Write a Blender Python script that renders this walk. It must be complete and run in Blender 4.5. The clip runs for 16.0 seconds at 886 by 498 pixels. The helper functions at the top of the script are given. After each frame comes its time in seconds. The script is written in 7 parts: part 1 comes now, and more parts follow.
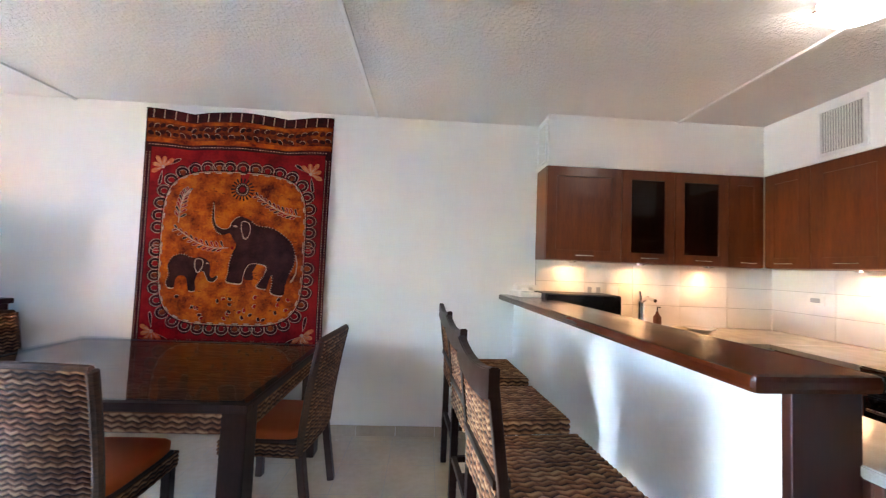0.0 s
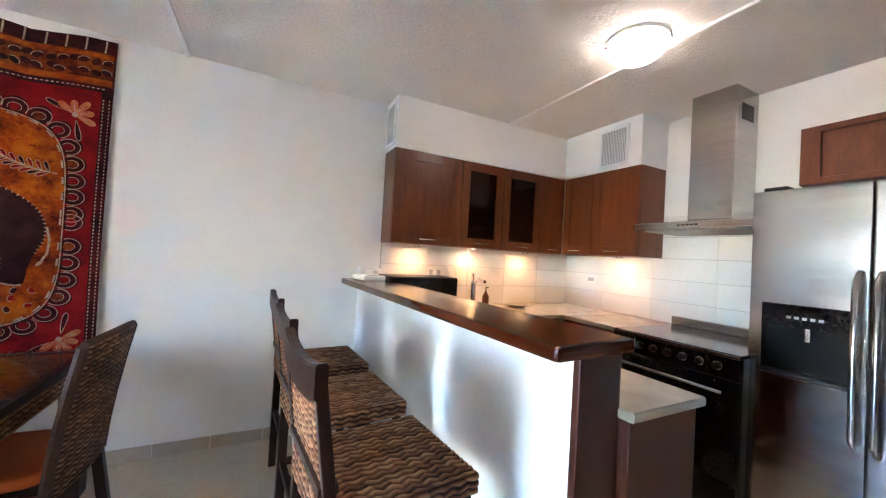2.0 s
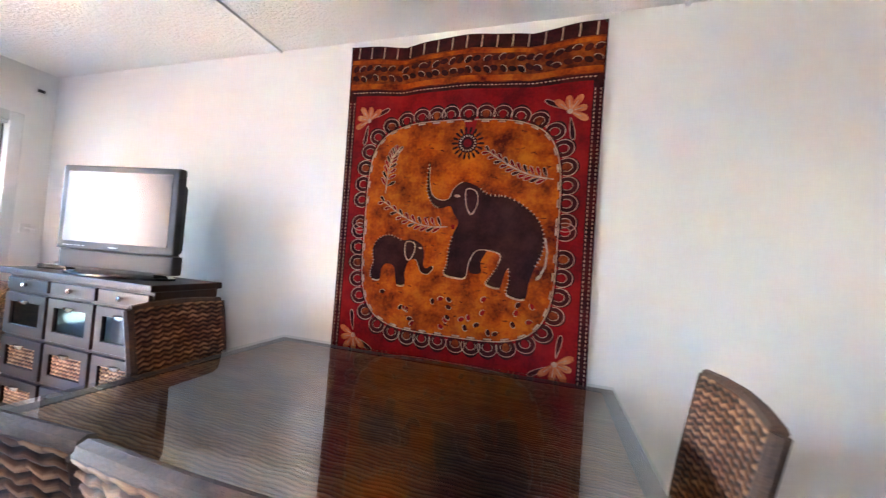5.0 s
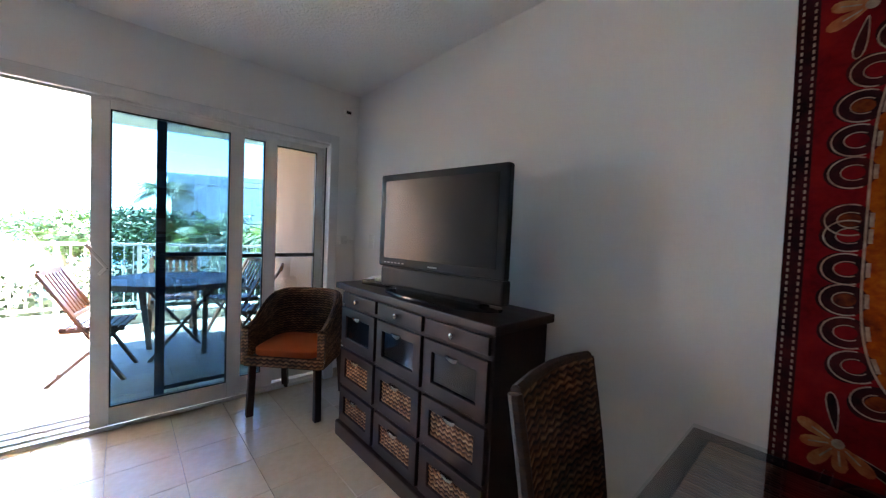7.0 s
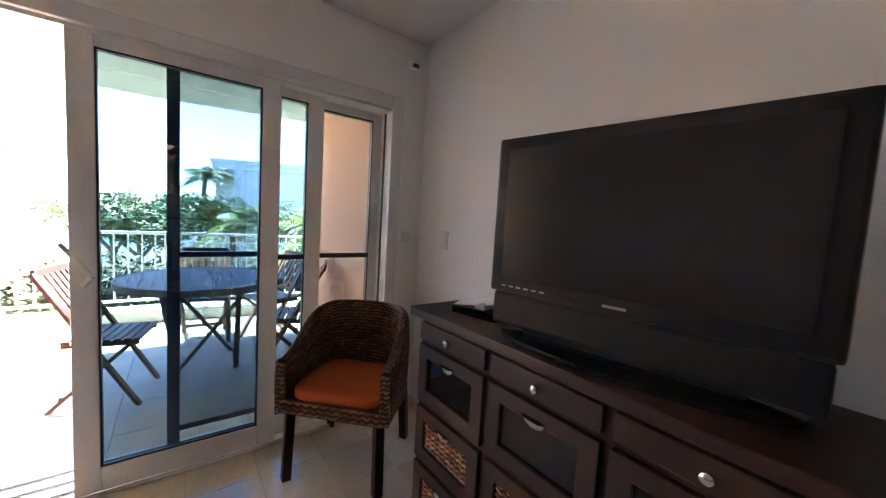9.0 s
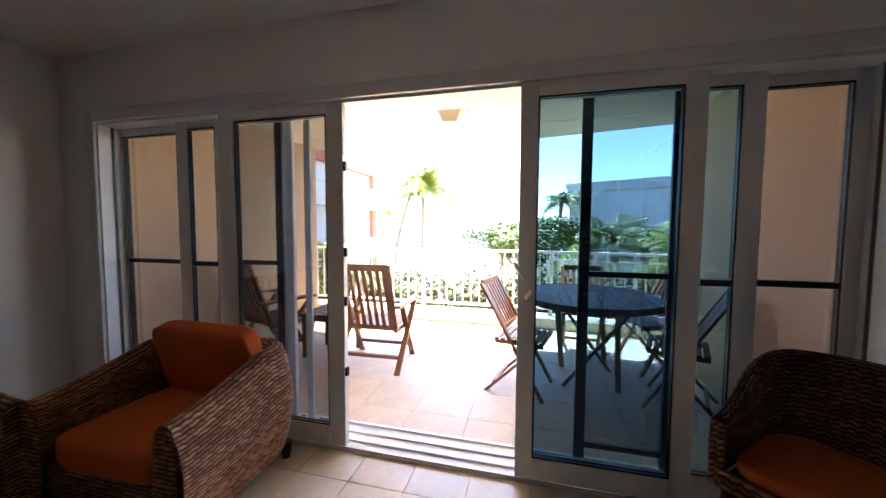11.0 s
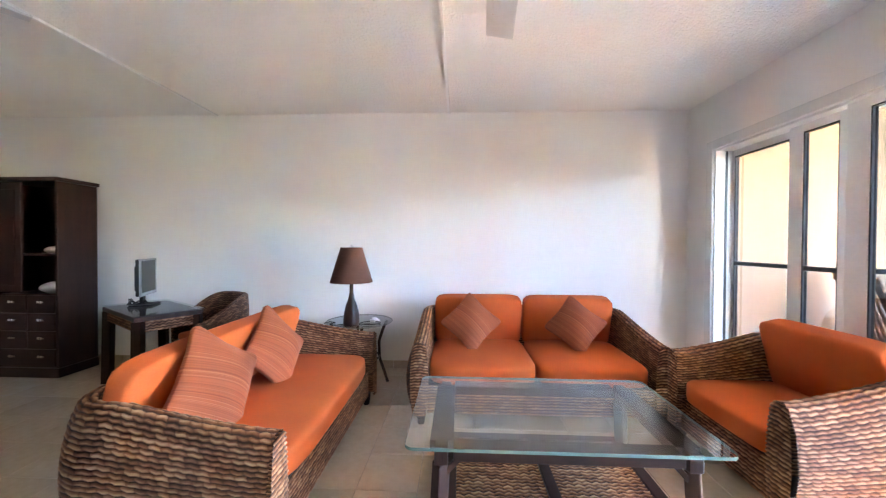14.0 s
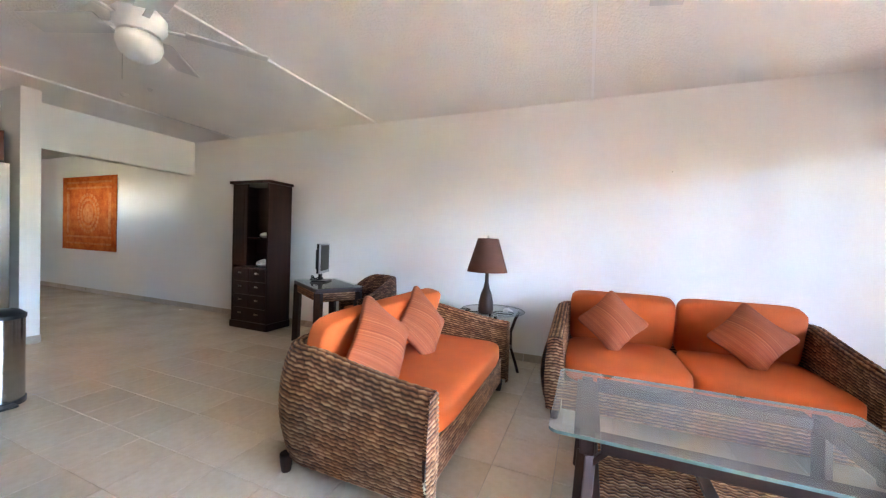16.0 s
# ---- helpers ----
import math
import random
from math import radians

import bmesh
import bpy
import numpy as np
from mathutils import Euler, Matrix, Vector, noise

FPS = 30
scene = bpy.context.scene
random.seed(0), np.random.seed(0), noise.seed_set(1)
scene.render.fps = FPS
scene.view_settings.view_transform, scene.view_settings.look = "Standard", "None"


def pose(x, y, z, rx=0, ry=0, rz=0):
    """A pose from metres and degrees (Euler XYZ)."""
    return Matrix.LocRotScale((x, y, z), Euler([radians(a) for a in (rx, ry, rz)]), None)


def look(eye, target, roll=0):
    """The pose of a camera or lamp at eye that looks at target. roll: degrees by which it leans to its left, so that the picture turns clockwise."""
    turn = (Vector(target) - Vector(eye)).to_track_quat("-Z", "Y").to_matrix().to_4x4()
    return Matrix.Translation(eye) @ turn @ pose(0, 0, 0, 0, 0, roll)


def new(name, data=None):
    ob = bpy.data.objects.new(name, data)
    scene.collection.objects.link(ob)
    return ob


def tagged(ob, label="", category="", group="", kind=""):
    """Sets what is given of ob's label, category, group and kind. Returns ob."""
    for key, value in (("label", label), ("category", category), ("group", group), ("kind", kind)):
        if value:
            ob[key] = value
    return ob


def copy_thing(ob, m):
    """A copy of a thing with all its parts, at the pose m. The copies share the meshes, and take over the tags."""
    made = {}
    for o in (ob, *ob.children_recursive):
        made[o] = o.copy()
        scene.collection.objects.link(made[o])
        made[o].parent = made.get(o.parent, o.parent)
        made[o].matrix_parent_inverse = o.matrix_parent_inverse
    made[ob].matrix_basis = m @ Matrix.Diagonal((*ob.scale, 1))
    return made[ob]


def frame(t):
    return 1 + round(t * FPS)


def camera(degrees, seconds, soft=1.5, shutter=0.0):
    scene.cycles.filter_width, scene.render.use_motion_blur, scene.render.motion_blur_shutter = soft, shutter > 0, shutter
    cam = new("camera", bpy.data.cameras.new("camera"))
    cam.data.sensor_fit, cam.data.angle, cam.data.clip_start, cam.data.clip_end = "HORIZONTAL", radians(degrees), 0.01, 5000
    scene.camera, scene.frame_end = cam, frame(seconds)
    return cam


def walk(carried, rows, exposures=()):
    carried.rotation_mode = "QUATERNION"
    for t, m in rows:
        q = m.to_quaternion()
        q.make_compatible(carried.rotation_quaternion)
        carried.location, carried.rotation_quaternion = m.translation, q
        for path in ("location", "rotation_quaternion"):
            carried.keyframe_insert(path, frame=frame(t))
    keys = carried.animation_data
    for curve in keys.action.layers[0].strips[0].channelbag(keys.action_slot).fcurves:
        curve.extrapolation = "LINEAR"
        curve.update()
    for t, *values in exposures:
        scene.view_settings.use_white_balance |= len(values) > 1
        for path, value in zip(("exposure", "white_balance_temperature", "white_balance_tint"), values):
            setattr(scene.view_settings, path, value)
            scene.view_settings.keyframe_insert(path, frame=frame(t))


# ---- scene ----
# ---- camera ----
cam = camera(102.6, 16.0, soft=1.2, shutter=0.15)
PATH = [
    (0, (0.679, 0.424, 1.308), (0.776, 2.419, 1.402), 2.4),
    (0.5, (0.692, 0.414, 1.316), (1.151, 2.359, 1.397), 2.5),
    (1, (0.711, 0.419, 1.304), (1.447, 2.277, 1.371), 2.7),
    (1.5, (0.706, 0.443, 1.309), (1.583, 2.24, 1.367), 3.0),
    (2, (0.735, 0.512, 1.31), (1.638, 2.296, 1.348), 3.3),
    (2.5, (0.749, 0.646, 1.306), (1.563, 2.472, 1.335), 3.9),
    (3, (0.659, 0.759, 1.339), (1.229, 2.676, 1.327), 3.7),
    (3.5, (0.532, 0.928, 1.309), (0.856, 2.902, 1.316), 4.0),
    (4, (0.337, 1.059, 1.327), (0.477, 3.054, 1.314), 3.9),
    (4.5, (0.066, 1.235, 1.277), (-0.08, 3.23, 1.284), 4.3),
    (5, (-0.279, 1.37, 1.197), (-0.857, 3.284, 1.258), 4.3),
    (5.2, (-0.426, 1.397, 1.189), (-1.171, 3.252, 1.246), 4.4),
    (6.2, (-0.98, 1.45, 1.245), (-2.27, 2.98, 1.2), 3.4),
    (6.8, (-1.27, 1.58, 1.27), (-2.7, 2.97, 1.2), 2.8),
    (7.3, (-1.475, 1.751, 1.293), (-2.993, 3.051, 1.206), 2.3),
    (7.5, (-1.549, 1.78, 1.292), (-3.053, 3.096, 1.212), 2.4),
    (8, (-1.756, 1.843, 1.287), (-3.221, 3.202, 1.201), 2.7),
    (8.2, (-1.843, 1.89, 1.297), (-3.315, 3.24, 1.2), 2.8),
    (10.3, (-2.527, 1.728, 1.323), (-4.497, 2.042, 1.18), 1.8),
    (10.5, (-2.507, 1.694, 1.305), (-4.503, 1.761, 1.189), 1.3),
    (11, (-2.468, 1.591, 1.307), (-4.403, 1.097, 1.186), 0.3),
    (11.5, (-2.454, 1.551, 1.315), (-4.224, 0.627, 1.202), -0.2),
    (12, (-2.434, 1.621, 1.331), (-3.861, 0.223, 1.23), -0.9),
    (12.5, (-2.328, 1.694, 1.328), (-3.367, -0.012, 1.25), -1.0),
    (13, (-2.207, 1.729, 1.285), (-2.859, -0.161, 1.222), -0.9),
    (13.5, (-2.144, 1.763, 1.252), (-2.385, -0.221, 1.204), -0.4),
    (14, (-2.122, 1.784, 1.203), (-2.033, -0.214, 1.176), 0.3),
    (14.5, (-2.11, 1.805, 1.173), (-1.81, -0.172, 1.137), 0.8),
    (15, (-2.064, 1.818, 1.134), (-1.588, -0.124, 1.104), 1.7),
    (15.5, (-2.03, 1.837, 1.131), (-1.4, -0.061, 1.092), 1.9),
    (16, (-2.038, 1.858, 1.14), (-1.281, 0.007, 1.094), 2.0),
]
EXPOSURES = [
    (0.0, 7.70, 6800, 19), (0.6, 7.82, 6800, 19), (1.1, 7.80, 6800, 19), (1.6, 7.70, 6800, 19), (3.2, 7.80, 6900, 21), (3.6, 8.10, 7200, 23), (4.0, 8.10, 7300, 24), (5.2, 7.95, 7100, 21), (7.3, 5.75, 6800, 14), (7.5, 5.85, 6850, 14), (8.2, 6.9, 8200, 25),
    (10.3, 3.85, 8300, 23), (11.0, 4.60, 8300, 22), (12.0, 3.92, 8300, 22), (12.5, 3.22, 8200, 21), (13.0, 4.65, 8000, 19), (13.5, 6.80, 7400, 17), (14.5, 7.55, 7300, 20), (16.0, 7.53, 7400, 19)]
walk(cam, [(t, look(eye, target, roll)) for t, eye, target, roll in PATH], EXPOSURES)

# ---- world, sun ----
world = bpy.data.worlds.new("world")
scene.world = world
world.use_nodes = True
wn = world.node_tree
sky = wn.nodes.new("ShaderNodeTexSky")
sky.sky_type = "NISHITA"
sky.sun_disc = False
sky.sun_elevation, sky.sun_rotation = radians(70), radians(240)
sky.air_density, sky.dust_density, sky.ozone_density = 0.9, 0.0, 5.0
wn.links.new(sky.outputs[0], wn.nodes["Background"].inputs[0])
wn.nodes["Background"].inputs[1].default_value = 0.15
sun = new("sun", bpy.data.lights.new("sun", "SUN"))
sun.data.energy, sun.data.angle, sun.data.color = 5.0, radians(0.6), (1.0, 0.95, 0.88)
sun.matrix_basis = look((-2.9, -1.6, 10), (0, 0, 0))


# ---- materials ----
def nodes_of(name):
    m = bpy.data.materials.new(name)
    m.use_nodes = True
    nt = m.node_tree
    return m, nt, nt.nodes["Principled BSDF"]


def math_node(nt, op, a, b=None):
    n = nt.nodes.new("ShaderNodeMath")
    n.operation = op
    for i, v in enumerate((a, b)):
        if v is None:
            continue
        if isinstance(v, (int, float)):
            n.inputs[i].default_value = v
        else:
            nt.links.new(v, n.inputs[i])
    return n.outputs[0]


def ramp_node(nt, fac, stops):
    r = nt.nodes.new("ShaderNodeValToRGB")
    nt.links.new(fac, r.inputs[0])
    while len(r.color_ramp.elements) < len(stops):
        r.color_ramp.elements.new(0.5)
    for e, (p, c) in zip(r.color_ramp.elements, stops):
        e.position, e.color = p, (*c, 1)
    return r.outputs[0]


def noise_node(nt, vec, scale, detail=3.0, rough=0.55):
    n = nt.nodes.new("ShaderNodeTexNoise")
    n.inputs["Scale"].default_value, n.inputs["Detail"].default_value = scale, detail
    n.inputs["Roughness"].default_value = rough
    if vec is not None:
        nt.links.new(vec, n.inputs["Vector"])
    return n.outputs[0]


def mapped(nt, stretch=(1, 1, 1), kind="Object"):
    co = nt.nodes.new("ShaderNodeTexCoord")
    mp = nt.nodes.new("ShaderNodeMapping")
    mp.inputs["Scale"].default_value = stretch
    nt.links.new(co.outputs[kind], mp.inputs[0])
    return mp.outputs[0]


def bump(nt, bsdf, height, strength=0.3, dist=0.002):
    b = nt.nodes.new("ShaderNodeBump")
    b.inputs["Strength"].default_value, b.inputs["Distance"].default_value = strength, dist
    nt.links.new(height, b.inputs["Height"])
    nt.links.new(b.outputs[0], bsdf.inputs["Normal"])


def surface(name, c1, c2, rough=0.5, scale=3.0, fine=60.0, metal=0.0, bumps=0.2, dist=0.001, stretch=(1, 1, 1), spec=0.5, piece=0.0, coat=0.0):
    """A material with a broad and a fine variation between two colours, and fine relief."""
    m, nt, b = nodes_of(name)
    v = mapped(nt, stretch)
    broad, grain = noise_node(nt, v, scale), noise_node(nt, v, fine, 4)
    f = math_node(nt, "ADD", math_node(nt, "MULTIPLY", broad, 0.6), math_node(nt, "MULTIPLY", grain, 0.4))
    if piece:
        oi = nt.nodes.new("ShaderNodeObjectInfo")
        f = math_node(nt, "ADD", f, math_node(nt, "MULTIPLY", math_node(nt, "SUBTRACT", oi.outputs["Random"], 0.5), piece))
    nt.links.new(ramp_node(nt, f, [(0.3, c1), (0.7, c2)]), b.inputs["Base Color"])
    r = math_node(nt, "ADD", math_node(nt, "MULTIPLY", broad, 0.16), rough - 0.08)
    nt.links.new(r, b.inputs["Roughness"])
    b.inputs["Metallic"].default_value = metal
    b.inputs["Specular IOR Level"].default_value = spec
    b.inputs["Coat Weight"].default_value = coat
    if bumps:
        bump(nt, b, grain, bumps, dist)
    return m


def shade(r, g, b):
    """Linear from display values 0..255."""
    return tuple(((c / 255 + 0.055) / 1.055) ** 2.4 if c > 10 else c / 255 / 12.92 for c in (r, g, b))


wall_paint = surface("wall_paint", (0.82, 0.805, 0.78), (0.87, 0.855, 0.835), 0.75, 0.8, 90, bumps=0.08)
white_paint = surface("white_paint", (0.76, 0.76, 0.76), (0.84, 0.84, 0.83), 0.45, 2, 50, bumps=0.06)
frame_white = surface("frame_white", (0.66, 0.66, 0.65), (0.74, 0.74, 0.72), 0.35, 4, 70, bumps=0.05)
dark_frame = surface("dark_frame", (0.012, 0.016, 0.022), (0.022, 0.027, 0.035), 0.4, 4, 60)
peach = surface("peach_stucco", (0.52, 0.35, 0.215), (0.59, 0.41, 0.265), 0.85, 1.2, 140, bumps=0.3)
soffit_paint = surface("soffit_paint", (0.62, 0.56, 0.46), (0.69, 0.63, 0.53), 0.85, 1, 60)
cherry = surface("cherry_wood", (0.080, 0.016, 0.004), (0.18, 0.042, 0.009), 0.36, 2.2, 26, stretch=(7, 7, 0.7), bumps=0.04, coat=0.05, spec=0.35)
bar_wood = surface("bar_wood", (0.060, 0.0105, 0.003), (0.088, 0.017, 0.005), 0.20, 1.2, 14, stretch=(6, 0.5, 6), bumps=0.0, spec=0.28)
bar_wood_v = surface("bar_wood_upright", (0.055, 0.012, 0.005), (0.085, 0.020, 0.008), 0.30, 1.5, 20, stretch=(8, 8, 0.5), bumps=0.0, spec=0.4)
espresso = surface("espresso_wood", (0.016, 0.0052, 0.0034), (0.044, 0.0145, 0.0085), 0.42, 2, 30, stretch=(1, 8, 8), bumps=0.06, spec=0.3)
espresso_v = surface("espresso_wood_upright", (0.016, 0.0052, 0.0034), (0.044, 0.0145, 0.0085), 0.42, 2, 30, stretch=(8, 8, 1), bumps=0.06, spec=0.3)
teak = surface("teak_wood", (0.15, 0.05, 0.022), (0.30, 0.12, 0.055), 0.5, 3, 40, stretch=(3, 3, 1), bumps=0.15)
teak_grey = surface("weathered_teak", (0.17, 0.13, 0.11), (0.30, 0.25, 0.21), 0.7, 3, 40, stretch=(1, 6, 1), bumps=0.15)
steel = surface("brushed_steel", (0.40, 0.385, 0.365), (0.52, 0.505, 0.48), 0.20, 2, 45, metal=1, stretch=(1, 1, 22), bumps=0.03)
chrome = surface("chrome", (0.72, 0.72, 0.72), (0.82, 0.82, 0.82), 0.15, 4, 50, metal=1, bumps=0)
black_gloss = surface("black_gloss", (0.006, 0.006, 0.007), (0.012, 0.012, 0.013), 0.12, 3, 60, bumps=0, spec=0.3)
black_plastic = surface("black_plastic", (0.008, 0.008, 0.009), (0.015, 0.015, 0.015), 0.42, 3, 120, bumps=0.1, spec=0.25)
screen_mat = surface("tv_screen", (0.006, 0.005, 0.005), (0.010, 0.009, 0.009), 0.24, 1, 20, bumps=0)
grey_plastic = surface("grey_plastic", (0.30, 0.31, 0.32), (0.40, 0.41, 0.42), 0.4, 3, 90)
white_plastic = surface("white_plastic", (0.70, 0.69, 0.66), (0.78, 0.77, 0.74), 0.35, 3, 90, bumps=0)
quartz = surface("quartz", (0.40, 0.36, 0.30), (0.55, 0.505, 0.44), 0.14, 9, 220, bumps=0)
tile_white = surface("wall_tile", (0.74, 0.73, 0.71), (0.80, 0.79, 0.77), 0.2, 2, 40, bumps=0.02, piece=0.15)
grout = surface("grout", (0.42, 0.39, 0.35), (0.50, 0.47, 0.42), 0.85, 4, 120)
wall_grout = surface("wall_grout", (0.40, 0.39, 0.37), (0.48, 0.47, 0.45), 0.85, 4, 120)
floor_tile_mat = surface("floor_tile", (0.56, 0.45, 0.33), (0.70, 0.59, 0.46), 0.24, 2.5, 24, bumps=0.03, piece=0.22, spec=0.45)
base_tile = surface("skirting_tile", (0.42, 0.335, 0.25), (0.54, 0.445, 0.345), 0.3, 3, 40, bumps=0.03, piece=0.2)
balcony_tile = surface("balcony_tile", (0.47, 0.375, 0.275), (0.62, 0.515, 0.395), 0.6, 5, 30, bumps=0.3, dist=0.003, piece=0.08)
balcony_grout = surface("balcony_grout", (0.50, 0.41, 0.31), (0.58, 0.48, 0.37), 0.85, 4, 120)
orange = surface("orange_fabric", (0.50, 0.085, 0.012), (0.62, 0.125, 0.022), 0.85, 4, 260, bumps=0.25, dist=0.0006)
dull_orange = surface("dull_orange_fabric", (0.42, 0.07, 0.012), (0.52, 0.10, 0.02), 0.85, 4, 260, bumps=0.25, dist=0.0006)
shade_mat = surface("lamp_shade", (0.10, 0.035, 0.018), (0.15, 0.052, 0.028), 0.8, 6, 200, bumps=0.2)
rail_white = surface("rail_white", (0.78, 0.78, 0.77), (0.86, 0.86, 0.85), 0.4, 5, 60, bumps=0.05)
building_white = surface("building_white", (0.70, 0.70, 0.69), (0.80, 0.80, 0.79), 0.8, 0.3, 6)
building_red = surface("building_red", (0.40, 0.10, 0.06), (0.50, 0.15, 0.10), 0.8, 0.4, 8)
leaf_green = surface("hedge_leaf", (0.012, 0.024, 0.007), (0.036, 0.058, 0.016), 0.6, 6, 40, bumps=0)
leaf_dark = surface("tree_leaf", (0.030, 0.065, 0.016), (0.075, 0.14, 0.035), 0.5, 3, 20, bumps=0)
palm_leaf = surface("palm_leaf", (0.10, 0.16, 0.014), (0.21, 0.27, 0.035), 0.45, 2, 20, bumps=0)
palm_dark = surface("palm_leaf_dark", (0.05, 0.085, 0.025), (0.10, 0.15, 0.05), 0.45, 2, 20, bumps=0)
bark = surface("palm_bark", (0.16, 0.13, 0.10), (0.30, 0.25, 0.20), 0.9, 6, 30, stretch=(1, 1, 6), bumps=0.5, dist=0.01)
flower = surface("flower_red", (0.5, 0.03, 0.05), (0.65, 0.08, 0.08), 0.6, 6, 40, bumps=0)
sand = surface("garden_ground", (0.05, 0.07, 0.03), (0.14, 0.13, 0.09), 0.95, 0.12, 3, bumps=0.2, dist=0.02)
sea_mat = surface("sea_water", (0.010, 0.062, 0.078), (0.022, 0.095, 0.108), 0.45, 0.02, 0.8, bumps=0.3, dist=0.2, spec=0.15)
mesh_grey = surface("vent_grey", (0.22, 0.22, 0.22), (0.30, 0.30, 0.29), 0.6, 5, 90)
glow_off = surface("fan_glass", (0.72, 0.71, 0.68), (0.78, 0.77, 0.74), 0.3, 5, 40, bumps=0)

recess_black = surface("recess_black", (0.004, 0.004, 0.004), (0.007, 0.007, 0.007), 0.6, 3, 60, spec=0.15)
lamp_cream = surface("lamp_cream", (0.46, 0.41, 0.32), (0.54, 0.48, 0.39), 0.5, 5, 40, bumps=0)
fan_white = surface("fan_white", (0.64, 0.64, 0.63), (0.72, 0.72, 0.70), 0.45, 3, 40, bumps=0.03)

# popcorn ceiling
ceiling_mat, nt, b = nodes_of("popcorn_ceiling")
v = mapped(nt)
n1, n2 = noise_node(nt, v, 62, 3, 0.6), noise_node(nt, v, 0.9, 2)
nt.links.new(ramp_node(nt, n2, [(0.3, (0.86, 0.84, 0.81)), (0.7, (0.91, 0.89, 0.86))]), b.inputs["Base Color"])
b.inputs["Roughness"].default_value = 0.95
bump(nt, b, ramp_node(nt, n1, [(0.42, (0, 0, 0)), (0.64, (1, 1, 1))]), 0.6, 0.006)


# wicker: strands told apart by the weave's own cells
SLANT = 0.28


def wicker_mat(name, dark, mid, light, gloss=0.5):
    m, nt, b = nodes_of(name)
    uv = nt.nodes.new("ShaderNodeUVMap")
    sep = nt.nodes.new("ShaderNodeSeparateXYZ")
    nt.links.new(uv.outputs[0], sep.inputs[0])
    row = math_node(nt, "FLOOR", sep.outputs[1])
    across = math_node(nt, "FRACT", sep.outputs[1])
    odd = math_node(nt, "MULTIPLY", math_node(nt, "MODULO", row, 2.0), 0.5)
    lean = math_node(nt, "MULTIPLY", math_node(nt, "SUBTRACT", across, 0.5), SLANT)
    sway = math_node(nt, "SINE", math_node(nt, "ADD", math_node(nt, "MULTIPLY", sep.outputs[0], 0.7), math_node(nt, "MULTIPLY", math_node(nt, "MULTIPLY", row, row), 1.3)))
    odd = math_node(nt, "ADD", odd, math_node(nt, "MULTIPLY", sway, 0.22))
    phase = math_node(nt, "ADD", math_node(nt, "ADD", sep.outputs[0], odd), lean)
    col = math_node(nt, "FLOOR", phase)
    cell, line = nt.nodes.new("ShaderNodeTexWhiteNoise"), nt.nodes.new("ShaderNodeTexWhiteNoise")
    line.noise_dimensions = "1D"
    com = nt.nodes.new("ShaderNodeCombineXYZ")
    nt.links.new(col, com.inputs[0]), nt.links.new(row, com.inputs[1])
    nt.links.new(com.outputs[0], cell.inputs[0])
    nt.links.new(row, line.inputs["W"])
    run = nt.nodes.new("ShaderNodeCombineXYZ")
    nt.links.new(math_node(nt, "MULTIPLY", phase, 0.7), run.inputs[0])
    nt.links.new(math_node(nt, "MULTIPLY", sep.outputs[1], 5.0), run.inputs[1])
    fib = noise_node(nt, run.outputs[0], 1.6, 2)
    # shade of the gaps put in the colour: strands darken at edges and crossings
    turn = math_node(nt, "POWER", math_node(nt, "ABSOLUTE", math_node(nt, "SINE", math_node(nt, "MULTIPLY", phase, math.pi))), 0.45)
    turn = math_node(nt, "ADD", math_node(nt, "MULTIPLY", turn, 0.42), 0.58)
    crest_tone = math_node(nt, "MULTIPLY", turn, math_node(nt, "SINE", math_node(nt, "MULTIPLY", across, math.pi)))
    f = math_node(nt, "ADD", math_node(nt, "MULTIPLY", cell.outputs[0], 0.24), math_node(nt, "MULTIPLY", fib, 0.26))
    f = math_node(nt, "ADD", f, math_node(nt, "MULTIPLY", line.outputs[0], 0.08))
    f = math_node(nt, "ADD", f, math_node(nt, "MULTIPLY", crest_tone, 0.52))
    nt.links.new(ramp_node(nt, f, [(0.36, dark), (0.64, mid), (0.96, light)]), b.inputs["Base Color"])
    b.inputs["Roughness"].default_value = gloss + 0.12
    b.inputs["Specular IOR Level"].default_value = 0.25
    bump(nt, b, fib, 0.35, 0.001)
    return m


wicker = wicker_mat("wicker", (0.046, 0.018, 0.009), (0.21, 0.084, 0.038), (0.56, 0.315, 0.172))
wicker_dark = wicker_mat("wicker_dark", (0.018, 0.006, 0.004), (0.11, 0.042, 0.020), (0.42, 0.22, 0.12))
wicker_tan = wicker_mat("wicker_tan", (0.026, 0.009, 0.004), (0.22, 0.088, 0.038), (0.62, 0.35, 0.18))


# striped pillow
def stripe_mat():
    m, nt, b = nodes_of("striped_fabric")
    sep = nt.nodes.new("ShaderNodeSeparateXYZ")
    nt.links.new(mapped(nt), sep.inputs[0])
    wv = noise_node(nt, None, 1)
    n = nt.nodes.new("ShaderNodeTexNoise")
    n.noise_dimensions = "1D"
    n.inputs["Scale"].default_value, n.inputs["Detail"].default_value = 75, 2
    nt.links.new(sep.outputs[0], n.inputs["W"])
    nt.links.new(ramp_node(nt, n.outputs[0], [(0.32, (0.25, 0.052, 0.02)), (0.45, (0.36, 0.088, 0.030)), (0.55, (0.28, 0.062, 0.022)), (0.63, (0.42, 0.125, 0.05)), (0.72, (0.31, 0.07, 0.025))]), b.inputs["Base Color"])
    b.inputs["Roughness"].default_value = 0.9
    bump(nt, b, noise_node(nt, mapped(nt), 300), 0.3, 0.001)
    return m


stripes = stripe_mat()


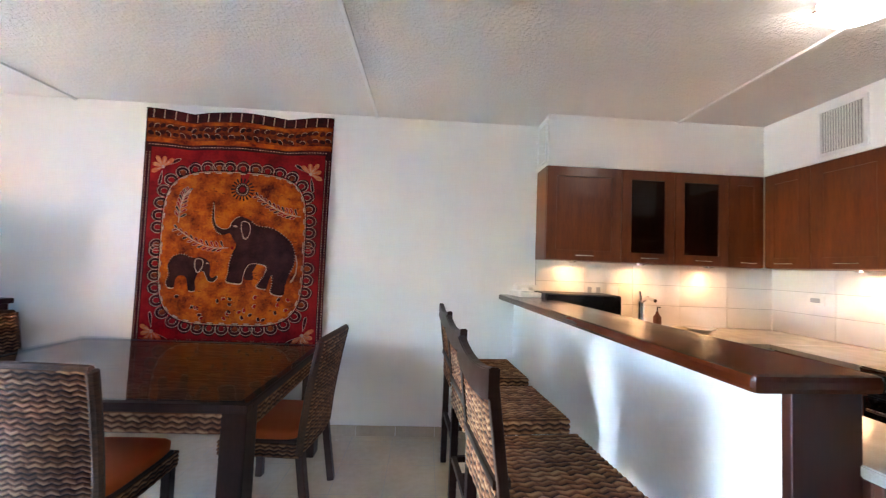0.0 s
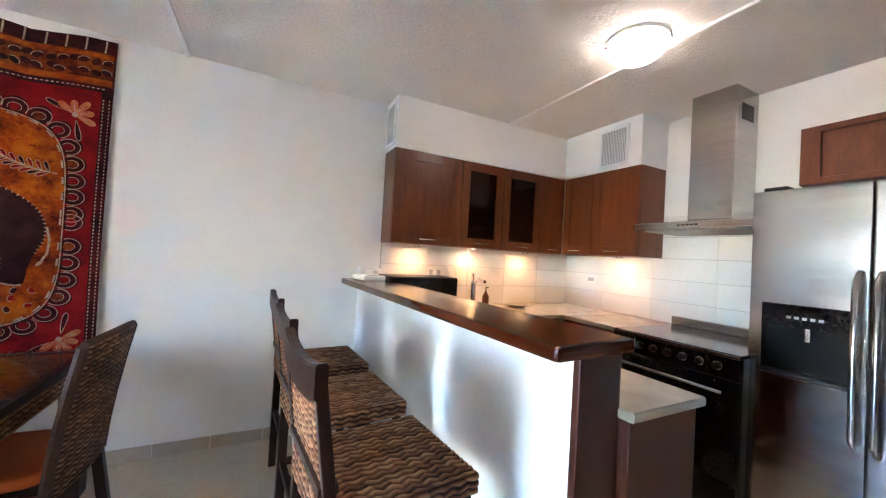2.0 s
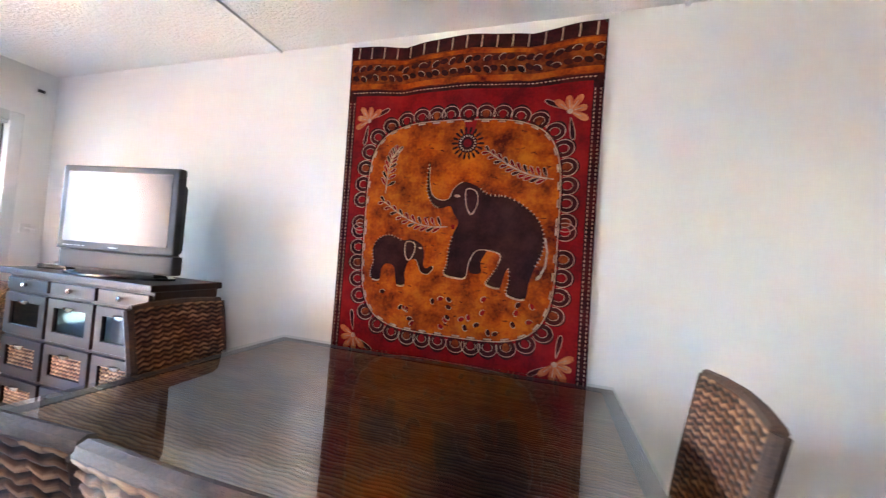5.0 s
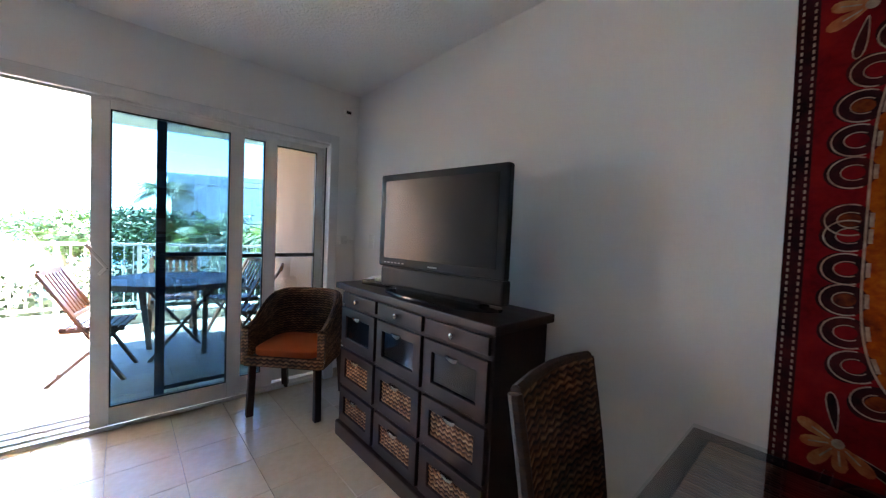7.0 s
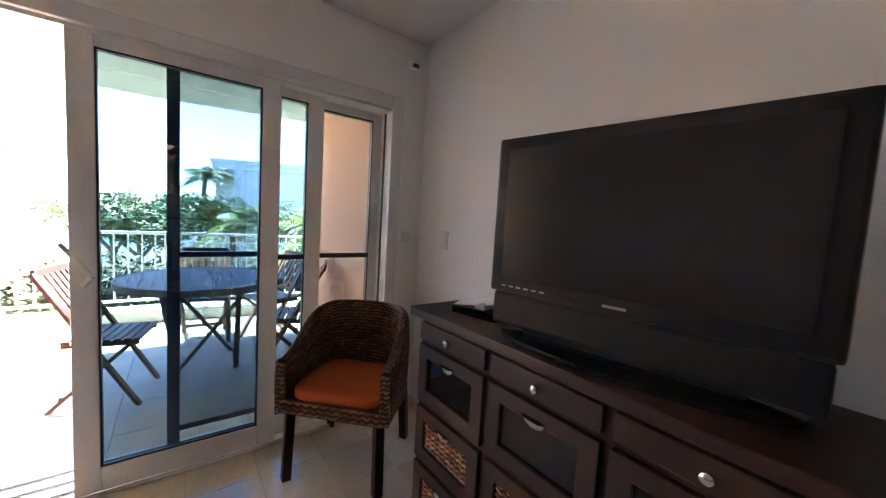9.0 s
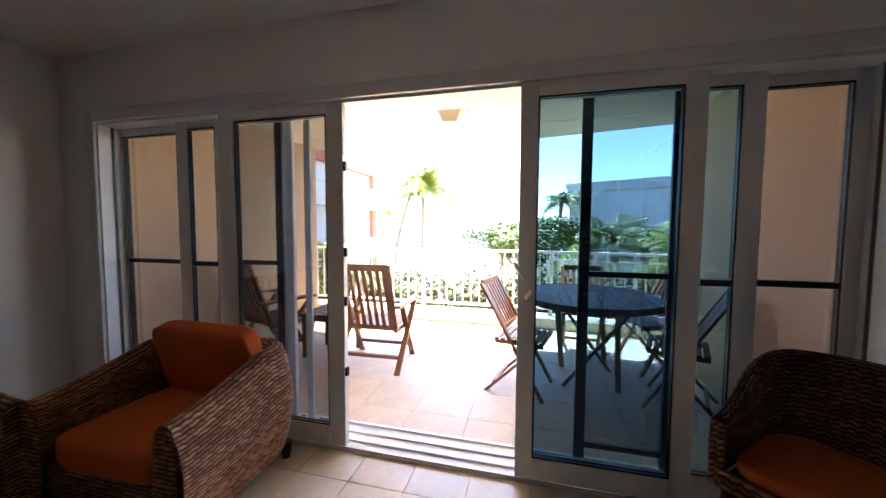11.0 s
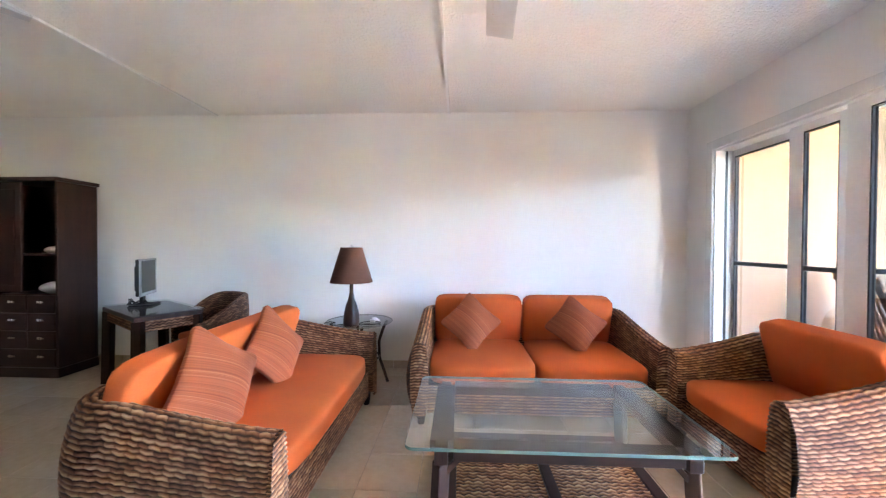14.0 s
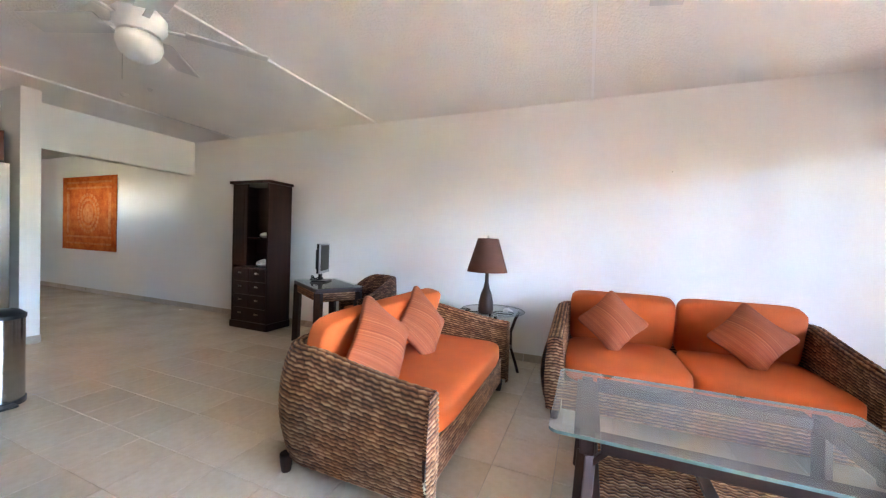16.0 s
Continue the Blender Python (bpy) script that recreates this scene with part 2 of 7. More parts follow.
def glass_mat(name, tint, rough=0.0, ior=1.45):
    m, nt, b = nodes_of(name)
    tr = nt.nodes.new("ShaderNodeBsdfTransparent")
    tr.inputs[0].default_value = (*tint, 1)
    gl = nt.nodes.new("ShaderNodeBsdfGlossy")
    gl.inputs["Roughness"].default_value = rough
    fr = nt.nodes.new("ShaderNodeFresnel")
    fr.inputs[0].default_value = ior
    mix = nt.nodes.new("ShaderNodeMixShader")
    nt.links.new(fr.outputs[0], mix.inputs[0])
    nt.links.new(tr.outputs[0], mix.inputs[1]), nt.links.new(gl.outputs[0], mix.inputs[2])
    nt.links.new(mix.outputs[0], nt.nodes["Material Output"].inputs[0])
    return m


door_glass = glass_mat("door_glass", (0.16, 0.172, 0.188))
tinted_glass = glass_mat("tinted_glass", (0.054, 0.118, 0.165))
screen_tint = glass_mat("screen_tint", (0.50, 0.58, 0.63))
dining_glass = glass_mat("dining_glass", (0.80, 0.86, 0.84), 0.03, 3.1)
table_glass = glass_mat("table_glass", (0.80, 0.86, 0.84), 0.035, 2.7)
glass_rim = surface("glass_rim", (0.10, 0.17, 0.15), (0.16, 0.25, 0.22), 0.12, 6, 40, bumps=0)
smoked_glass = glass_mat("smoked_glass", (0.42, 0.46, 0.46), 0.03, 2.9)
hall_glass = glass_mat("hall_glass", (0.48, 0.46, 0.43))
cabinet_glass = glass_mat("cabinet_glass", (0.20, 0.18, 0.17), 0.08)


def light_mat(name, colour, strength):
    m, nt, b = nodes_of(name)
    b.inputs["Emission Color"].default_value, b.inputs["Emission Strength"].default_value = (*colour, 1), strength
    b.inputs["Base Color"].default_value = (0.8, 0.8, 0.8, 1)
    return m


dome_glow = light_mat("dome_glow", (1.0, 0.90, 0.80), 0.13)
puck_glow = light_mat("puck_glow", (1.0, 0.60, 0.28), 0.9)


# ---- building helpers ----
def mesh_of(bm, name, mat, smooth=False):
    me = bpy.data.meshes.new(name)
    bmesh.ops.recalc_face_normals(bm, faces=bm.faces)
    bm.to_mesh(me)
    bm.free()
    me.materials.append(mat)
    if smooth:
        me.polygons.foreach_set("use_smooth", [True] * len(me.polygons))
        if smooth != "all":
            me.set_sharp_from_angle(angle=radians(40))
    return me


def part(name, bm, mat, parent, label="", smooth=False):
    ob = new(name, mesh_of(bm, name, mat, smooth))
    ob.parent = parent
    if label:
        ob["label"] = label
    return ob


def whole(name, bm, mat, label, category, group="", kind="", smooth=False, m=None):
    ob = new(name, mesh_of(bm, name, mat, smooth))
    if m is not None:
        ob.matrix_basis = m
    return tagged(ob, label, category, group, kind)


def thing(name, m, label, category, group="", kind=""):
    ob = new(name)
    ob.empty_display_size = 0.1
    ob.matrix_basis = m
    return tagged(ob, label, category, group, kind)


def box(bm, a, b, bevel=0.0, m=None):
    lo, hi = [min(p, q) for p, q in zip(a, b)], [max(p, q) for p, q in zip(a, b)]
    r = bmesh.ops.create_cube(bm, size=1)["verts"]
    for w in r:
        w.co = Vector([lo[i] + (w.co[i] + 0.5) * (hi[i] - lo[i]) for i in range(3)])
    if bevel:
        edges = list({e for w in r for e in w.link_edges})
        made = bmesh.ops.bevel(bm, geom=edges, offset=bevel, segments=2, profile=0.6, affect="EDGES")["verts"]
        r = list({*[w for w in r if w.is_valid], *made})
    if m is not None:
        bmesh.ops.transform(bm, matrix=m, verts=r)
    return bm


def boxed(a, b, bevel=0.0, m=None):
    return box(bmesh.new(), a, b, bevel, m)


def surround(lo, hi, ilo, ihi, y0, y1):
    """One closed frame in the x-z plane round an opening, from y0 to y1 deep."""
    bm = bmesh.new()
    xs, zs = (lo[0], ilo[0], ihi[0], hi[0]), (lo[1], ilo[1], ihi[1], hi[1])
    gr = [[[bm.verts.new((x, y, z)) for z in zs] for x in xs] for y in (y0, y1)]
    for i in range(3):
        for j in range(3):
            if (i, j) != (1, 1):
                for side in gr:
                    bm.faces.new((side[i][j], side[i + 1][j], side[i + 1][j + 1], side[i][j + 1]))
    rim = [(0, 0), (1, 0), (2, 0), (3, 0), (3, 1), (3, 2), (3, 3), (2, 3), (1, 3), (0, 3), (0, 2), (0, 1)]
    for loop in (rim, [(1, 1), (2, 1), (2, 2), (1, 2)]):
        for (i, j), (k, l) in zip(loop, loop[1:] + loop[:1]):
            bm.faces.new((gr[0][i][j], gr[0][k][l], gr[1][k][l], gr[1][i][j]))
    bmesh.ops.recalc_face_normals(bm, faces=bm.faces)
    sharp = [e for e in bm.edges if len(e.link_faces) == 2 and e.calc_face_angle(0) > 1]
    bmesh.ops.bevel(bm, geom=sharp, offset=0.002, segments=1, affect="EDGES")
    return bm


def facing(bm, way):
    """Keeps only the faces that look along way: one clean sheet of glass."""
    bmesh.ops.recalc_face_normals(bm, faces=bm.faces)
    bm.normal_update()
    bmesh.ops.delete(bm, geom=[f for f in bm.faces if f.normal.dot(Vector(way)) < 0.5], context="FACES")
    return bm


def sheet(name, bm, mat, parent, label=""):
    """A glass sheet whose faces keep the way they look."""
    me = bpy.data.meshes.new(name)
    bm.to_mesh(me)
    bm.free()
    me.materials.append(mat)
    ob = new(name, me)
    ob.parent = parent
    ob.visible_shadow = False
    if label:
        ob["label"] = label
    return ob


def bar(bm, p, q, w, d, bevel=0.003, up=(0, 0, 1)):
    """A rectangular bar from p to q, w wide and d deep."""
    p, q = Vector(p), Vector(q)
    z = (q - p).normalized()
    x = Vector(up).cross(z)
    x = x.normalized() if x.length > 1e-4 else Vector((1, 0, 0))
    y = z.cross(x)
    m = Matrix((x, y, z)).transposed().to_4x4()
    m.translation = p
    return box(bm, (-w / 2, -d / 2, 0), (w / 2, d / 2, (q - p).length), bevel, m)


def rod(bm, p, q, r, r2=None, seg=10):
    p, q = Vector(p), Vector(q)
    d = q - p
    m = Matrix.Translation((p + q) / 2) @ d.to_track_quat("Z", "Y").to_matrix().to_4x4()
    bmesh.ops.create_cone(bm, cap_ends=True, segments=seg, radius1=r, radius2=r if r2 is None else r2, depth=d.length, matrix=m)
    return bm


def lathe(bm, profile, seg=28, at=(0, 0, 0)):
    rings = []
    for r, z in profile:
        rings.append([bm.verts.new((at[0] + r * math.cos(2 * math.pi * i / seg), at[1] + r * math.sin(2 * math.pi * i / seg), at[2] + z)) for i in range(seg)])
    for a, b2 in zip(rings, rings[1:]):
        for i in range(seg):
            bm.faces.new((a[i], a[(i + 1) % seg], b2[(i + 1) % seg], b2[i]))
    for ring in (rings[0], rings[-1]):
        bm.faces.new(ring)
    return bm


def tube(bm, pts, r, seg=8):
    """A bent round bar swept along a line, closed at both ends."""
    pts = [Vector(p) for p in pts]
    side, rings = None, []
    for k, p in enumerate(pts):
        t = (pts[min(k + 1, len(pts) - 1)] - pts[max(k - 1, 0)]).normalized()
        if side is None:
            side = t.orthogonal()
        side = (side - t * side.dot(t)).normalized()
        up = t.cross(side)
        rings.append([bm.verts.new(p + (side * math.cos(2 * math.pi * i / seg) + up * math.sin(2 * math.pi * i / seg)) * r) for i in range(seg)])
    for a, b in zip(rings, rings[1:]):
        for i in range(seg):
            bm.faces.new((a[i], a[(i + 1) % seg], b[(i + 1) % seg], b[i]))
    bm.faces.new(rings[0][::-1]), bm.faces.new(rings[-1])
    return bm


def cushion(size, n=5.0, bulge=0.25, cuts=9, dent=0.0, m=None):
    """A stuffed cushion of full size (x, y, z), soft at the edges."""
    bm = bmesh.new()
    bmesh.ops.create_cube(bm, size=2)
    bmesh.ops.subdivide_edges(bm, edges=bm.edges[:], cuts=cuts, use_grid_fill=True)
    for w in bm.verts:
        x, y, z = w.co
        k = (abs(x) ** n + abs(y) ** n + abs(z) ** n) ** (-1 / n)
        px, py, pz = x * k, y * k, z * k
        pz *= 1 - bulge + bulge * (1 - px * px) * (1 - py * py) * 1.2
        pz -= dent * math.exp(-((px * px + py * py) / 0.01)) * (1 if z > 0 else 0)
        jit = noise.noise(Vector((px * 2 + size[0], py * 2, pz))) * 0.03
        w.co = Vector((px * size[0] / 2, py * size[1] / 2, (pz + jit) * size[2] / 2))
    if m is not None:
        bmesh.ops.transform(bm, matrix=m, verts=bm.verts[:])
    return bm


def grid_mesh(name, P, mat, uv=None, smooth=True, close=False):
    """A mesh from a grid of points (nv, nu, 3)."""
    nv, nu = P.shape[:2]
    me = bpy.data.meshes.new(name)
    idx = np.arange(nv * nu).reshape(nv, nu)
    f = np.stack([idx[:-1, :-1], idx[:-1, 1:], idx[1:, 1:], idx[1:, :-1]], -1).reshape(-1, 4)
    me.from_pydata(P.reshape(-1, 3).tolist(), [], f.tolist())
    if uv is not None:
        lay = me.uv_layers.new(name="UVMap")
        lay.data.foreach_set("uv", uv.reshape(-1, 2)[f.reshape(-1)].astype(np.float32).ravel())
    me.polygons.foreach_set("use_smooth", [smooth] * len(me.polygons))
    me.materials.append(mat)
    return me


def weave(name, S, lu, lv, mat, parent, amp=0.006, cu=0.045, rv=0.022, label="", flip=1, wave=0.22):
    """Woven strands over the surface S(u, v), lu long and lv high."""
    rows, cols = max(2, round(lv / rv)), max(2, round(lu / (cu)))
    u, v = np.linspace(0, 1, cols * 4 + 1), np.linspace(0, 1, rows * 4 + 1)
    U, V = np.meshgrid(u, v)
    inside = np.clip(np.minimum(V, 1 - V) * rows, 0, 1)
    VW = np.clip(V + wave * inside * np.sin(2 * np.pi * U * cols) / rows, 0, 1)
    P = S(U, VW)
    e = 1e-3
    du = S(np.clip(U + e, 0, 1), V) - S(np.clip(U - e, 0, 1), V)
    dv = S(U, np.clip(V + e, 0, 1)) - S(U, np.clip(V - e, 0, 1))
    N = np.cross(du, dv)
    N /= np.linalg.norm(N, axis=-1, keepdims=True) + 1e-9
    r = np.floor(np.minimum(V * rows, rows - 1e-6))
    fr = V * rows - r
    phase = U * cols + 0.5 * (r % 2) + 0.22 * np.sin(0.7 * U * cols + 1.3 * r * r) + SLANT * (fr - 0.5)
    d = 1.35 * amp * (np.clip(np.sin(np.pi * fr), 0, 1) ** 0.7 * (0.62 + 0.38 * np.abs(np.sin(np.pi * phase)) ** 0.8) - 0.5)
    P = P + flip * N * d[..., None]
    uv = np.stack([U * cols, V * rows], -1)
    ob = new(name, grid_mesh(name, P, mat, uv))
    ob.parent = parent
    if label:
        ob["label"] = label
    return ob


def flat(o, a, b):
    """The plane patch o + u a + v b."""
    o, a, b = np.array(o, float), np.array(a, float), np.array(b, float)
    return lambda U, V: o + U[..., None] * a + V[..., None] * b


def wall(name, a, b, mat, label="plain white painted plaster wall"):
    return whole(name, boxed(a, b), mat, label, "wall", kind="structure")


# ---- the shell of the room ----
N, S, W, E, H = 3.2, -1.62, -4.245, 3.52, 2.46
wall("wall_north", (W - 0.25, N, -0.1), (E + 0.15, N + 0.15, H), wall_paint)
wall("wall_south", (W - 0.25, S - 0.15, -0.1), (8.3, S, H), wall_paint)
wall("wall_west_1", (W - 0.17, S, -0.1), (W, -1.29, H), wall_paint)
wall("wall_west_2", (W - 0.17, 2.96, -0.1), (W, N, H), wall_paint)
wall("wall_west_3", (W - 0.17, -1.29, 2.02), (W, 2.96, H), wall_paint, "white painted lintel above the sliding doors")
wall("wall_east_1", (E, 0.27, -0.1), (E + 0.15, N, H), wall_paint)
# hall north wall, parted round an unseen opening added to brighten the hall
wall("wall_hall_north_1", (2.94, 0.13, -0.1), (5.8, 0.27, H), wall_paint, "white painted wall end beside the refrigerator")
wall("wall_hall_north_2", (5.8, 0.13, 2.0), (6.2, 0.27, H), wall_paint, "white wall above the unseen added window")
wall("wall_hall_north_3", (5.8, 0.13, -0.1), (6.2, 0.27, 1.35), wall_paint, "white wall below the unseen added window")
wall("wall_hall_north_4", (6.2, 0.13, -0.1), (8.3, 0.27, H), wall_paint)
wall("wall_hall_end", (8.2, S, -0.1), (8.35, 0.13, H), wall_paint)
whole("trim_beam", boxed((3.4, S, 1.975), (3.55, 0.13, H)), wall_paint, "white painted ceiling beam over the hall opening", "beam", kind="structure")
whole("ceiling", boxed((W - 0.25, S - 0.15, H), (8.35, N + 0.15, H + 0.15)), ceiling_mat, "off-white textured popcorn ceiling", "ceiling", kind="structure")
strip_white = surface("strip_white", (0.88, 0.88, 0.87), (0.92, 0.92, 0.91), 0.4, 2, 50, bumps=0)
for x in (-2.02, 0.255, 2.53):
    whole("trim", boxed((x - 0.011, S, H - 0.014), (x + 0.011, N if x < 2 else 2.95, H + 0.01), 0.002), strip_white, "thin white joint strip on the ceiling", "trim", kind="structure")
floor = whole("floor", boxed((W - 0.25, S - 0.15, -0.2), (8.35, N + 0.15, -0.006)), grout, "beige glazed ceramic tile floor with pale joints", "floor", kind="structure")


# skirting tiles
def skirting(name, spans):
    top = thing(name, Matrix(), "low beige ceramic tile skirting along the wall", "skirting", kind="structure")
    for p, q, out in spans:
        p, q = Vector(p), Vector(q)
        n = max(1, round((q - p).length / 0.303))
        for i in range(n):
            a, b2 = p.lerp(q, i / n), p.lerp(q, (i + 1) / n)
            d = (b2 - a).normalized() * 0.0015
            o = Vector(out) * 0.011
            part("tile", boxed((*(a + d), 0.0), (*(b2 - d + o), 0.075), 0.002), base_tile, top)


skirting("baseboard", [((W, N), (1.4, N), (0, -1)), ((W + 0.02, S), (8.2, S), (0, 1)), ((W, -1.6), (W, -1.36), (1, 0)), ((W, 3.03), (W, 3.18), (1, 0)), ((2.94, 0.13), (8.2, 0.13), (0, -1)), ((2.94, 0.13), (2.94, 0.27), (-1, 0))])


# ---- sliding glass doors to the balcony ----
casing = thing("trim_door_casing", Matrix(), "white casing round the wide balcony doorway", "door casing", kind="structure")
for a, b2 in (((W - 0.01, 2.945, 0), (W + 0.02, 3.02, 2.075)), ((W - 0.01, -1.35, 0), (W + 0.02, -1.275, 2.075)), ((W - 0.01, -1.275, 2.0), (W + 0.02, 2.945, 2.075))):
    part("casing_board", boxed(a, b2, 0.006), frame_white, casing)
part("jamb", boxed((-4.418, 2.955, 0), (W, 2.975, 2.03), 0.003), frame_white, casing)
part("jamb", boxed((-4.418, -1.29, 0), (W, -1.265, 2.03), 0.003), frame_white, casing)
for y in (-1.265, 2.951):
    part("seal", boxed((-4.342, y, 0.014), (-4.324, y + 0.004, 1.984)), dark_frame, casing, "dark rubber door seal")
part("head_track", boxed((-4.495, -1.265, 1.985), (W - 0.01, 2.955, 2.02), 0.003), frame_white, casing)
part("sill_track", boxed((-4.56, -1.265, -0.03), (W - 0.02, 2.955, 0.012), 0.003), frame_white, casing)
for x in (-4.52, -4.43, -4.345, -4.27):
    part("track_rib", boxed((x - 0.004, -1.265, 0.012), (x + 0.004, 2.955, 0.024), 0.002), frame_white, casing)


def sliding_door(name, x, y0, y1, g0, g1, label, handle=0.0, z0=0.03, gz0=0.14, gz1=1.937, midrail=True, pane_mat=None):
    """One framed sash of glass in the plane x."""
    d = thing(name, Matrix.Translation((x, (y0 + y1) / 2, z0)), label, "sliding door", kind="structure")
    c, t = (y0 + y1) / 2, 0.019
    top, lo, hi = 1.99 - z0, gz0 - z0, gz1 - z0
    for a, b2 in ((y0, g0), (g1, y1)):
        part("stile", boxed((-t, a - c, 0), (t, b2 - c, top), 0.004), frame_white, d)
    part("rail", boxed((-t, g0 - c, 0), (t, g1 - c, lo), 0.004), frame_white, d)
    part("rail", boxed((-t, g0 - c, hi), (t, g1 - c, top), 0.004), frame_white, d)
    for p, q in (((g0, lo), (g0 + 0.008, hi)), ((g1 - 0.008, lo), (g1, hi)), ((g0, lo), (g1, lo + 0.008)), ((g0, hi - 0.008), (g1, hi))):
        part("gasket", boxed((-t + 0.004, p[0] - c, p[1]), (t - 0.004, q[0] - c, q[1])), black_plastic, d)
    sheet("pane", facing(boxed((-0.003, g0 - c, lo), (0.003, g1 - c, hi)), (1, 0, 0)), pane_mat or door_glass, d, "lightly tinted clear glass pane")
    if midrail:
        part("mid_rail", boxed((-0.012, g0 - c, 1.045 - z0), (0.012, g1 - c, 1.075 - z0), 0.003), dark_frame, d, "dark grey crossbar")
    if handle:
        h = bmesh.new()
        bar(h, (t + 0.012, handle - c, 0.96 - z0), (t + 0.03, handle - c + 0.03, 1.0 - z0), 0.02, 0.02)
        bar(h, (t + 0.03, handle - c + 0.03, 1.0 - z0), (t + 0.045, handle - c - 0.06, 1.14 - z0), 0.022, 0.016)
        part("handle", h, white_plastic, d, "white lever handle")
    return d


sliding_door("door_1", -4.28, 1.518, 2.31, 1.602, 2.222, "white-framed sliding glass door standing open", handle=1.56, midrail=False, pane_mat=tinted_glass)
sliding_door("door_2", -4.345, 2.25, 2.555, 2.318, 2.468, "white-framed sliding glass door parked behind another", pane_mat=tinted_glass)
sliding_door("door_3", -4.40, 2.51, 2.954, 2.566, 2.895, "white-framed fixed glass door panel beside the wall")
sliding_door("door_4", -4.28, -0.285, 0.556, -0.172, 0.452, "white-framed sliding glass door standing open", midrail=False)
sliding_door("door_5", -4.345, -0.70, -0.33, -0.605, -0.385, "white-framed sliding glass door parked behind another")
sliding_door("door_6", -4.40, -1.264, -0.66, -1.245, -0.705, "white-framed fixed glass door panel beside the wall")
for z in (0.45, 0.86, 1.14, 1.62):
    whole("door_latch", boxed((-4.285, 0.5565, z), (-4.262, 0.571, z + 0.05), 0.002), black_plastic, "small black latch on the door edge", "latch", "latches on the door edge")


def screen_door(x, y0, y1, label):
    d = thing("door_screen", Matrix.Translation((x, (y0 + y1) / 2, 0.03)), label, "screen door", kind="structure")
    c = (y0 + y1) / 2
    for a in (y0, y1 - 0.055):
        part("stile", boxed((-0.014, a - c, 0), (0.014, a + 0.055 - c, 2.02), 0.003), dark_frame, d)
    for z in (0.06, 1.015, 1.99):
        part("rail", boxed((-0.012, y0 + 0.055 - c, z), (0.012, y1 - 0.055 - c, z + 0.03), 0.003), dark_frame, d)
    sheet("pane", facing(boxed((-0.002, y0 + 0.055 - c, 0.09), (0.002, y1 - 0.055 - c, 1.99)), (1, 0, 0)), screen_tint, d, "dark tinted screen")


screen_door(-4.52, 1.83, 2.32, "dark grey framed screen panel outside the glass door")
screen_door(-4.52, -0.50, -0.035, "dark grey framed screen panel outside the glass door")
for y, w in ((0.03, 0.03), (0.165, 0.022)):
    g = thing("shutter_post", pose(-4.50, y, 0.0), "white metal storm shutter post standing outside the glass", "post", "shutter posts")
    part("post", boxed((-w / 2, -w, 0.02), (w / 2, w, 2.0), 0.004), rail_white, g)
    part("foot", boxed((-0.02, -0.055, 0.0), (0.02, 0.055, 0.025), 0.006), rail_white, g)

# sensor and switch in the corner
g = thing("wall_sensor", pose(W, 3.09, 2.29), "small white wall sensor with a dark lens", "sensor")
part("housing", boxed((0, -0.035, -0.02), (0.03, 0.035, 0.02), 0.006), white_plastic, g)
part("lens", boxed((0.03, -0.022, -0.012), (0.034, 0.022, 0.012), 0.002), black_plastic, g)


def wall_plate(m, label, n=1, cat="switch"):
    g = thing("light_switch" if cat == "switch" else "wall_socket", m, label, cat)
    part("plate", boxed((-0.036 * n, -0.008, -0.058), (0.036 * n, 0, 0.058), 0.003), white_plastic, g)
    for i in range(n):
        x = (i - (n - 1) / 2) * 0.07
        # socket inserts are grey: shading of their outlines is put in the colour
        part("rocker", boxed((x - 0.016, -0.013, -0.03), (x + 0.016, -0.007, 0.03), 0.002), white_plastic if cat == "switch" else grey_plastic, g)


wall_plate(pose(-3.95, N, 1.2), "white light switch on the wall near the corner")
g = thing("wall_bracket", pose(W, 3.09, 1.2), "small white hook bracket with a chain on the wall", "bracket")
part("arm", rod(bmesh.new(), (0, 0, 0), (0.10, 0.05, 0), 0.006), white_plastic, g)
part("plate", boxed((0, -0.03, -0.035), (0.012, 0.03, 0.035), 0.003), white_plastic, g)

# ---- balcony ----
BX = -7.2
whole("balcony_floor", boxed((BX - 0.35, -2.2, -0.35), (-4.495, 4.2, -0.012)), balcony_grout, "pale beige tiled balcony floor", "floor", kind="structure")
wall("balcony_wall_1", (-6.95, -1.62, -0.012), (-4.416, -1.42, 2.4), peach, "peach stucco balcony side wall")
wall("balcony_wall_2", (-6.35, 3.02, -0.012), (-4.416, 3.22, 2.4), peach, "peach stucco balcony side wall")
slab = bmesh.new()
vs = [slab.verts.new((x, y, z)) for z in (2.4, 2.75) for x, y in ((-4.412, -2.6), (-7.02, -2.6), (-7.02, 1.7), (-6.72, 3.1), (-6.5, 4.4), (-4.412, 4.4))]
slab.faces.new(vs[:6]), slab.faces.new(vs[6:])
for i in range(6):
    slab.faces.new((vs[i], vs[(i + 1) % 6], vs[6 + (i + 1) % 6], vs[6 + i]))
whole("balcony_ceiling", slab, soffit_paint, "cream painted balcony ceiling slab", "ceiling", kind="structure")
wall("upper_facade", (-4.7, -6, 2.75), (-4.3, 9, 6.0), peach, "peach stucco outer wall of the floor above")
wall("outer_facade_1", (-4.7, -6, -4), (-4.5, -1.62, 2.75), peach, "peach stucco outer wall")
wall("outer_facade_2", (-4.7, 3.22, -4), (-4.5, 9, 2.75), peach, "peach stucco outer wall")
kerb = bmesh.new()
box(kerb, (-7.55, -2.2, -0.3), (BX, 1.8, 0.13), 0.01)
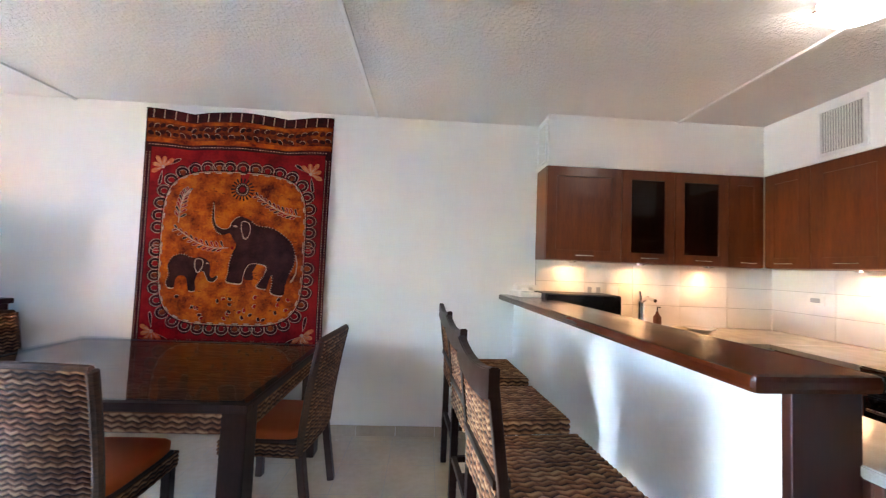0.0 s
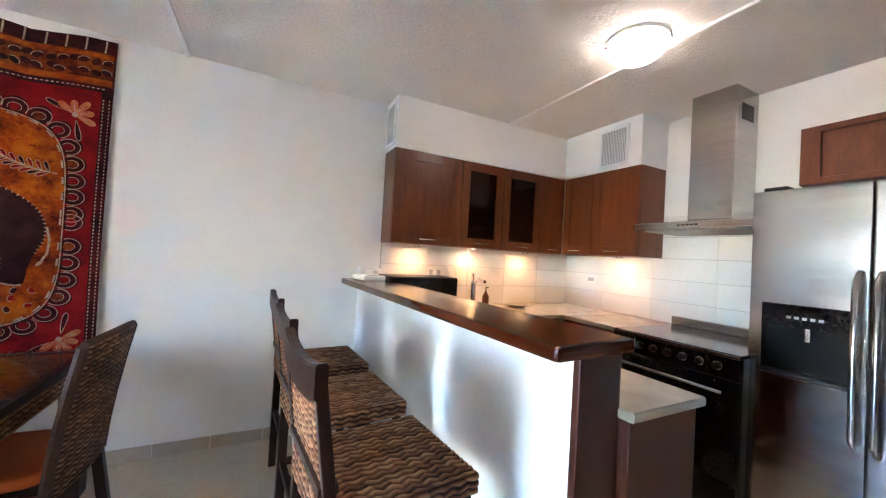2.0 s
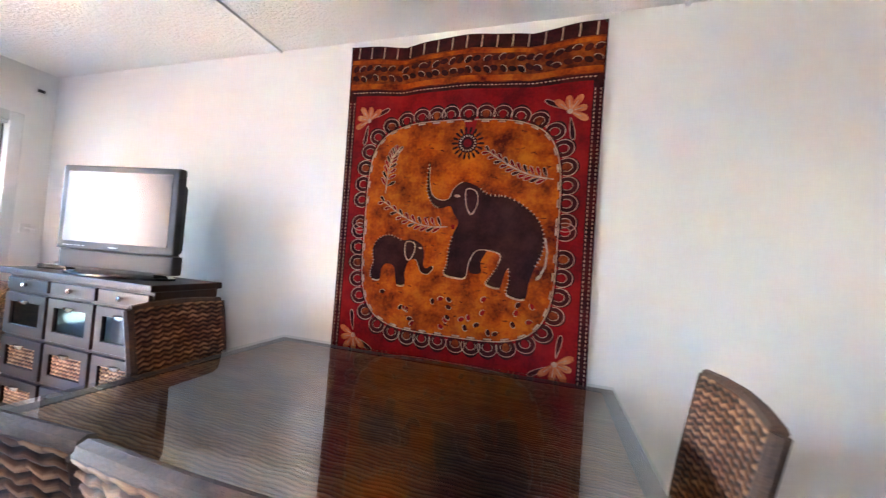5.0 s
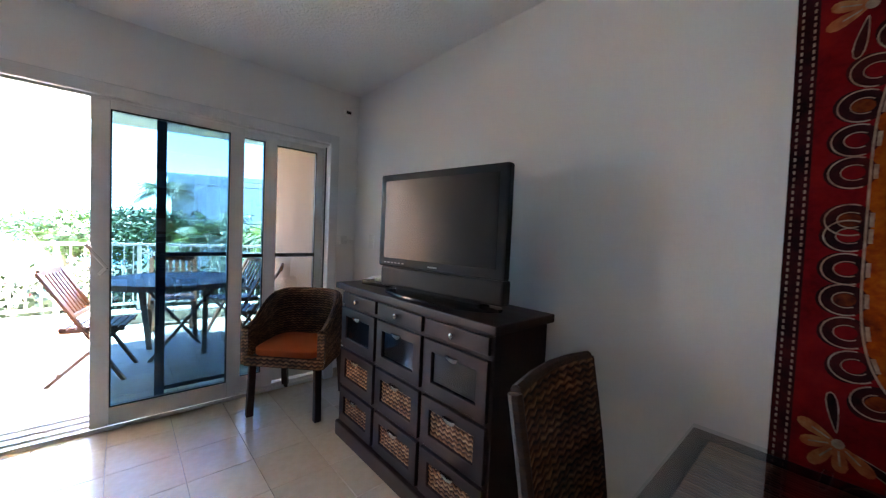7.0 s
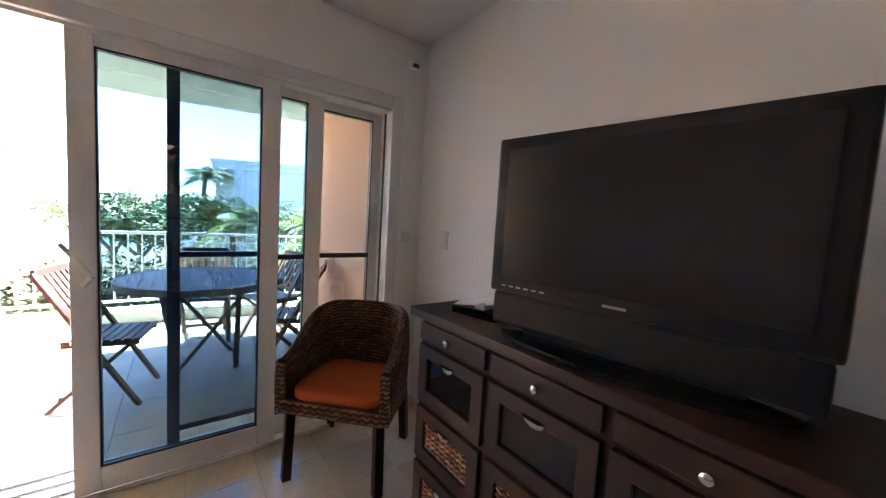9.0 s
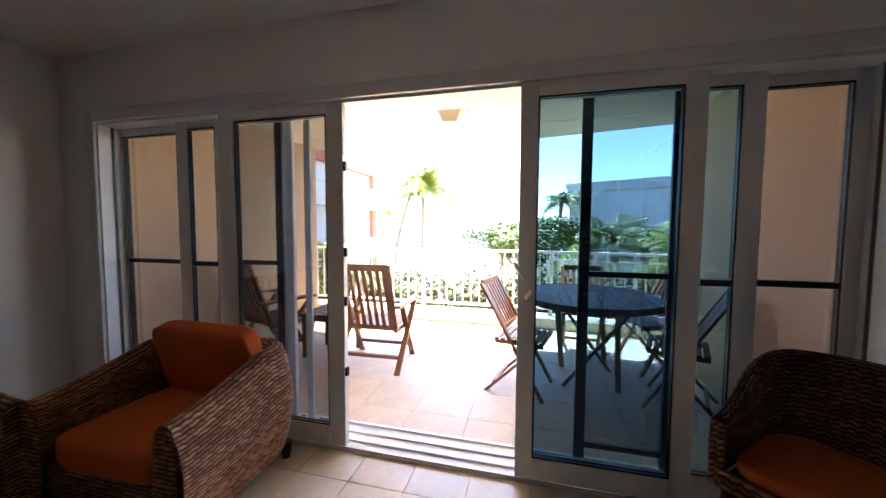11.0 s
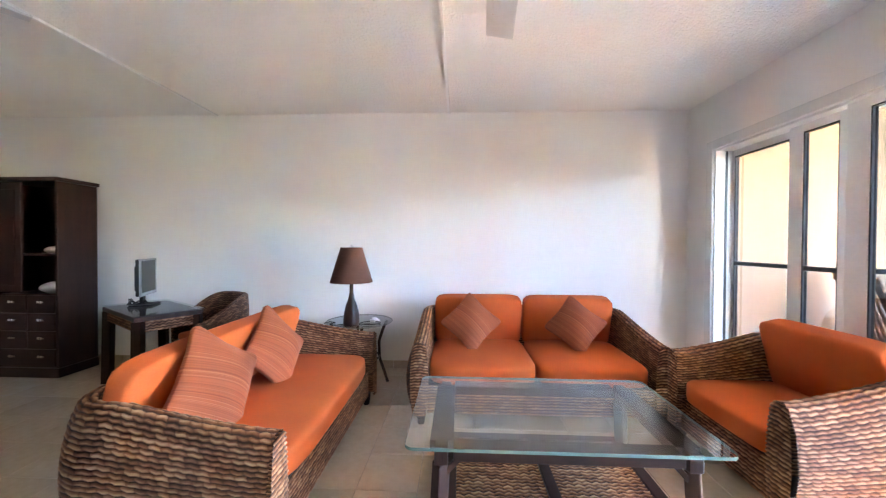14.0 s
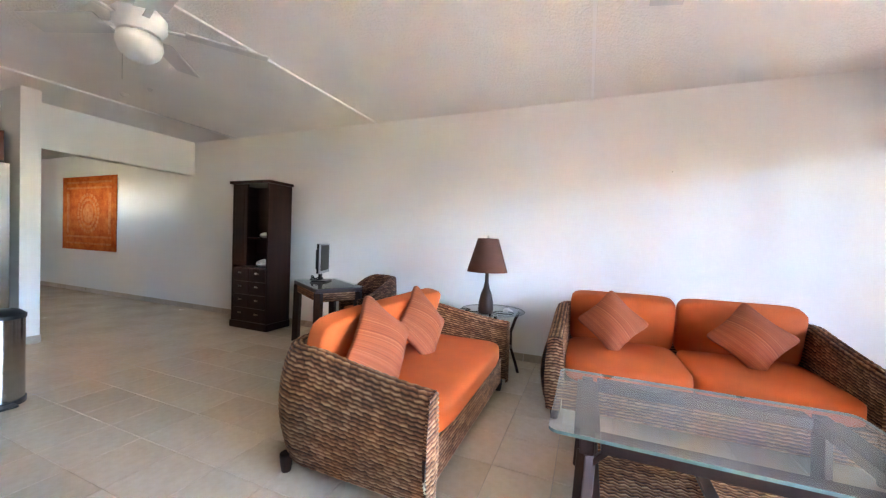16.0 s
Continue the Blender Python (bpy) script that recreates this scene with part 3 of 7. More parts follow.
whole("balcony_kerb", kerb, soffit_paint, "low cream kerb under the balcony railing", "kerb", kind="structure")
whole("balcony_kerb", bar(bmesh.new(), (-7.37, 1.8, -0.08), (-7.0, 4.4, -0.08), 0.34, 0.42, 0.01), soffit_paint, "low cream kerb under the balcony railing", "kerb", kind="structure")
g = thing("balcony_lamp", pose(-5.72, 0.835, 2.4), "cream box-shaped ceiling lamp on the balcony", "lamp")
part("base_plate", boxed((-0.14, -0.14, -0.025), (0.14, 0.14, 0), 0.004), lamp_cream, g)
sh = bmesh.new()
bmesh.ops.create_cone(sh, cap_ends=True, segments=4, radius1=0.09, radius2=0.165, depth=0.11, matrix=pose(0, 0, -0.08, 0, 0, 45))
part("diffuser", sh, lamp_cream, g, "cream tapered diffuser")


def railing(p, q, braces=False):
    p, q = Vector(p), Vector(q)
    L = (q - p).length
    ang = math.degrees(math.atan2(q.y - p.y, q.x - p.x))
    g = thing("railing", pose(p.x, p.y, 0, 0, 0, ang), "white painted metal balcony railing with slim balusters", "railing")
    part("top_rail", boxed((0, -0.022, 0.965), (L, 0.022, 1.0), 0.006), rail_white, g)
    part("bottom_rail", boxed((0, -0.015, 0.20), (L, 0.015, 0.23), 0.004), rail_white, g)
    n = round(L / 0.117)
    bal = mesh_of(boxed((-0.008, -0.008, 0.23), (0.008, 0.008, 0.966)), "baluster", rail_white)
    post = mesh_of(boxed((-0.022, -0.022, 0.1), (0.022, 0.022, 0.966), 0.003), "post", rail_white)
    for i in range(n + 1):
        o = new("post" if i % 9 == 0 else "baluster", post if i % 9 == 0 else bal)
        o.parent, o.location = g, (min(max(L * i / n, 0.03), L - 0.03), 0, 0)
    if braces:
        part("second_rail", boxed((0, -0.012, 0.87), (L, 0.012, 0.89), 0.003), rail_white, g)
        part("brace", bar(bmesh.new(), (0.06, 0.02, 0.92), (0.85, 0.02, 0.45), 0.02, 0.02), rail_white, g)
        part("brace", bar(bmesh.new(), (L - 0.06, 0.02, 0.92), (L - 0.85, 0.02, 0.45), 0.02, 0.02), rail_white, g)


railing((-7.44, -2.1, 0), (-7.44, 1.8, 0))
railing((-7.44, 1.8, 0), (-7.07, 4.3, 0), True)

# small ceiling discs and a hook on the wall
for x, y, r in ((2.21, -0.18, 0.035), (1.80, -0.18, 0.022)):
    g = thing("smoke_detector", pose(x, y, H), "small round white disc on the ceiling", "detector", "ceiling discs")
    part("base", lathe(bmesh.new(), [(r, 0.0), (r, -0.008), (r * 0.85, -0.012)], 20), white_plastic, g, "", True)
    part("cap", lathe(bmesh.new(), [(r * 0.8, -0.010), (r * 0.6, -0.022), (0.0, -0.025)], 20), white_plastic, g, "", True)
g = thing("wall_hook", pose(-2.66, S, 1.78), "tiny metal hook fixed in the bare wall", "hook")
part("pin", rod(bmesh.new(), (0, -0.005, 0), (0, 0.014, 0.0), 0.003), chrome, g)
part("head", rod(bmesh.new(), (0, 0.014, 0), (0, 0.017, 0.0), 0.006), chrome, g)


# ---- wicker seating ----
def shell_surface(path, normal, top, z0, z1, thick, bulge):
    """A closed rim round a plan line: outside up, over, inside down."""
    def f(U, V):
        c, n = path(U), normal(U)
        t = top(U)
        a, b2 = 0.52, 0.62
        out = np.clip(V / a, 0, 1)
        arc = np.clip((V - a) / (b2 - a), 0, 1) * np.pi
        inn = np.clip((V - b2) / (1 - b2), 0, 1)
        z = np.where(V < a, z0 + out * (t - z0), np.where(V < b2, t + np.sin(arc) * thick * 0.4, t - inn * (t - z1)))
        off = np.where(V < a, thick / 2 + bulge * np.sin(np.pi * np.clip(out, 0, 1)) ** 0.8 - 0.35 * bulge * (1 - out), np.where(V < b2, np.cos(arc) * thick / 2, -thick / 2))
        return np.stack([c[..., 0] + n[..., 0] * off, c[..., 1] + n[..., 1] * off, z], -1)
    return f


def u_path(w, d, r, front):
    """A U in plan: from one arm's front, round the back, to the other arm's front. Local y points forward."""
    x, yb = w / 2, -d / 2
    pts = [(-x, front)]
    pts += [(-x, yb + r)]
    for i in range(1, 10):
        a = math.pi + i / 10 * math.pi / 2
        pts.append((-x + r + r * math.cos(a), yb + r + r * math.sin(a)))
    pts += [(-x + r, yb), (x - r, yb)]
    for i in range(1, 10):
        a = -math.pi / 2 + i / 10 * math.pi / 2
        pts.append((x - r + r * math.cos(a), yb + r + r * math.sin(a)))
    pts += [(x, yb + r), (x, front)]
    p = np.array(pts)
    s = np.concatenate([[0], np.cumsum(np.linalg.norm(np.diff(p, axis=0), axis=1))])
    L = s[-1]

    def at(U):
        return np.stack([np.interp(U * L, s, p[:, 0]), np.interp(U * L, s, p[:, 1])], -1)

    def normal(U):
        e = 0.01
        t = at(np.clip(U + e, 0, 1)) - at(np.clip(U - e, 0, 1))
        t /= np.linalg.norm(t, axis=-1, keepdims=True) + 1e-9
        return np.stack([t[..., 1], -t[..., 0]], -1) * 1.0

    return at, normal, L


def wicker_sofa(name, m, w, d, seats, label, category, arm_h=0.52, back_h=0.63, cush_h=0.765, mat=None, group="", back_w=0.0):
    g = thing(name, m, label, category, group)
    mat = mat or wicker
    th = 0.085
    at, normal, L = u_path(w - th - 0.04, d - th - 0.02, 0.16, d / 2 - 0.02)

    def top(U):
        y = at(U)[..., 1]
        k = np.clip((d / 2 - 0.05 - y) / (d - 0.3), 0, 1)
        return arm_h + (back_h - arm_h) * k ** 1.3

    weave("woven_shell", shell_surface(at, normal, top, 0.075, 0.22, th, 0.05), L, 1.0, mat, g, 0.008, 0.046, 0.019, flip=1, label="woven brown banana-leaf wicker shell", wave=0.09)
    for s in (-1, 1):
        x = s * (w / 2 - th / 2 - 0.02)
        y = d / 2 - 0.016

        def cap(U, V, x=x, y=y):
            bl = 0.018 * np.sin(np.pi * V)
            xx = x + (U - 0.5) * (th + 2 * bl)
            zz = 0.075 + V * (arm_h - 0.06 + 0.018 * np.sin(np.pi * U))
            return np.stack([xx, y + 0.012 * np.sin(np.pi * U), zz], -1)
        weave("arm_front", cap, th, arm_h, mat, g, 0.007, 0.03, 0.021, flip=-1, wave=0.08)
    inner = w - 2 * th - 0.06
    weave("front_apron", flat((-inner / 2, d / 2 - 0.05, 0.08), (inner, 0, 0), (0, 0, 0.19)), inner, 0.19, mat, g, 0.008, 0.046, 0.019, flip=-1, wave=0.09)
    part("seat_base", boxed((-inner / 2, -d / 2 + 0.08, 0.12), (inner / 2, d / 2 - 0.07, 0.255)), espresso, g)
    cw = inner / seats
    for i in range(seats):
        cx = -inner / 2 + cw * (i + 0.5)
        part("seat_cushion", cushion((cw - 0.008, d - 0.18, 0.165), 7, 0.16, 11, 0, pose(cx, 0.065, 0.335)), orange, g, "plain orange fabric seat cushion", "all")
        part("back_cushion", cushion((back_w or cw - 0.012, 0.42, 0.17), 9, 0.3, 11, 0.35, pose(cx, -d / 2 + 0.20, cush_h - 0.195, 76)), orange, g, "plain orange tufted back cushion", "all")
    for sx in (-1, 1):
        for sy in (-1, 1):
            x, y = sx * (w / 2 - 0.07), sy * (d / 2 - 0.075)
            part("foot", lathe(bmesh.new(), [(0.022, 0), (0.03, 0.05), (0.032, 0.085)], 12, (x, y, 0)), espresso_v, g, "short dark wooden foot", True)
    return g


def pillow(m, label="striped rust and orange scatter cushion leaning on the seat back"):
    bm = cushion((0.34, 0.34, 0.17), 9, 0.85, 14)
    for w in bm.verts:
        u, v = w.co.x / 0.17, w.co.y / 0.17
        w.co.x *= 1 - 0.07 * (1 - v * v) + 0.07 * (u * v) ** 2
        w.co.y *= 1 - 0.07 * (1 - u * u) + 0.07 * (u * v) ** 2
    g = tagged(new("scatter_cushion", mesh_of(bm, "scatter_cushion", stripes, "all")), label, "cushion", "striped scatter cushions")
    g.matrix_basis = m
    return g


wicker_sofa("sofa", pose(-2.655, -0.975, 0, 0, 0, 0), 1.70, 0.94, 2, "brown wicker two-seat sofa with orange cushions by the wall", "sofa")
wicker_sofa("loveseat", pose(-1.08, -0.14, 0, 0, 0, 90), 1.54, 0.86, 1, "brown wicker loveseat with one long orange seat cushion", "sofa", 0.505, 0.59, 0.745, back_w=1.40)
wicker_sofa("armchair", pose(-3.825, -0.115, 0, 0, 0, -90), 0.87, 0.77, 1, "brown wicker armchair with orange cushions beside the glass door", "armchair")
pillow(pose(-2.22, -0.97, 0.60, -66, 0, 6) @ pose(0, 0, 0, 0, 0, 45))
pillow(pose(-3.02, -0.97, 0.59, -64, 0, -4) @ pose(0, 0, 0, 0, 0, 50))
pillow(pose(-1.055, 0.27, 0.585, -74, 0, 84) @ pose(0, 0, 0, 0, 0, 52) @ Matrix.Scale(1.15, 4))
pillow(pose(-1.05, -0.25, 0.585, -72, 0, 82) @ pose(0, 0, 0, 0, 0, 40) @ Matrix.Scale(1.12, 4))


# ---- coffee table ----
def glass_top(w, d, z, t, r, mat, parent, label):
    bm = bmesh.new()
    rim = []
    for sx, sy, a0 in ((1, 1, 0), (-1, 1, 90), (-1, -1, 180), (1, -1, 270)):
        for i in range(5):
            a = radians(a0 + i * 22.5)
            rim.append((sx * (w / 2 - r) + r * math.cos(a), sy * (d / 2 - r) + r * math.sin(a)))
    lo, hi = [bm.verts.new((x, y, z - t)) for x, y in rim], [bm.verts.new((x, y, z)) for x, y in rim]
    bm.faces.new(lo), bm.faces.new(hi)
    for i in range(len(rim)):
        j = (i + 1) % len(rim)
        bm.faces.new((lo[i], lo[j], hi[j], hi[i]))
    bmesh.ops.recalc_face_normals(bm, faces=bm.faces)
    bm.normal_update()
    edge = bm.copy()
    bmesh.ops.delete(edge, geom=[f for f in edge.faces if abs(f.normal.z) > 0.5], context="FACES")
    part("glass_edge", edge, glass_rim, parent, "dark green polished glass edge")
    bmesh.ops.delete(bm, geom=[f for f in bm.faces if f.normal.z < 0.5], context="FACES")
    return sheet("glass_top", bm, mat, parent, label)


g = thing("coffee_table", pose(-2.512, 0.2, 0), "dark wood coffee table with glass top and woven shelf", "table")
glass_top(1.165, 0.685, 0.482, 0.012, 0.035, table_glass, g, "thick clear greenish glass top")
for sx in (-1, 1):
    for sy in (-1, 1):
        leg = bmesh.new()
        bar(leg, (sx * 0.45, sy * 0.285, 0.40), (sx * 0.47, sy * 0.30, 0.0), 0.05, 0.05, 0.006)
        box(leg, (sx * 0.45 - 0.025, sy * 0.285 - 0.025, 0.40), (sx * 0.45 + 0.025, sy * 0.285 + 0.025, 0.468), 0.004)
        part("leg", leg, espresso_v, g)
    part("end_rail", boxed((sx * 0.45 - 0.045, -0.26, 0.425), (sx * 0.45 + 0.045, 0.26, 0.466), 0.004), espresso, g)
    part("side_rail", boxed((-0.405, sx * 0.285 - 0.04, 0.425), (0.405, sx * 0.285 + 0.04, 0.466), 0.004), espresso, g)
    part("corner_brace", bar(bmesh.new(), (sx * 0.44, 0.29, 0.36), (sx * 0.38, 0.29, 0.425), 0.02, 0.02), espresso, g)
    part("shelf_rail", boxed((-0.42, sx * 0.27 - 0.025, 0.165), (0.42, sx * 0.27 + 0.025, 0.205), 0.004), espresso, g)
    part("shelf_end_rail", boxed((sx * 0.42 - 0.025, -0.245, 0.165), (sx * 0.42 + 0.025, 0.245, 0.205), 0.004), espresso, g)
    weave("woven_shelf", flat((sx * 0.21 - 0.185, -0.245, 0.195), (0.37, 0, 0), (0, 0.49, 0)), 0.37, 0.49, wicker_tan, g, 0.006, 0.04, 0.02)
part("shelf_bar", boxed((-0.024, -0.245, 0.167), (0.024, 0.245, 0.207), 0.004), espresso, g)

# ---- side table, lamp ----
g = thing("side_table", pose(-1.28, -1.20, 0), "round smoky glass-topped side table with slim dark curved legs", "table")
rt = lathe(bmesh.new(), [(0.275, 0.538), (0.281, 0.544), (0.275, 0.55)], 40)
bmesh.ops.recalc_face_normals(rt, faces=rt.faces)
rt.normal_update()
bmesh.ops.delete(rt, geom=[f for f in rt.faces if f.normal.z < -0.9], context="FACES")
sheet("glass_top", rt, smoked_glass, g, "round smoky reflecting glass top")
for i in range(4):
    a = radians(20 + 90 * i)
    c, s = math.cos(a), math.sin(a)
    pts = [(c * r, s * r, z) for r, z in ((0.24, 0.0), (0.21, 0.10), (0.17, 0.22), (0.165, 0.36), (0.2, 0.47), (0.235, 0.538))]
    part("leg", tube(bmesh.new(), pts, 0.013), espresso_v, g, "", True)
ring = [(0.17 * math.cos(radians(t)), 0.17 * math.sin(radians(t)), 0.24) for t in range(0, 361, 20)]
part("ring", tube(bmesh.new(), ring, 0.009, 6), espresso_v, g, "", True)

g = thing("table_lamp", pose(-1.265, -1.02, 0.551), "dark bottle-shaped table lamp with brown tapered fabric shade", "lamp")
part("base", lathe(bmesh.new(), [(0.062, 0), (0.064, 0.03), (0.06, 0.09), (0.045, 0.16), (0.026, 0.21), (0.016, 0.26), (0.014, 0.36)], 24), espresso_v, g, "dark turned wooden base", "all")
sh = bmesh.new()
lathe(sh, [(0.168, 0.345), (0.085, 0.622), (0.080, 0.622), (0.163, 0.345)], 36)
part("shade", sh, shade_mat, g, "brown conical fabric shade", True)
part("finial", lathe(bmesh.new(), [(0.008, 0.60), (0.011, 0.63), (0.004, 0.645)], 10), chrome, g, "", True)
cab = bmesh.new()
random.seed(3)
tube(cab, [(0.06, 0.0, 0.006), (0.12, 0.05, 0.006), (0.17, 0.02, 0.006), (0.15, -0.05, 0.006), (0.20, -0.08, 0.006), (0.23, -0.02, 0.006)], 0.004, 6)
part("cord", cab, black_plastic, g, "loose black power cord")
loop = [(-0.14 + 0.085 * math.cos(radians(a)), -0.05 + 0.055 * math.sin(radians(a)), 0.005 + 0.004 * math.sin(radians(a / 2))) for a in range(40, 371, 22)]
part("cord", tube(bmesh.new(), [(-0.058, 0.0, 0.008)] + loop, 0.0035, 6), black_plastic, g, "loose black power cord")
part("plug", bar(bmesh.new(), (-0.17, -0.10, 0.014), (-0.125, -0.112, 0.014), 0.022, 0.022, 0.004), white_plastic, g, "small white plug on the cord")
g = thing("remote_control", pose(-1.42, -1.20, 0.551, 0, 0, 30), "small pale remote control on the glass", "remote")
part("body", boxed((-0.02, -0.06, 0), (0.02, 0.06, 0.016), 0.005), white_plastic, g)


# ---- desk corner ----
def barrel_chair(name, m, label, seat_mat, group="", mat=None):
    """A wicker tub chair; local y points forward."""
    g = thing(name, m, label, "chair", group)
    mat = mat or wicker_dark
    at, normal, L = u_path(0.52, 0.50, 0.235, 0.24)

    def top(U):
        y = at(U)[..., 1]
        k = np.clip((0.24 - y) / 0.5, 0, 1)
        return 0.60 + 0.20 * (0.5 - 0.5 * np.cos(np.pi * np.clip(k * 1.15, 0, 1)))

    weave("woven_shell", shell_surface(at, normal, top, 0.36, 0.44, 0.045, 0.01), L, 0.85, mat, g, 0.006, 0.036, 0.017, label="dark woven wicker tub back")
    for s in (-1, 1):
        weave("arm_front", flat((s * 0.26 - 0.024, 0.245, 0.36), (0.048, 0, 0), (0, 0, 0.245)), 0.048, 0.245, mat, g, 0.005, 0.024, 0.022, flip=-1)
    weave("front_apron", flat((-0.26, 0.25, 0.355), (0.52, 0, 0), (0, 0, 0.075)), 0.52, 0.075, mat, g, 0.006, 0.042, 0.022, flip=-1)
    part("seat_frame", boxed((-0.235, -0.2, 0.37), (0.235, 0.235, 0.415), 0.01), espresso, g)
    part("seat_cushion", cushion((0.455, 0.44, 0.08), 6, 0.2, 9, 0, pose(0, 0.015, 0.445)), seat_mat, g, "orange fabric seat pad", "all")
    for sx in (-1, 1):
        for sy in (-1, 1):
            part("leg", bar(bmesh.new(), (sx * 0.225, sy * 0.205, 0.37), (sx * 0.235, sy * 0.215 + (-0.05 if sy < 0 else 0), 0), 0.044, 0.044, 0.005), espresso_v, g)
    return g


barrel_chair("tub_chair", pose(-3.93, 2.62, 0, 0, 0, -136), "dark wicker tub chair with orange seat by the doors", dull_orange)
barrel_chair("desk_chair", pose(0.0, -1.20, 0.0, 0, 0, -32) @ Matrix.Scale(0.92, 4), "dark wicker tub chair pushed up to the desk", dull_orange)

DK = pose(0.45, -1.08, 0, 0, 0, -31.7)
g = thing("desk", DK, "small dark wood desk with glass top and wicker apron", "desk")
sheet("glass_top", facing(boxed((-0.41, -0.235, 0.655), (0.41, 0.235, 0.665)), (0, 0, 1)), table_glass, g, "clear glass top")
part("top_frame", boxed((-0.40, -0.225, 0.62), (0.40, 0.225, 0.654), 0.006), espresso, g)
for sx in (-1, 1):
    for sy in (-1, 1):
        part("leg", bar(bmesh.new(), (sx * 0.365, sy * 0.19, 0.62), (sx * 0.375, sy * 0.20, 0), 0.065, 0.065, 0.006), espresso_v, g)
for sy in (-1, 1):
    weave("woven_apron", flat((-0.33, sy * 0.205, 0.535), (0.66, 0, 0), (0, 0, 0.085)), 0.66, 0.085, wicker, g, 0.005, 0.04, 0.02, flip=-sy)
for sx in (-1, 1):
    weave("woven_apron", flat((sx * 0.385, -0.155, 0.535), (0, 0.31, 0), (0, 0, 0.085)), 0.31, 0.085, wicker, g, 0.005, 0.04, 0.02, flip=sx)
g = thing("computer_monitor", DK @ pose(0.13, 0.0, 0.666, 0, 0, 145), "flat grey computer monitor on a black foot", "monitor")
part("screen_housing", boxed((-0.158, -0.02, 0.092), (0.158, 0.004, 0.398), 0.006), black_plastic, g, "black plastic rear shell")
bz = bmesh.new()
for p, q in (((-0.16, 0.09), (0.16, 0.118)), ((-0.16, 0.384), (0.16, 0.40)), ((-0.16, 0.118), (-0.142, 0.384)), ((0.142, 0.118), (0.16, 0.384))):
    box(bz, (p[0], 0.0045, p[1]), (q[0], 0.0185, q[1]), 0.002)
part("bezel", bz, grey_plastic, g, "pale grey front bezel")
part("screen", boxed((-0.142, 0.0045, 0.118), (0.142, 0.015, 0.384), 0.001), screen_mat, g)
part("back", boxed((-0.10, -0.05, 0.13), (0.10, -0.02, 0.34), 0.012), black_plastic, g)
part("stand", boxed((-0.03, -0.04, 0.01), (0.03, -0.015, 0.16), 0.004), black_plastic, g)
part("foot", boxed((-0.10, -0.09, 0), (0.10, 0.07, 0.014), 0.006), black_plastic, g)
g = thing("cable_tangle", DK @ pose(0.17, 0.05, 0.668), "tangle of thin black cables beside the monitor", "cables")
random.seed(5)
for k in range(4):
    pts = [(0.09 * math.cos(i * 0.7 + k) * (0.6 + 0.4 * random.random()), 0.07 * math.sin(i * 0.7 + k) * (0.6 + 0.4 * random.random()), 0.006 + 0.05 * random.random() * (i % 2)) for i in range(10)]
    part("cable", tube(bmesh.new(), pts, 0.004, 5), black_plastic, g)

# ---- armoire ----
AX0, AX1, AY0, AY1 = 1.41, 2.0, S + 0.085, -1.19
g = thing("armoire", pose((AX0 + AX1) / 2, (AY0 + AY1) / 2, 0), "tall dark wooden armoire, one door missing above seven drawers", "armoire")
hw, hd = (AX1 - AX0) / 2, (AY1 - AY0) / 2
part("plinth", boxed((-hw - 0.012, -hd, 0), (hw + 0.012, hd + 0.012, 0.085), 0.006), espresso, g)
part("side_panel", boxed((-hw, -hd, 0.085), (-hw + 0.025, hd, 1.74), 0.003), espresso_v, g)
part("side_panel", boxed((hw - 0.025, -hd, 0.085), (hw, hd, 1.74), 0.003), espresso_v, g)
part("back_panel", boxed((-hw + 0.025, -hd, 0.085), (hw - 0.025, -hd + 0.012, 1.74)), espresso_v, g)
part("cornice", boxed((-hw - 0.03, -hd, 1.74), (hw + 0.03, hd + 0.03, 1.775), 0.01), espresso, g)
part("drawer_case", boxed((-hw + 0.025, -hd + 0.012, 0.085), (hw - 0.025, hd - 0.02, 0.74)), espresso, g)
part("shelf", boxed((-hw + 0.025, -hd + 0.012, 1.08), (hw - 0.027, hd - 0.03, 1.10), 0.003), espresso, g)


def cup_pull(parent, x, z):
    """A small hooded metal pull on a drawer's face."""
    pull = bmesh.new()
    for k in range(5):
        a = radians(18 + 36 * k)
        box(pull, (x - 0.026 * math.cos(a) - 0.007, hd + 0.001, z - 0.004), (x - 0.026 * math.cos(a) + 0.007, hd + 0.006 + 0.016 * math.sin(a), z + 0.006 + 0.012 * math.sin(a)), 0.002)
    part("pull", pull, chrome, parent, "small bright metal cup pull")


d = part("drawer", boxed((-0.263, hd - 0.02, 0.10), (0.263, hd + 0.002, 0.25), 0.005), espresso, g, "wide bottom drawer")
for sx in (-1, 1):
    cup_pull(d, sx * 0.135, 0.185)
for i in range(1, 4):
    for sx in (-1, 1):
        z0, z1 = 0.10 + i * 0.16, 0.25 + i * 0.16
        d = part("drawer", boxed((sx * 0.135 - 0.128, hd - 0.02, z0), (sx * 0.135 + 0.128, hd + 0.002, z1), 0.005), espresso, g)
        cup_pull(d, sx * 0.135, z0 + 0.088)
part("door", boxed((0.05, hd - 0.022, 0.76), (hw - 0.003, hd, 1.735), 0.005), espresso_v, g, "closed plain dark door leaf")
part("door_panel", boxed((0.10, hd, 0.82), (hw - 0.05, hd + 0.006, 1.67), 0.004), espresso_v, g)
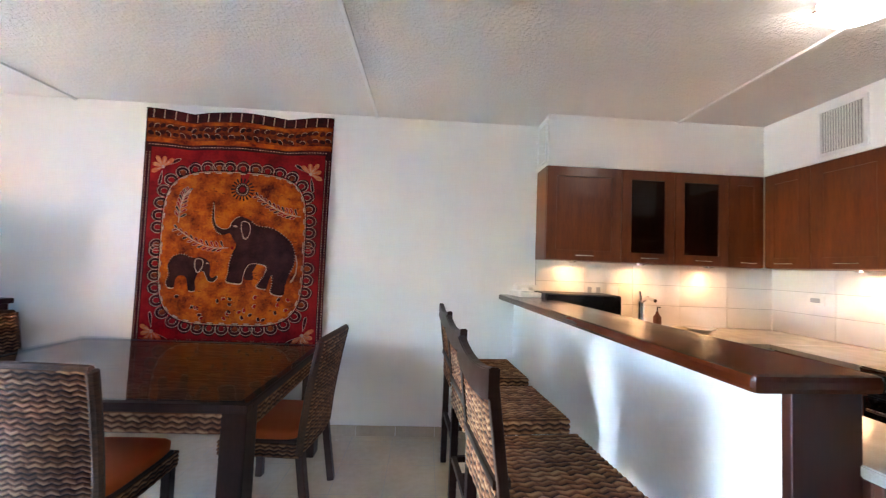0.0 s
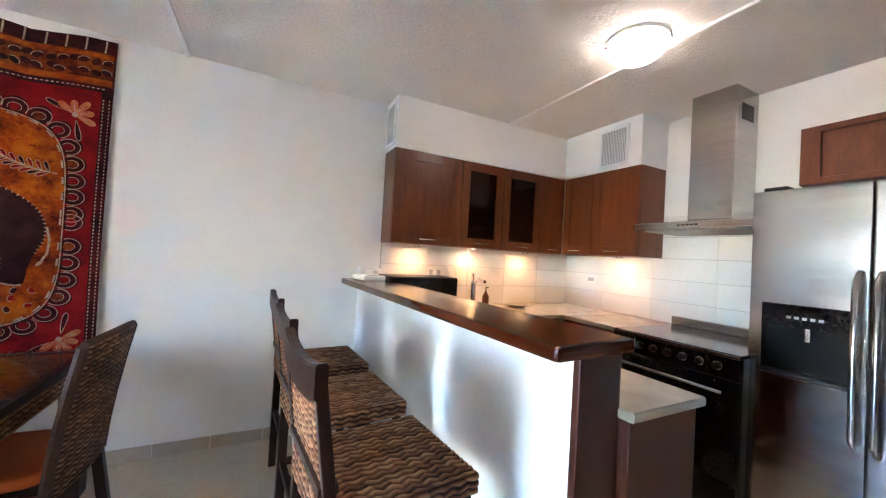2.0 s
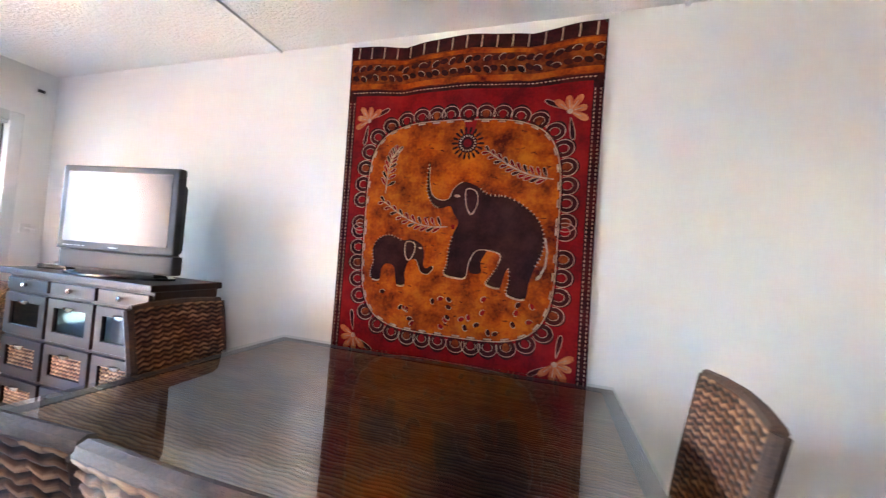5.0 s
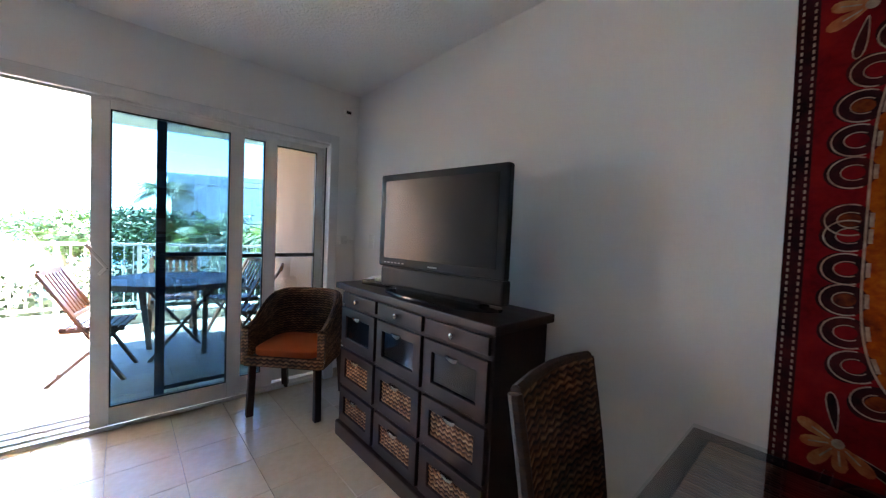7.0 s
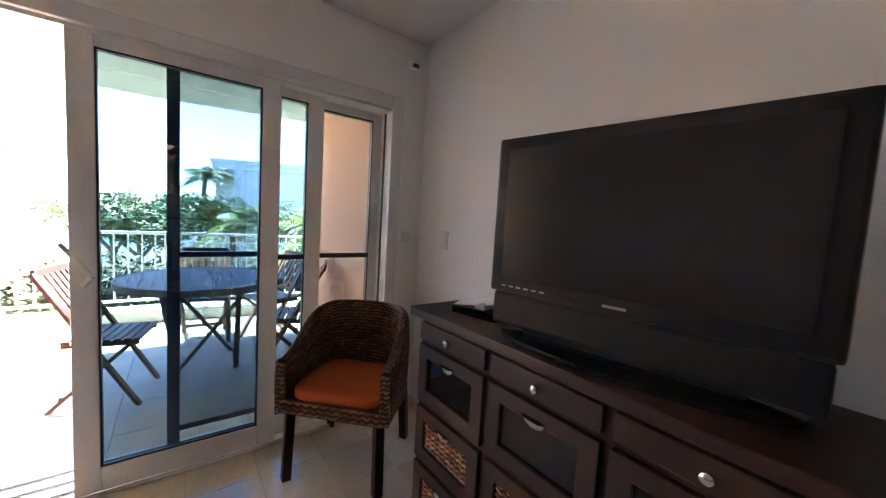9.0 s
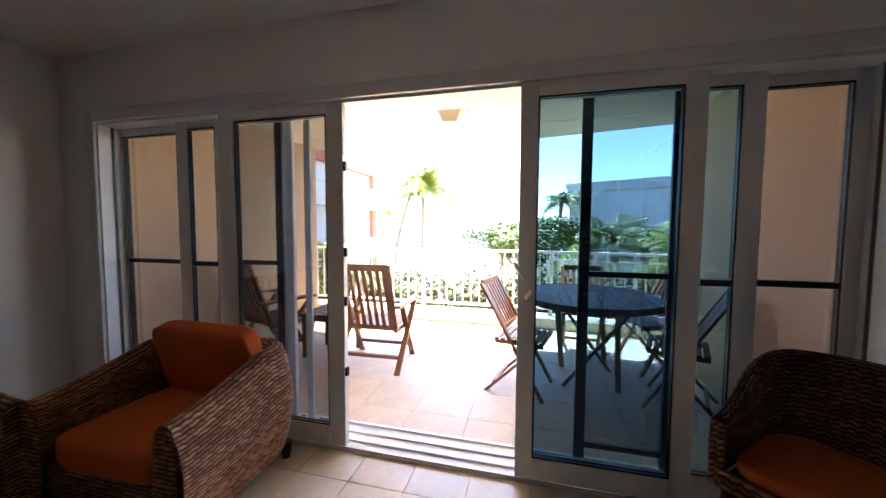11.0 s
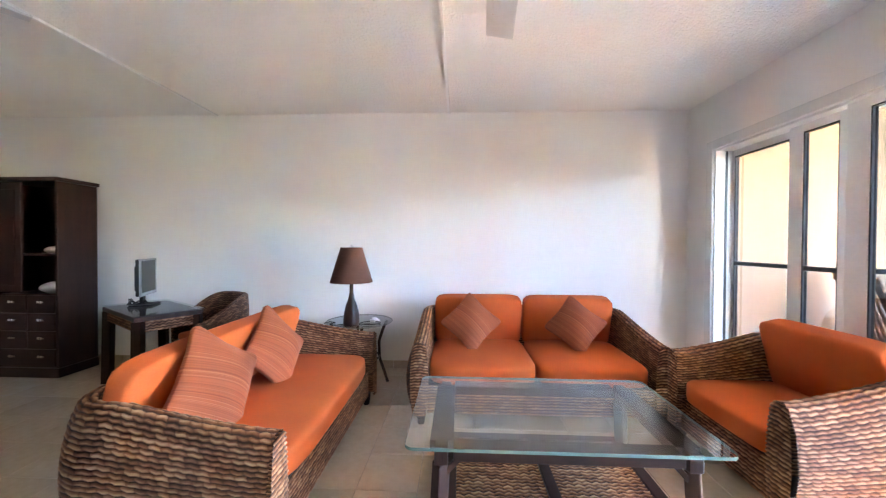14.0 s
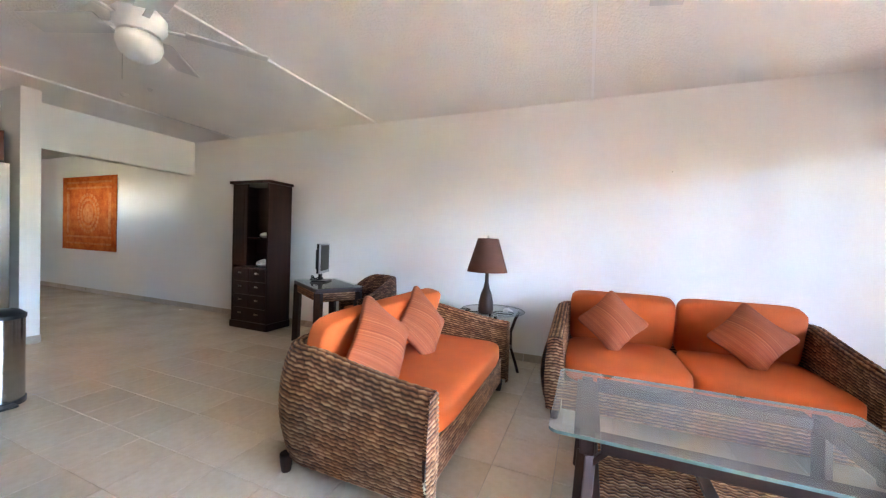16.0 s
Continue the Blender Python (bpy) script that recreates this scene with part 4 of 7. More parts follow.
for z, r in ((1.101, 0.055), (0.741, 0.085)):
    g2 = thing("folded_cloth", pose(1.585, -1.305, z), "crumpled white cloth lying inside the armoire", "cloth", "cloths in the armoire")
    part("fold", cushion((r * 2.4, r * 1.8, r * 1.2), 2.6, 0.5, 7, 0, pose(0, 0, r * 0.55)), white_plastic, g2, "", "all")

# ---- ceiling fans ----
def ceiling_fan(x, y, turn, drop=0.0):
    g = thing("ceiling_fan", pose(x, y, H - drop), "white ceiling fan with frosted glass bowl light", "fan", "ceiling fans")
    part("canopy", lathe(bmesh.new(), [(0.02, -0.055), (0.05, -0.045), (0.07, drop)], 24), fan_white, g, "", "all")
    part("downrod", rod(bmesh.new(), (0, 0, -0.13), (0, 0, -0.05), 0.013), fan_white, g)
    part("motor", lathe(bmesh.new(), [(0.05, -0.27), (0.09, -0.26), (0.115, -0.22), (0.115, -0.17), (0.08, -0.135), (0.02, -0.12)], 28), fan_white, g, "", True)
    part("light_bowl", lathe(bmesh.new(), [(0.01, -0.40), (0.05, -0.392), (0.085, -0.36), (0.10, -0.315), (0.095, -0.275), (0.05, -0.27)], 28), glow_off, g, "frosted white glass bowl", "all")
    part("pull_chain", rod(bmesh.new(), (0.05, 0.05, -0.50), (0.05, 0.05, -0.30), 0.0025, None, 6), chrome, g)
    for i in range(5):
        m = pose(0, 0, -0.20, 0, 0, turn + 72 * i)
        bl = bmesh.new()
        box(bl, (0.19, -0.068, -0.004), (0.60, 0.068, 0.004), 0.003, pose(0, 0, 0, 12))
        b2 = part("blade", bl, fan_white, g)
        b2.matrix_basis = m
        ir = part("blade_arm", bar(bmesh.new(), (0.09, 0, -0.01), (0.22, 0, 0.0), 0.03, 0.008, 0.002), fan_white, g)
        ir.matrix_basis = m


ceiling_fan(0.16, 0.74, 20, 0.045)
ceiling_fan(-2.28, 0.55, 50)


# ---- TV cabinet ----
CX0, CX1, CY0, CY1, CZ = -3.43, -2.15, 2.645, 3.045, 0.962
g = thing("tv_cabinet", pose((CX0 + CX1) / 2, (CY0 + CY1) / 2, 0), "dark wooden sideboard with glass and wicker-fronted drawers", "cabinet")
cw, cd = (CX1 - CX0) / 2, (CY1 - CY0) / 2
part("plinth", boxed((-cw + 0.02, -cd + 0.015, 0), (cw - 0.02, cd, 0.09), 0.008), espresso, g)
part("body", boxed((-cw + 0.035, -cd + 0.045, 0.09), (cw - 0.035, cd, 0.925), 0.004), espresso_v, g)
part("top", boxed((-cw, -cd, 0.925), (cw, cd, CZ), 0.007), espresso, g)
f = -cd + 0.045
dw = (2 * cw - 0.07 - 0.08) / 3
for i in range(3):
    cx = (i - 1) * (dw + 0.025)
    d = part("drawer", boxed((cx - dw / 2, f - 0.018, 0.835), (cx + dw / 2, f, 0.905), 0.004), espresso, g)
    k = part("knob", lathe(bmesh.new(), [(0.007, 0), (0.014, 0.014), (0.012, 0.022), (0.004, 0.026)], 14), chrome, d, "round bright metal knob", True)
    k.matrix_basis = pose(cx, f - 0.018, 0.87, 90)
    for j, (z0, z1) in enumerate(((0.575, 0.815), (0.335, 0.555), (0.105, 0.315))):
        a0, a1, m0, m1 = cx - dw / 2, cx + dw / 2, z0 + 0.055, z1 - 0.05
        fr = surround((a0, z0), (a1, z1), (a0 + 0.055, m0), (a1 - 0.055, m1), f - 0.02, f)
        d = part("drawer_front", fr, espresso, g, "dark drawer front framing %s" % ("a glass pane" if j == 0 else "woven wicker"))
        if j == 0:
            # flat black sheet stands in for the shaded inside of the drawer
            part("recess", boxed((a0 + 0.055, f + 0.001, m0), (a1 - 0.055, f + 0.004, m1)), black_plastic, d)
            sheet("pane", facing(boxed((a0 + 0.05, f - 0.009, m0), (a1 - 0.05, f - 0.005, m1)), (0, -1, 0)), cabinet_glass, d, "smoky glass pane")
        else:
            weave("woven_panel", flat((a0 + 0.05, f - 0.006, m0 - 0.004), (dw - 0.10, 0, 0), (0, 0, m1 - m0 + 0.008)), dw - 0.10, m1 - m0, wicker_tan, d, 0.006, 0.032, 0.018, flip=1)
        cup = bmesh.new()
        lathe(cup, [(0.048, 0.0), (0.047, 0.008), (0.03, 0.018), (0.0, 0.021)], 20)
        bmesh.ops.bisect_plane(cup, geom=cup.verts[:] + cup.edges[:] + cup.faces[:], plane_co=(0, -0.006, 0), plane_no=(0, 1, 0), clear_outer=True)
        h = part("cup_handle", cup, chrome, d, "half-moon bright metal cup handle", True)
        h.matrix_basis = pose(cx, f - 0.02, m1 + 0.018, 90) @ Matrix.Diagonal((0.85, 0.62, 1.0, 1))

# ---- television ----
TV = pose(-2.648, 2.80, CZ, 0, 0, 7.6) @ Matrix.Diagonal((0.965, 1, 1.03, 1))
g = thing("television", TV, "large black flat television standing on the sideboard", "television")
part("stand_foot", lathe(bmesh.new(), [(0.0, 0.001), (0.30, 0.001), (0.30, 0.014), (0.22, 0.022), (0.0, 0.022)], 40), black_gloss, g, "oval glossy black foot", True).scale = (1.25, 0.4, 1)
part("neck", boxed((-0.28, -0.03, 0.018), (0.28, 0.06, 0.10), 0.01), black_plastic, g)
part("speaker_bar", boxed((-0.40, -0.035, 0.03), (0.40, 0.03, 0.135), 0.012), black_plastic, g, "black speaker panel below the screen")
part("housing", boxed((-0.41, -0.045, 0.135), (0.41, 0.0, 0.61), 0.012), black_plastic, g)
part("back_shell", boxed((-0.34, 0.0, 0.14), (0.34, 0.09, 0.54), 0.03), black_plastic, g)
part("screen", boxed((-0.365, -0.0475, 0.18), (0.365, -0.0445, 0.575), 0.001), screen_mat, g, "dark matt screen, switched off")
part("brand_mark", boxed((-0.03, -0.0475, 0.153), (0.03, -0.0452, 0.160)), grey_plastic, g)
for i in range(6):
    part("button", boxed((-0.36 + i * 0.028, -0.0475, 0.155), (-0.345 + i * 0.028, -0.0452, 0.160)), grey_plastic, g)
g = thing("set_top_box", pose(-3.19, 2.83, CZ, 0, 0, 12), "small black box with papers and a remote on top", "electronics")
part("box_body", boxed((-0.10, -0.07, 0), (0.10, 0.07, 0.03), 0.004), black_gloss, g)
part("paper_sheet", boxed((-0.11, -0.03, 0.034), (0.08, 0.07, 0.037), 0, pose(0, 0, 0.01, 6, -8, 10)), white_plastic, g)
part("remote", boxed((0.0, -0.06, 0.031), (0.045, 0.05, 0.048), 0.005), grey_plastic, g)


# ---- dining set ----
g = thing("dining_table", pose(-0.81, 2.44, 0), "dark wooden dining table with glass top and wicker apron", "table")
TW, TD = 0.81, 0.54
sheet("glass_top", facing(boxed((-TW, -TD, 0.722), (TW, TD, 0.731)), (0, 0, 1)), dining_glass, g, "clear glass sheet on the table")
weave("woven_top", flat((-TW + 0.05, -TD + 0.05, 0.716), (2 * TW - 0.1, 0, 0), (0, 2 * TD - 0.1, 0)), 2 * TW - 0.1, 2 * TD - 0.1, wicker_mat("table_weave", (0.17, 0.064, 0.030), (0.34, 0.145, 0.068), (0.52, 0.27, 0.145), 0.4), g, 0.003, 0.11, 0.013, label="finely woven dark brown table surface")
for s in (-1, 1):
    part("top_border", boxed((-TW, s * (TD - 0.025) - 0.025, 0.685), (TW, s * (TD - 0.025) + 0.025, 0.72), 0.004), espresso, g)
    part("top_border", boxed((s * (TW - 0.025) - 0.025, -TD + 0.05, 0.685), (s * (TW - 0.025) + 0.025, TD - 0.05, 0.72), 0.004), espresso, g)
    weave("woven_apron", flat((-TW + 0.1, s * (TD - 0.008), 0.60), (2 * TW - 0.2, 0, 0), (0, 0, 0.085)), 2 * TW - 0.2, 0.085, wicker, g, 0.005, 0.05, 0.021, flip=-s)
    weave("woven_apron", flat((s * (TW - 0.008), -TD + 0.1, 0.60), (0, 2 * TD - 0.2, 0), (0, 0, 0.085)), 2 * TD - 0.2, 0.085, wicker, g, 0.005, 0.05, 0.021, flip=s)
    for s2 in (-1, 1):
        part("leg", boxed((s * (TW - 0.055) - 0.05, s2 * (TD - 0.055) - 0.05, 0), (s * (TW - 0.055) + 0.05, s2 * (TD - 0.055) + 0.05, 0.69), 0.006), espresso_v, g)


def dining_chair(m, label):
    g = thing("dining_chair", m, label, "chair", "wicker chairs round the table")

    def back(side):
        def f(U, V):
            x = (U - 0.5) * (0.43 + 0.02 * V)
            z = 0.36 + V * (0.585 + 0.015 * np.cos((U - 0.5) * 2.4))
            y = -0.20 - 0.085 * V ** 1.4 - 0.02 * np.cos((U - 0.5) * np.pi) - side * 0.014
            return np.stack([x, y, z], -1)
        return f
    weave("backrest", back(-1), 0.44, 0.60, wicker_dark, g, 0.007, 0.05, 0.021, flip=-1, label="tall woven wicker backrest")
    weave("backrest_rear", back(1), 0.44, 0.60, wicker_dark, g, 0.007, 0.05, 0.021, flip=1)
    for s in (-1, 1):
        ed = bmesh.new()
        tube(ed, [(s * (0.215 + 0.01 * v2), -0.20 - 0.085 * v2 ** 1.4, 0.36 + v2 * 0.585) for v2 in (0, 0.25, 0.5, 0.75, 1)], 0.02, 8)
        part("back_post", ed, wicker_edge, g, "", True)
    tr = bmesh.new()
    tube(tr, [(x, -0.285 - 0.02 * math.cos(x * 7), 0.945 + 0.015 * math.cos(x * 6)) for x in (-0.22, -0.11, 0, 0.11, 0.22)], 0.017, 8)
    part("top_rail", tr, wicker_edge, g, "", True)
    part("seat_frame", boxed((-0.205, -0.19, 0.37), (0.205, 0.22, 0.42), 0.01), espresso, g)
    part("seat_cushion", cushion((0.43, 0.42, 0.075), 6, 0.2, 8, 0, pose(0, 0.02, 0.448)), dull_orange, g, "rust orange fabric seat pad", "all")
    weave("front_apron", flat((-0.215, 0.232, 0.335), (0.43, 0, 0), (0, 0, 0.075)), 0.43, 0.075, wicker_dark, g, 0.006, 0.05, 0.021, flip=-1)
    for s in (-1, 1):
        weave("side_apron", flat((s * 0.217, -0.2, 0.335), (0, 0.43, 0), (0, 0, 0.075)), 0.43, 0.075, wicker_dark, g, 0.006, 0.05, 0.021, flip=s)
        for y, y2 in ((0.205, 0.205), (-0.195, -0.25)):
            part("leg", bar(bmesh.new(), (s * 0.19, y, 0.37), (s * 0.195, y2, 0), 0.042, 0.042, 0.005), espresso_v, g)
    return g


wicker_edge = surface("wicker_edge", (0.030, 0.012, 0.007), (0.10, 0.045, 0.024), 0.7, 30, 90, stretch=(1, 1, 3), bumps=0.6, dist=0.004)
ch = dining_chair(pose(-0.08, 2.48, 0, 0, 0, 86) @ Matrix.Scale(0.955, 4), "dark wicker dining chair with rust orange seat at the table")
copy_thing(ch, pose(-1.60, 2.60, 0, 0, 0, -87))
copy_thing(ch, pose(-0.645, 1.975, 0, 0, 0, 0))
copy_thing(ch, pose(-1.09, 1.975, 0, 0, 0, 2))


# ---- kitchen: peninsula and bar ----
BAR = pose(1.265, N, 0, 0, 0, 3.35)


def prism(plan, z0, z1, bevel=0.004):
    """An upright block over a plan."""
    bm = bmesh.new()
    lo, hi = [bm.verts.new((x, y, z0)) for x, y in plan], [bm.verts.new((x, y, z1)) for x, y in plan]
    bm.faces.new(lo), bm.faces.new(hi)
    for i in range(len(plan)):
        j = (i + 1) % len(plan)
        bm.faces.new((lo[i], lo[j], hi[j], hi[i]))
    bmesh.ops.recalc_face_normals(bm, faces=bm.faces)
    if bevel:
        bmesh.ops.bevel(bm, geom=bm.edges[:], offset=bevel, segments=2, affect="EDGES")
    return bm


whole("bar_wall", boxed((0.125, -2.0, 0), (0.288, 0.0, 1.062), 0.002), white_paint, "white painted half wall under the breakfast bar", "wall", kind="structure", m=BAR)
g = thing("bar_counter", BAR, "polished dark red wood breakfast bar top", "counter")
part("top", boxed((0, -2.055, 1.063), (0.325, 0.0, 1.104), 0.013), bar_wood, g)
part("end_panel", boxed((0.123, -2.024, 0.0), (0.304, -2.001, 1.062), 0.003), bar_wood_v, g, "dark wooden end panel of the bar")
g = thing("base_cabinet", pose(1.69, 1.165, 0), "cherry wood kitchen base cabinet behind the bar", "cabinet", "kitchen base cabinets")
part("body", boxed((0.001, 0.02, 0.08), (0.32, N - 1.18, 0.868), 0.003), bar_wood_v, g)
part("end_panel", boxed((0.0, 0.0, 0.0), (0.33, 0.019, 0.868), 0.003), bar_wood_v, g)
whole("worktop", prism([(1.682, 1.15), (2.05, 1.15), (2.05, 2.58), (1.592, 2.58)], 0.87, 0.90), quartz, "pale speckled quartz worktop behind the bar", "worktop")
wt = bmesh.new()
box(wt, (1.593, 2.583, 0.87), (E - 0.002, N - 0.002, 0.90), 0.005)
box(wt, (2.87, 2.085, 0.87), (E - 0.002, 2.58, 0.90), 0.005)
whole("worktop", wt, quartz, "pale speckled quartz worktop along the tiled wall", "worktop")
for x in (2.08, 2.48):
    g = thing("base_cabinet", pose(x, 2.62, 0), "cherry wood kitchen base cabinet under the worktop", "cabinet", "kitchen base cabinets")
    part("body", boxed((0, 0.02, 0.08), (0.39, 0.56, 0.868), 0.003), cherry, g)
    part("door", boxed((0.004, 0, 0.10), (0.386, 0.018, 0.86), 0.004), cherry, g)
    part("handle", boxed((0.12, -0.022, 0.80), (0.27, -0.010, 0.812), 0.003), chrome, g)
g = thing("base_cabinet", pose(2.89, 2.09, 0), "cherry wood kitchen base cabinet beside the range", "cabinet", "kitchen base cabinets")
part("body", boxed((0.02, 0.0, 0.08), (0.62, 0.50, 0.868), 0.003), cherry, g)
part("door", boxed((0, 0.004, 0.10), (0.018, 0.49, 0.86), 0.004), cherry, g)
part("handle", boxed((-0.02, 0.16, 0.80), (-0.008, 0.33, 0.812), 0.003), chrome, g)

# upper cabinets
UZ0, UZ1 = 1.387, 2.077


def upper_cabinet(m, w, d, glazed, label, end=False):
    """A wall unit; local x along its face, y into the wall."""
    g = thing("wall_cabinet", m, label, "cabinet", "kitchen wall cabinets")
    h = UZ1 - UZ0
    part("body", boxed((0.001, 0.02, 0), (w - 0.001, d, h), 0.002), cherry, g)
    s = 0.075
    fr = surround((0.003, 0.003), (w - 0.003, h - 0.003), (s, s), (w - s, h - s), 0, 0.019)
    dr = part("door", fr, cherry, g)
    if glazed:
        part("recess", boxed((s, 0.0195, s), (w - s, 0.0199, h - s)), cherry, dr)
        sheet("pane", facing(boxed((s - 0.004, 0.008, s - 0.004), (w - s + 0.004, 0.012, h - s + 0.004)), (0, -1, 0)), cabinet_glass, dr, "dark smoked glass door pane")
    else:
        part("panel", boxed((s - 0.004, 0.008, s - 0.004), (w - s + 0.004, 0.016, h - s + 0.004), 0.003), cherry, dr)
    hd2 = bmesh.new()
    bar(hd2, (w / 2 - 0.065, -0.018, 0.036), (w / 2 + 0.065, -0.018, 0.036), 0.012, 0.008)
    for sx in (-1, 1):
        rod(hd2, (w / 2 + sx * 0.055, -0.018, 0.036), (w / 2 + sx * 0.055, 0.001, 0.036), 0.004)
    part("handle", hd2, chrome, dr, "slim steel bar handle")


yN = 2.948
dN = N - 0.012 - yN
for x0, x1, gl in ((1.542, 2.105, False), (2.105, 2.51, True), (2.51, 2.925, True), (2.925, 3.2, False)):
    upper_cabinet(pose(x0, yN, UZ0), x1 - x0, dN, gl, "cherry wood wall cabinet with smoked glass door" if gl else "cherry wood wall cabinet with framed panel door")
for y0, y1 in ((2.63, 2.945), (2.205, 2.63)):
    upper_cabinet(pose(3.2, y1, UZ0, 0, 0, -90), y1 - y0, E - 0.012 - 3.2, False, "cherry wood wall cabinet with framed panel door")
upper_cabinet(pose(3.02, 1.27, 1.745, 0, 0, -90) @ Matrix.Diagonal((1, 1, 0.40, 1)), 0.93, 0.49, False, "cherry wood cabinet above the refrigerator")
sf = bmesh.new()
box(sf, (1.545, yN + 0.004, UZ1 + 0.002), (E, N, H))
box(sf, (3.204, 2.209, UZ1 + 0.002), (E, yN + 0.004, H))
whole("trim_soffit", sf, wall_paint, "white boxed-in duct above the wall cabinets", "soffit", kind="structure")


def vent(m, w, h, label):
    g = thing("air_vent", m, label, "vent")
    fr = bmesh.new()
    for p, q in (((-w / 2, 0), (w / 2, 0.022)), ((-w / 2, h - 0.022), (w / 2, h)), ((-w / 2, 0.022), (-w / 2 + 0.022, h - 0.022)), ((w / 2 - 0.022, 0.022), (w / 2, h - 0.022))):
        box(fr, (p[0], -0.012, p[1]), (q[0], 0, q[1]), 0.003)
    part("frame", fr, white_paint, g)
    part("backing", boxed((-w / 2 + 0.022, -0.003, 0.022), (w / 2 - 0.022, -0.001, h - 0.022)), mesh_grey, g)
    n = round((w - 0.05) / 0.014)
    for i in range(n):
        x = -w / 2 + 0.027 + (w - 0.054) * i / (n - 1)
        part("slat", boxed((x - 0.002, -0.010, 0.022), (x + 0.002, -0.004, h - 0.022)), white_plastic, g)


vent(pose(1.545, 3.07, 2.105, 0, 0, -90), 0.19, 0.32, "white air grille on the end of the duct")
vent(pose(3.204, 2.445, 2.105, 0, 0, -90), 0.27, 0.31, "white air grille with fine upright slats")

# wall tiles
tl = thing("wall_tiling", Matrix(), "large white glazed wall tiles above the worktop", "tiling", kind="structure")
part("grout_bed", boxed((1.552, N - 0.004, 0.9), (E, N, 1.387)), wall_grout, tl)
part("grout_bed", boxed((E - 0.004, 1.37, 0.9), (E, N - 0.004, 1.66)), wall_grout, tl)
th = 0.1623
t1 = mesh_of(boxed((0.0015, -0.008, 0.0015), (0.3915, 0, th - 0.0015), 0.002), "tile", tile_white)
t2 = mesh_of(boxed((-0.008, 0.0015, 0.0015), (0, 0.4555, th - 0.0015), 0.002), "tile", tile_white)
for r in range(3):
    for i in range(5):
        o = new("tile", t1)
        o.parent, o.location = tl, (1.555 + i * 0.3925, N - 0.0035, 0.9 + r * th)
for r in range(5):
    for i in range(4):
        if r > 2 and i > 1:
            continue
        o = new("tile", t2)
        o.parent, o.location = tl, (E - 0.0035, 1.372 + i * 0.457, 0.9 + r * th)
wall_plate(pose(2.02, N - 0.012, 1.16), "pair of white wall sockets on the tiles", 2, "socket")
wall_plate(pose(2.20, N - 0.012, 1.16), "white switch plate on the tiles", 2)
wall_plate(pose(E - 0.012, 2.86, 1.17, 0, 0, -90) @ pose(0, 0, 0, 0, 90, 0), "white socket on the tiles", 1, "socket")

# puck lights under the cabinets
for x, y in ((1.80, 3.08), (2.33, 3.08), (2.88, 3.08), (3.40, 2.50)):
    g = thing("puck_light", pose(x, y, UZ0), "small round warm light under the wall cabinet", "lamp", "puck lights")
    part("rim", lathe(bmesh.new(), [(0.034, 0), (0.034, -0.012), (0.028, -0.014), (0.027, -0.008)], 20), chrome, g, "", True)
    part("lens", lathe(bmesh.new(), [(0.0, -0.009), (0.026, -0.009), (0.026, -0.0105), (0.0, -0.0105)], 20), puck_glow, g)
    lp = new("puck_lamp", bpy.data.lights.new("puck_lamp", "SPOT"))
    lp.data.energy, lp.data.color, lp.data.spot_size, lp.data.spot_blend, lp.data.shadow_soft_size = 0.018, (1.0, 0.50, 0.21), radians(150), 1.0, 0.03
    lp.matrix_basis = pose(x, y, UZ0 - 0.03)

# ceiling lamp
g = thing("ceiling_lamp", pose(2.37, 1.69, H), "round white glass ceiling lamp, switched on", "lamp")
part("glass_dome", lathe(bmesh.new(), [(0.0, -0.10), (0.06, -0.096), (0.11, -0.08), (0.138, -0.05), (0.146, -0.018)], 32), dome_glow, g, "glowing white glass dome", "all")
part("rim", lathe(bmesh.new(), [(0.147, -0.018), (0.149, -0.012), (0.147, 0)], 32), white_paint, g, "", True)
for i in range(3):
    a = radians(30 + 120 * i)
    part("clip", boxed((0.148 * math.cos(a) - 0.008, 0.148 * math.sin(a) - 0.008, -0.04), (0.148 * math.cos(a) + 0.012, 0.148 * math.sin(a) + 0.012, -0.018), 0.003), chrome, g)

# hood
g = thing("range_hood", pose(E - 0.01, 1.765, 0), "brushed steel chimney hood over the range", "range hood")
part("chimney", boxed((-0.265, -0.13, 1.63), (0, 0.125, H), 0.003), steel, g)
cn = bmesh.new()
box(cn, (-0.50, -0.34, 1.560), (0, 0.34, 1.605), 0.005)
part("canopy", cn, steel, g)
cp = bmesh.new()
bmesh.ops.create_cone(cp, cap_ends=True, segments=4, radius1=0.40, radius2=0.19, depth=0.03, matrix=pose(-0.19, 0, 1.619, 0, 0, 45))
part("canopy_cap", cp, steel, g)
part("filter", boxed((-0.44, -0.30, 1.553), (-0.05, 0.30, 1.560), 0.002), mesh_grey, g)
for i in range(5):
    part("button", boxed((-0.503, -0.06 + i * 0.025, 1.578), (-0.499, -0.047 + i * 0.025, 1.587)), black_plastic, g)
part("slots", boxed((-0.20, -0.1315, 2.26), (-0.06, -0.129, 2.36)), black_plastic, g)
part("nameplate", boxed((-0.268, -0.03, 1.70), (-0.2645, 0.03, 1.712)), grey_plastic, g)

# range
g = thing("range_cooker", pose(2.83, 1.735, 0), "black and steel freestanding range cooker with ceramic top", "cooker")
part("body", boxed((0.03, -0.345, 0.06), (0.66, 0.345, 0.885), 0.004), black_plastic, g)
part("hob", boxed((0.0, -0.345, 0.886), (0.60, 0.345, 0.905), 0.004), black_gloss, g, "glossy black ceramic hob")
part("upstand", boxed((0.615, -0.345, 0.886), (0.66, 0.345, 0.965), 0.004), steel, g, "low brushed steel upstand")
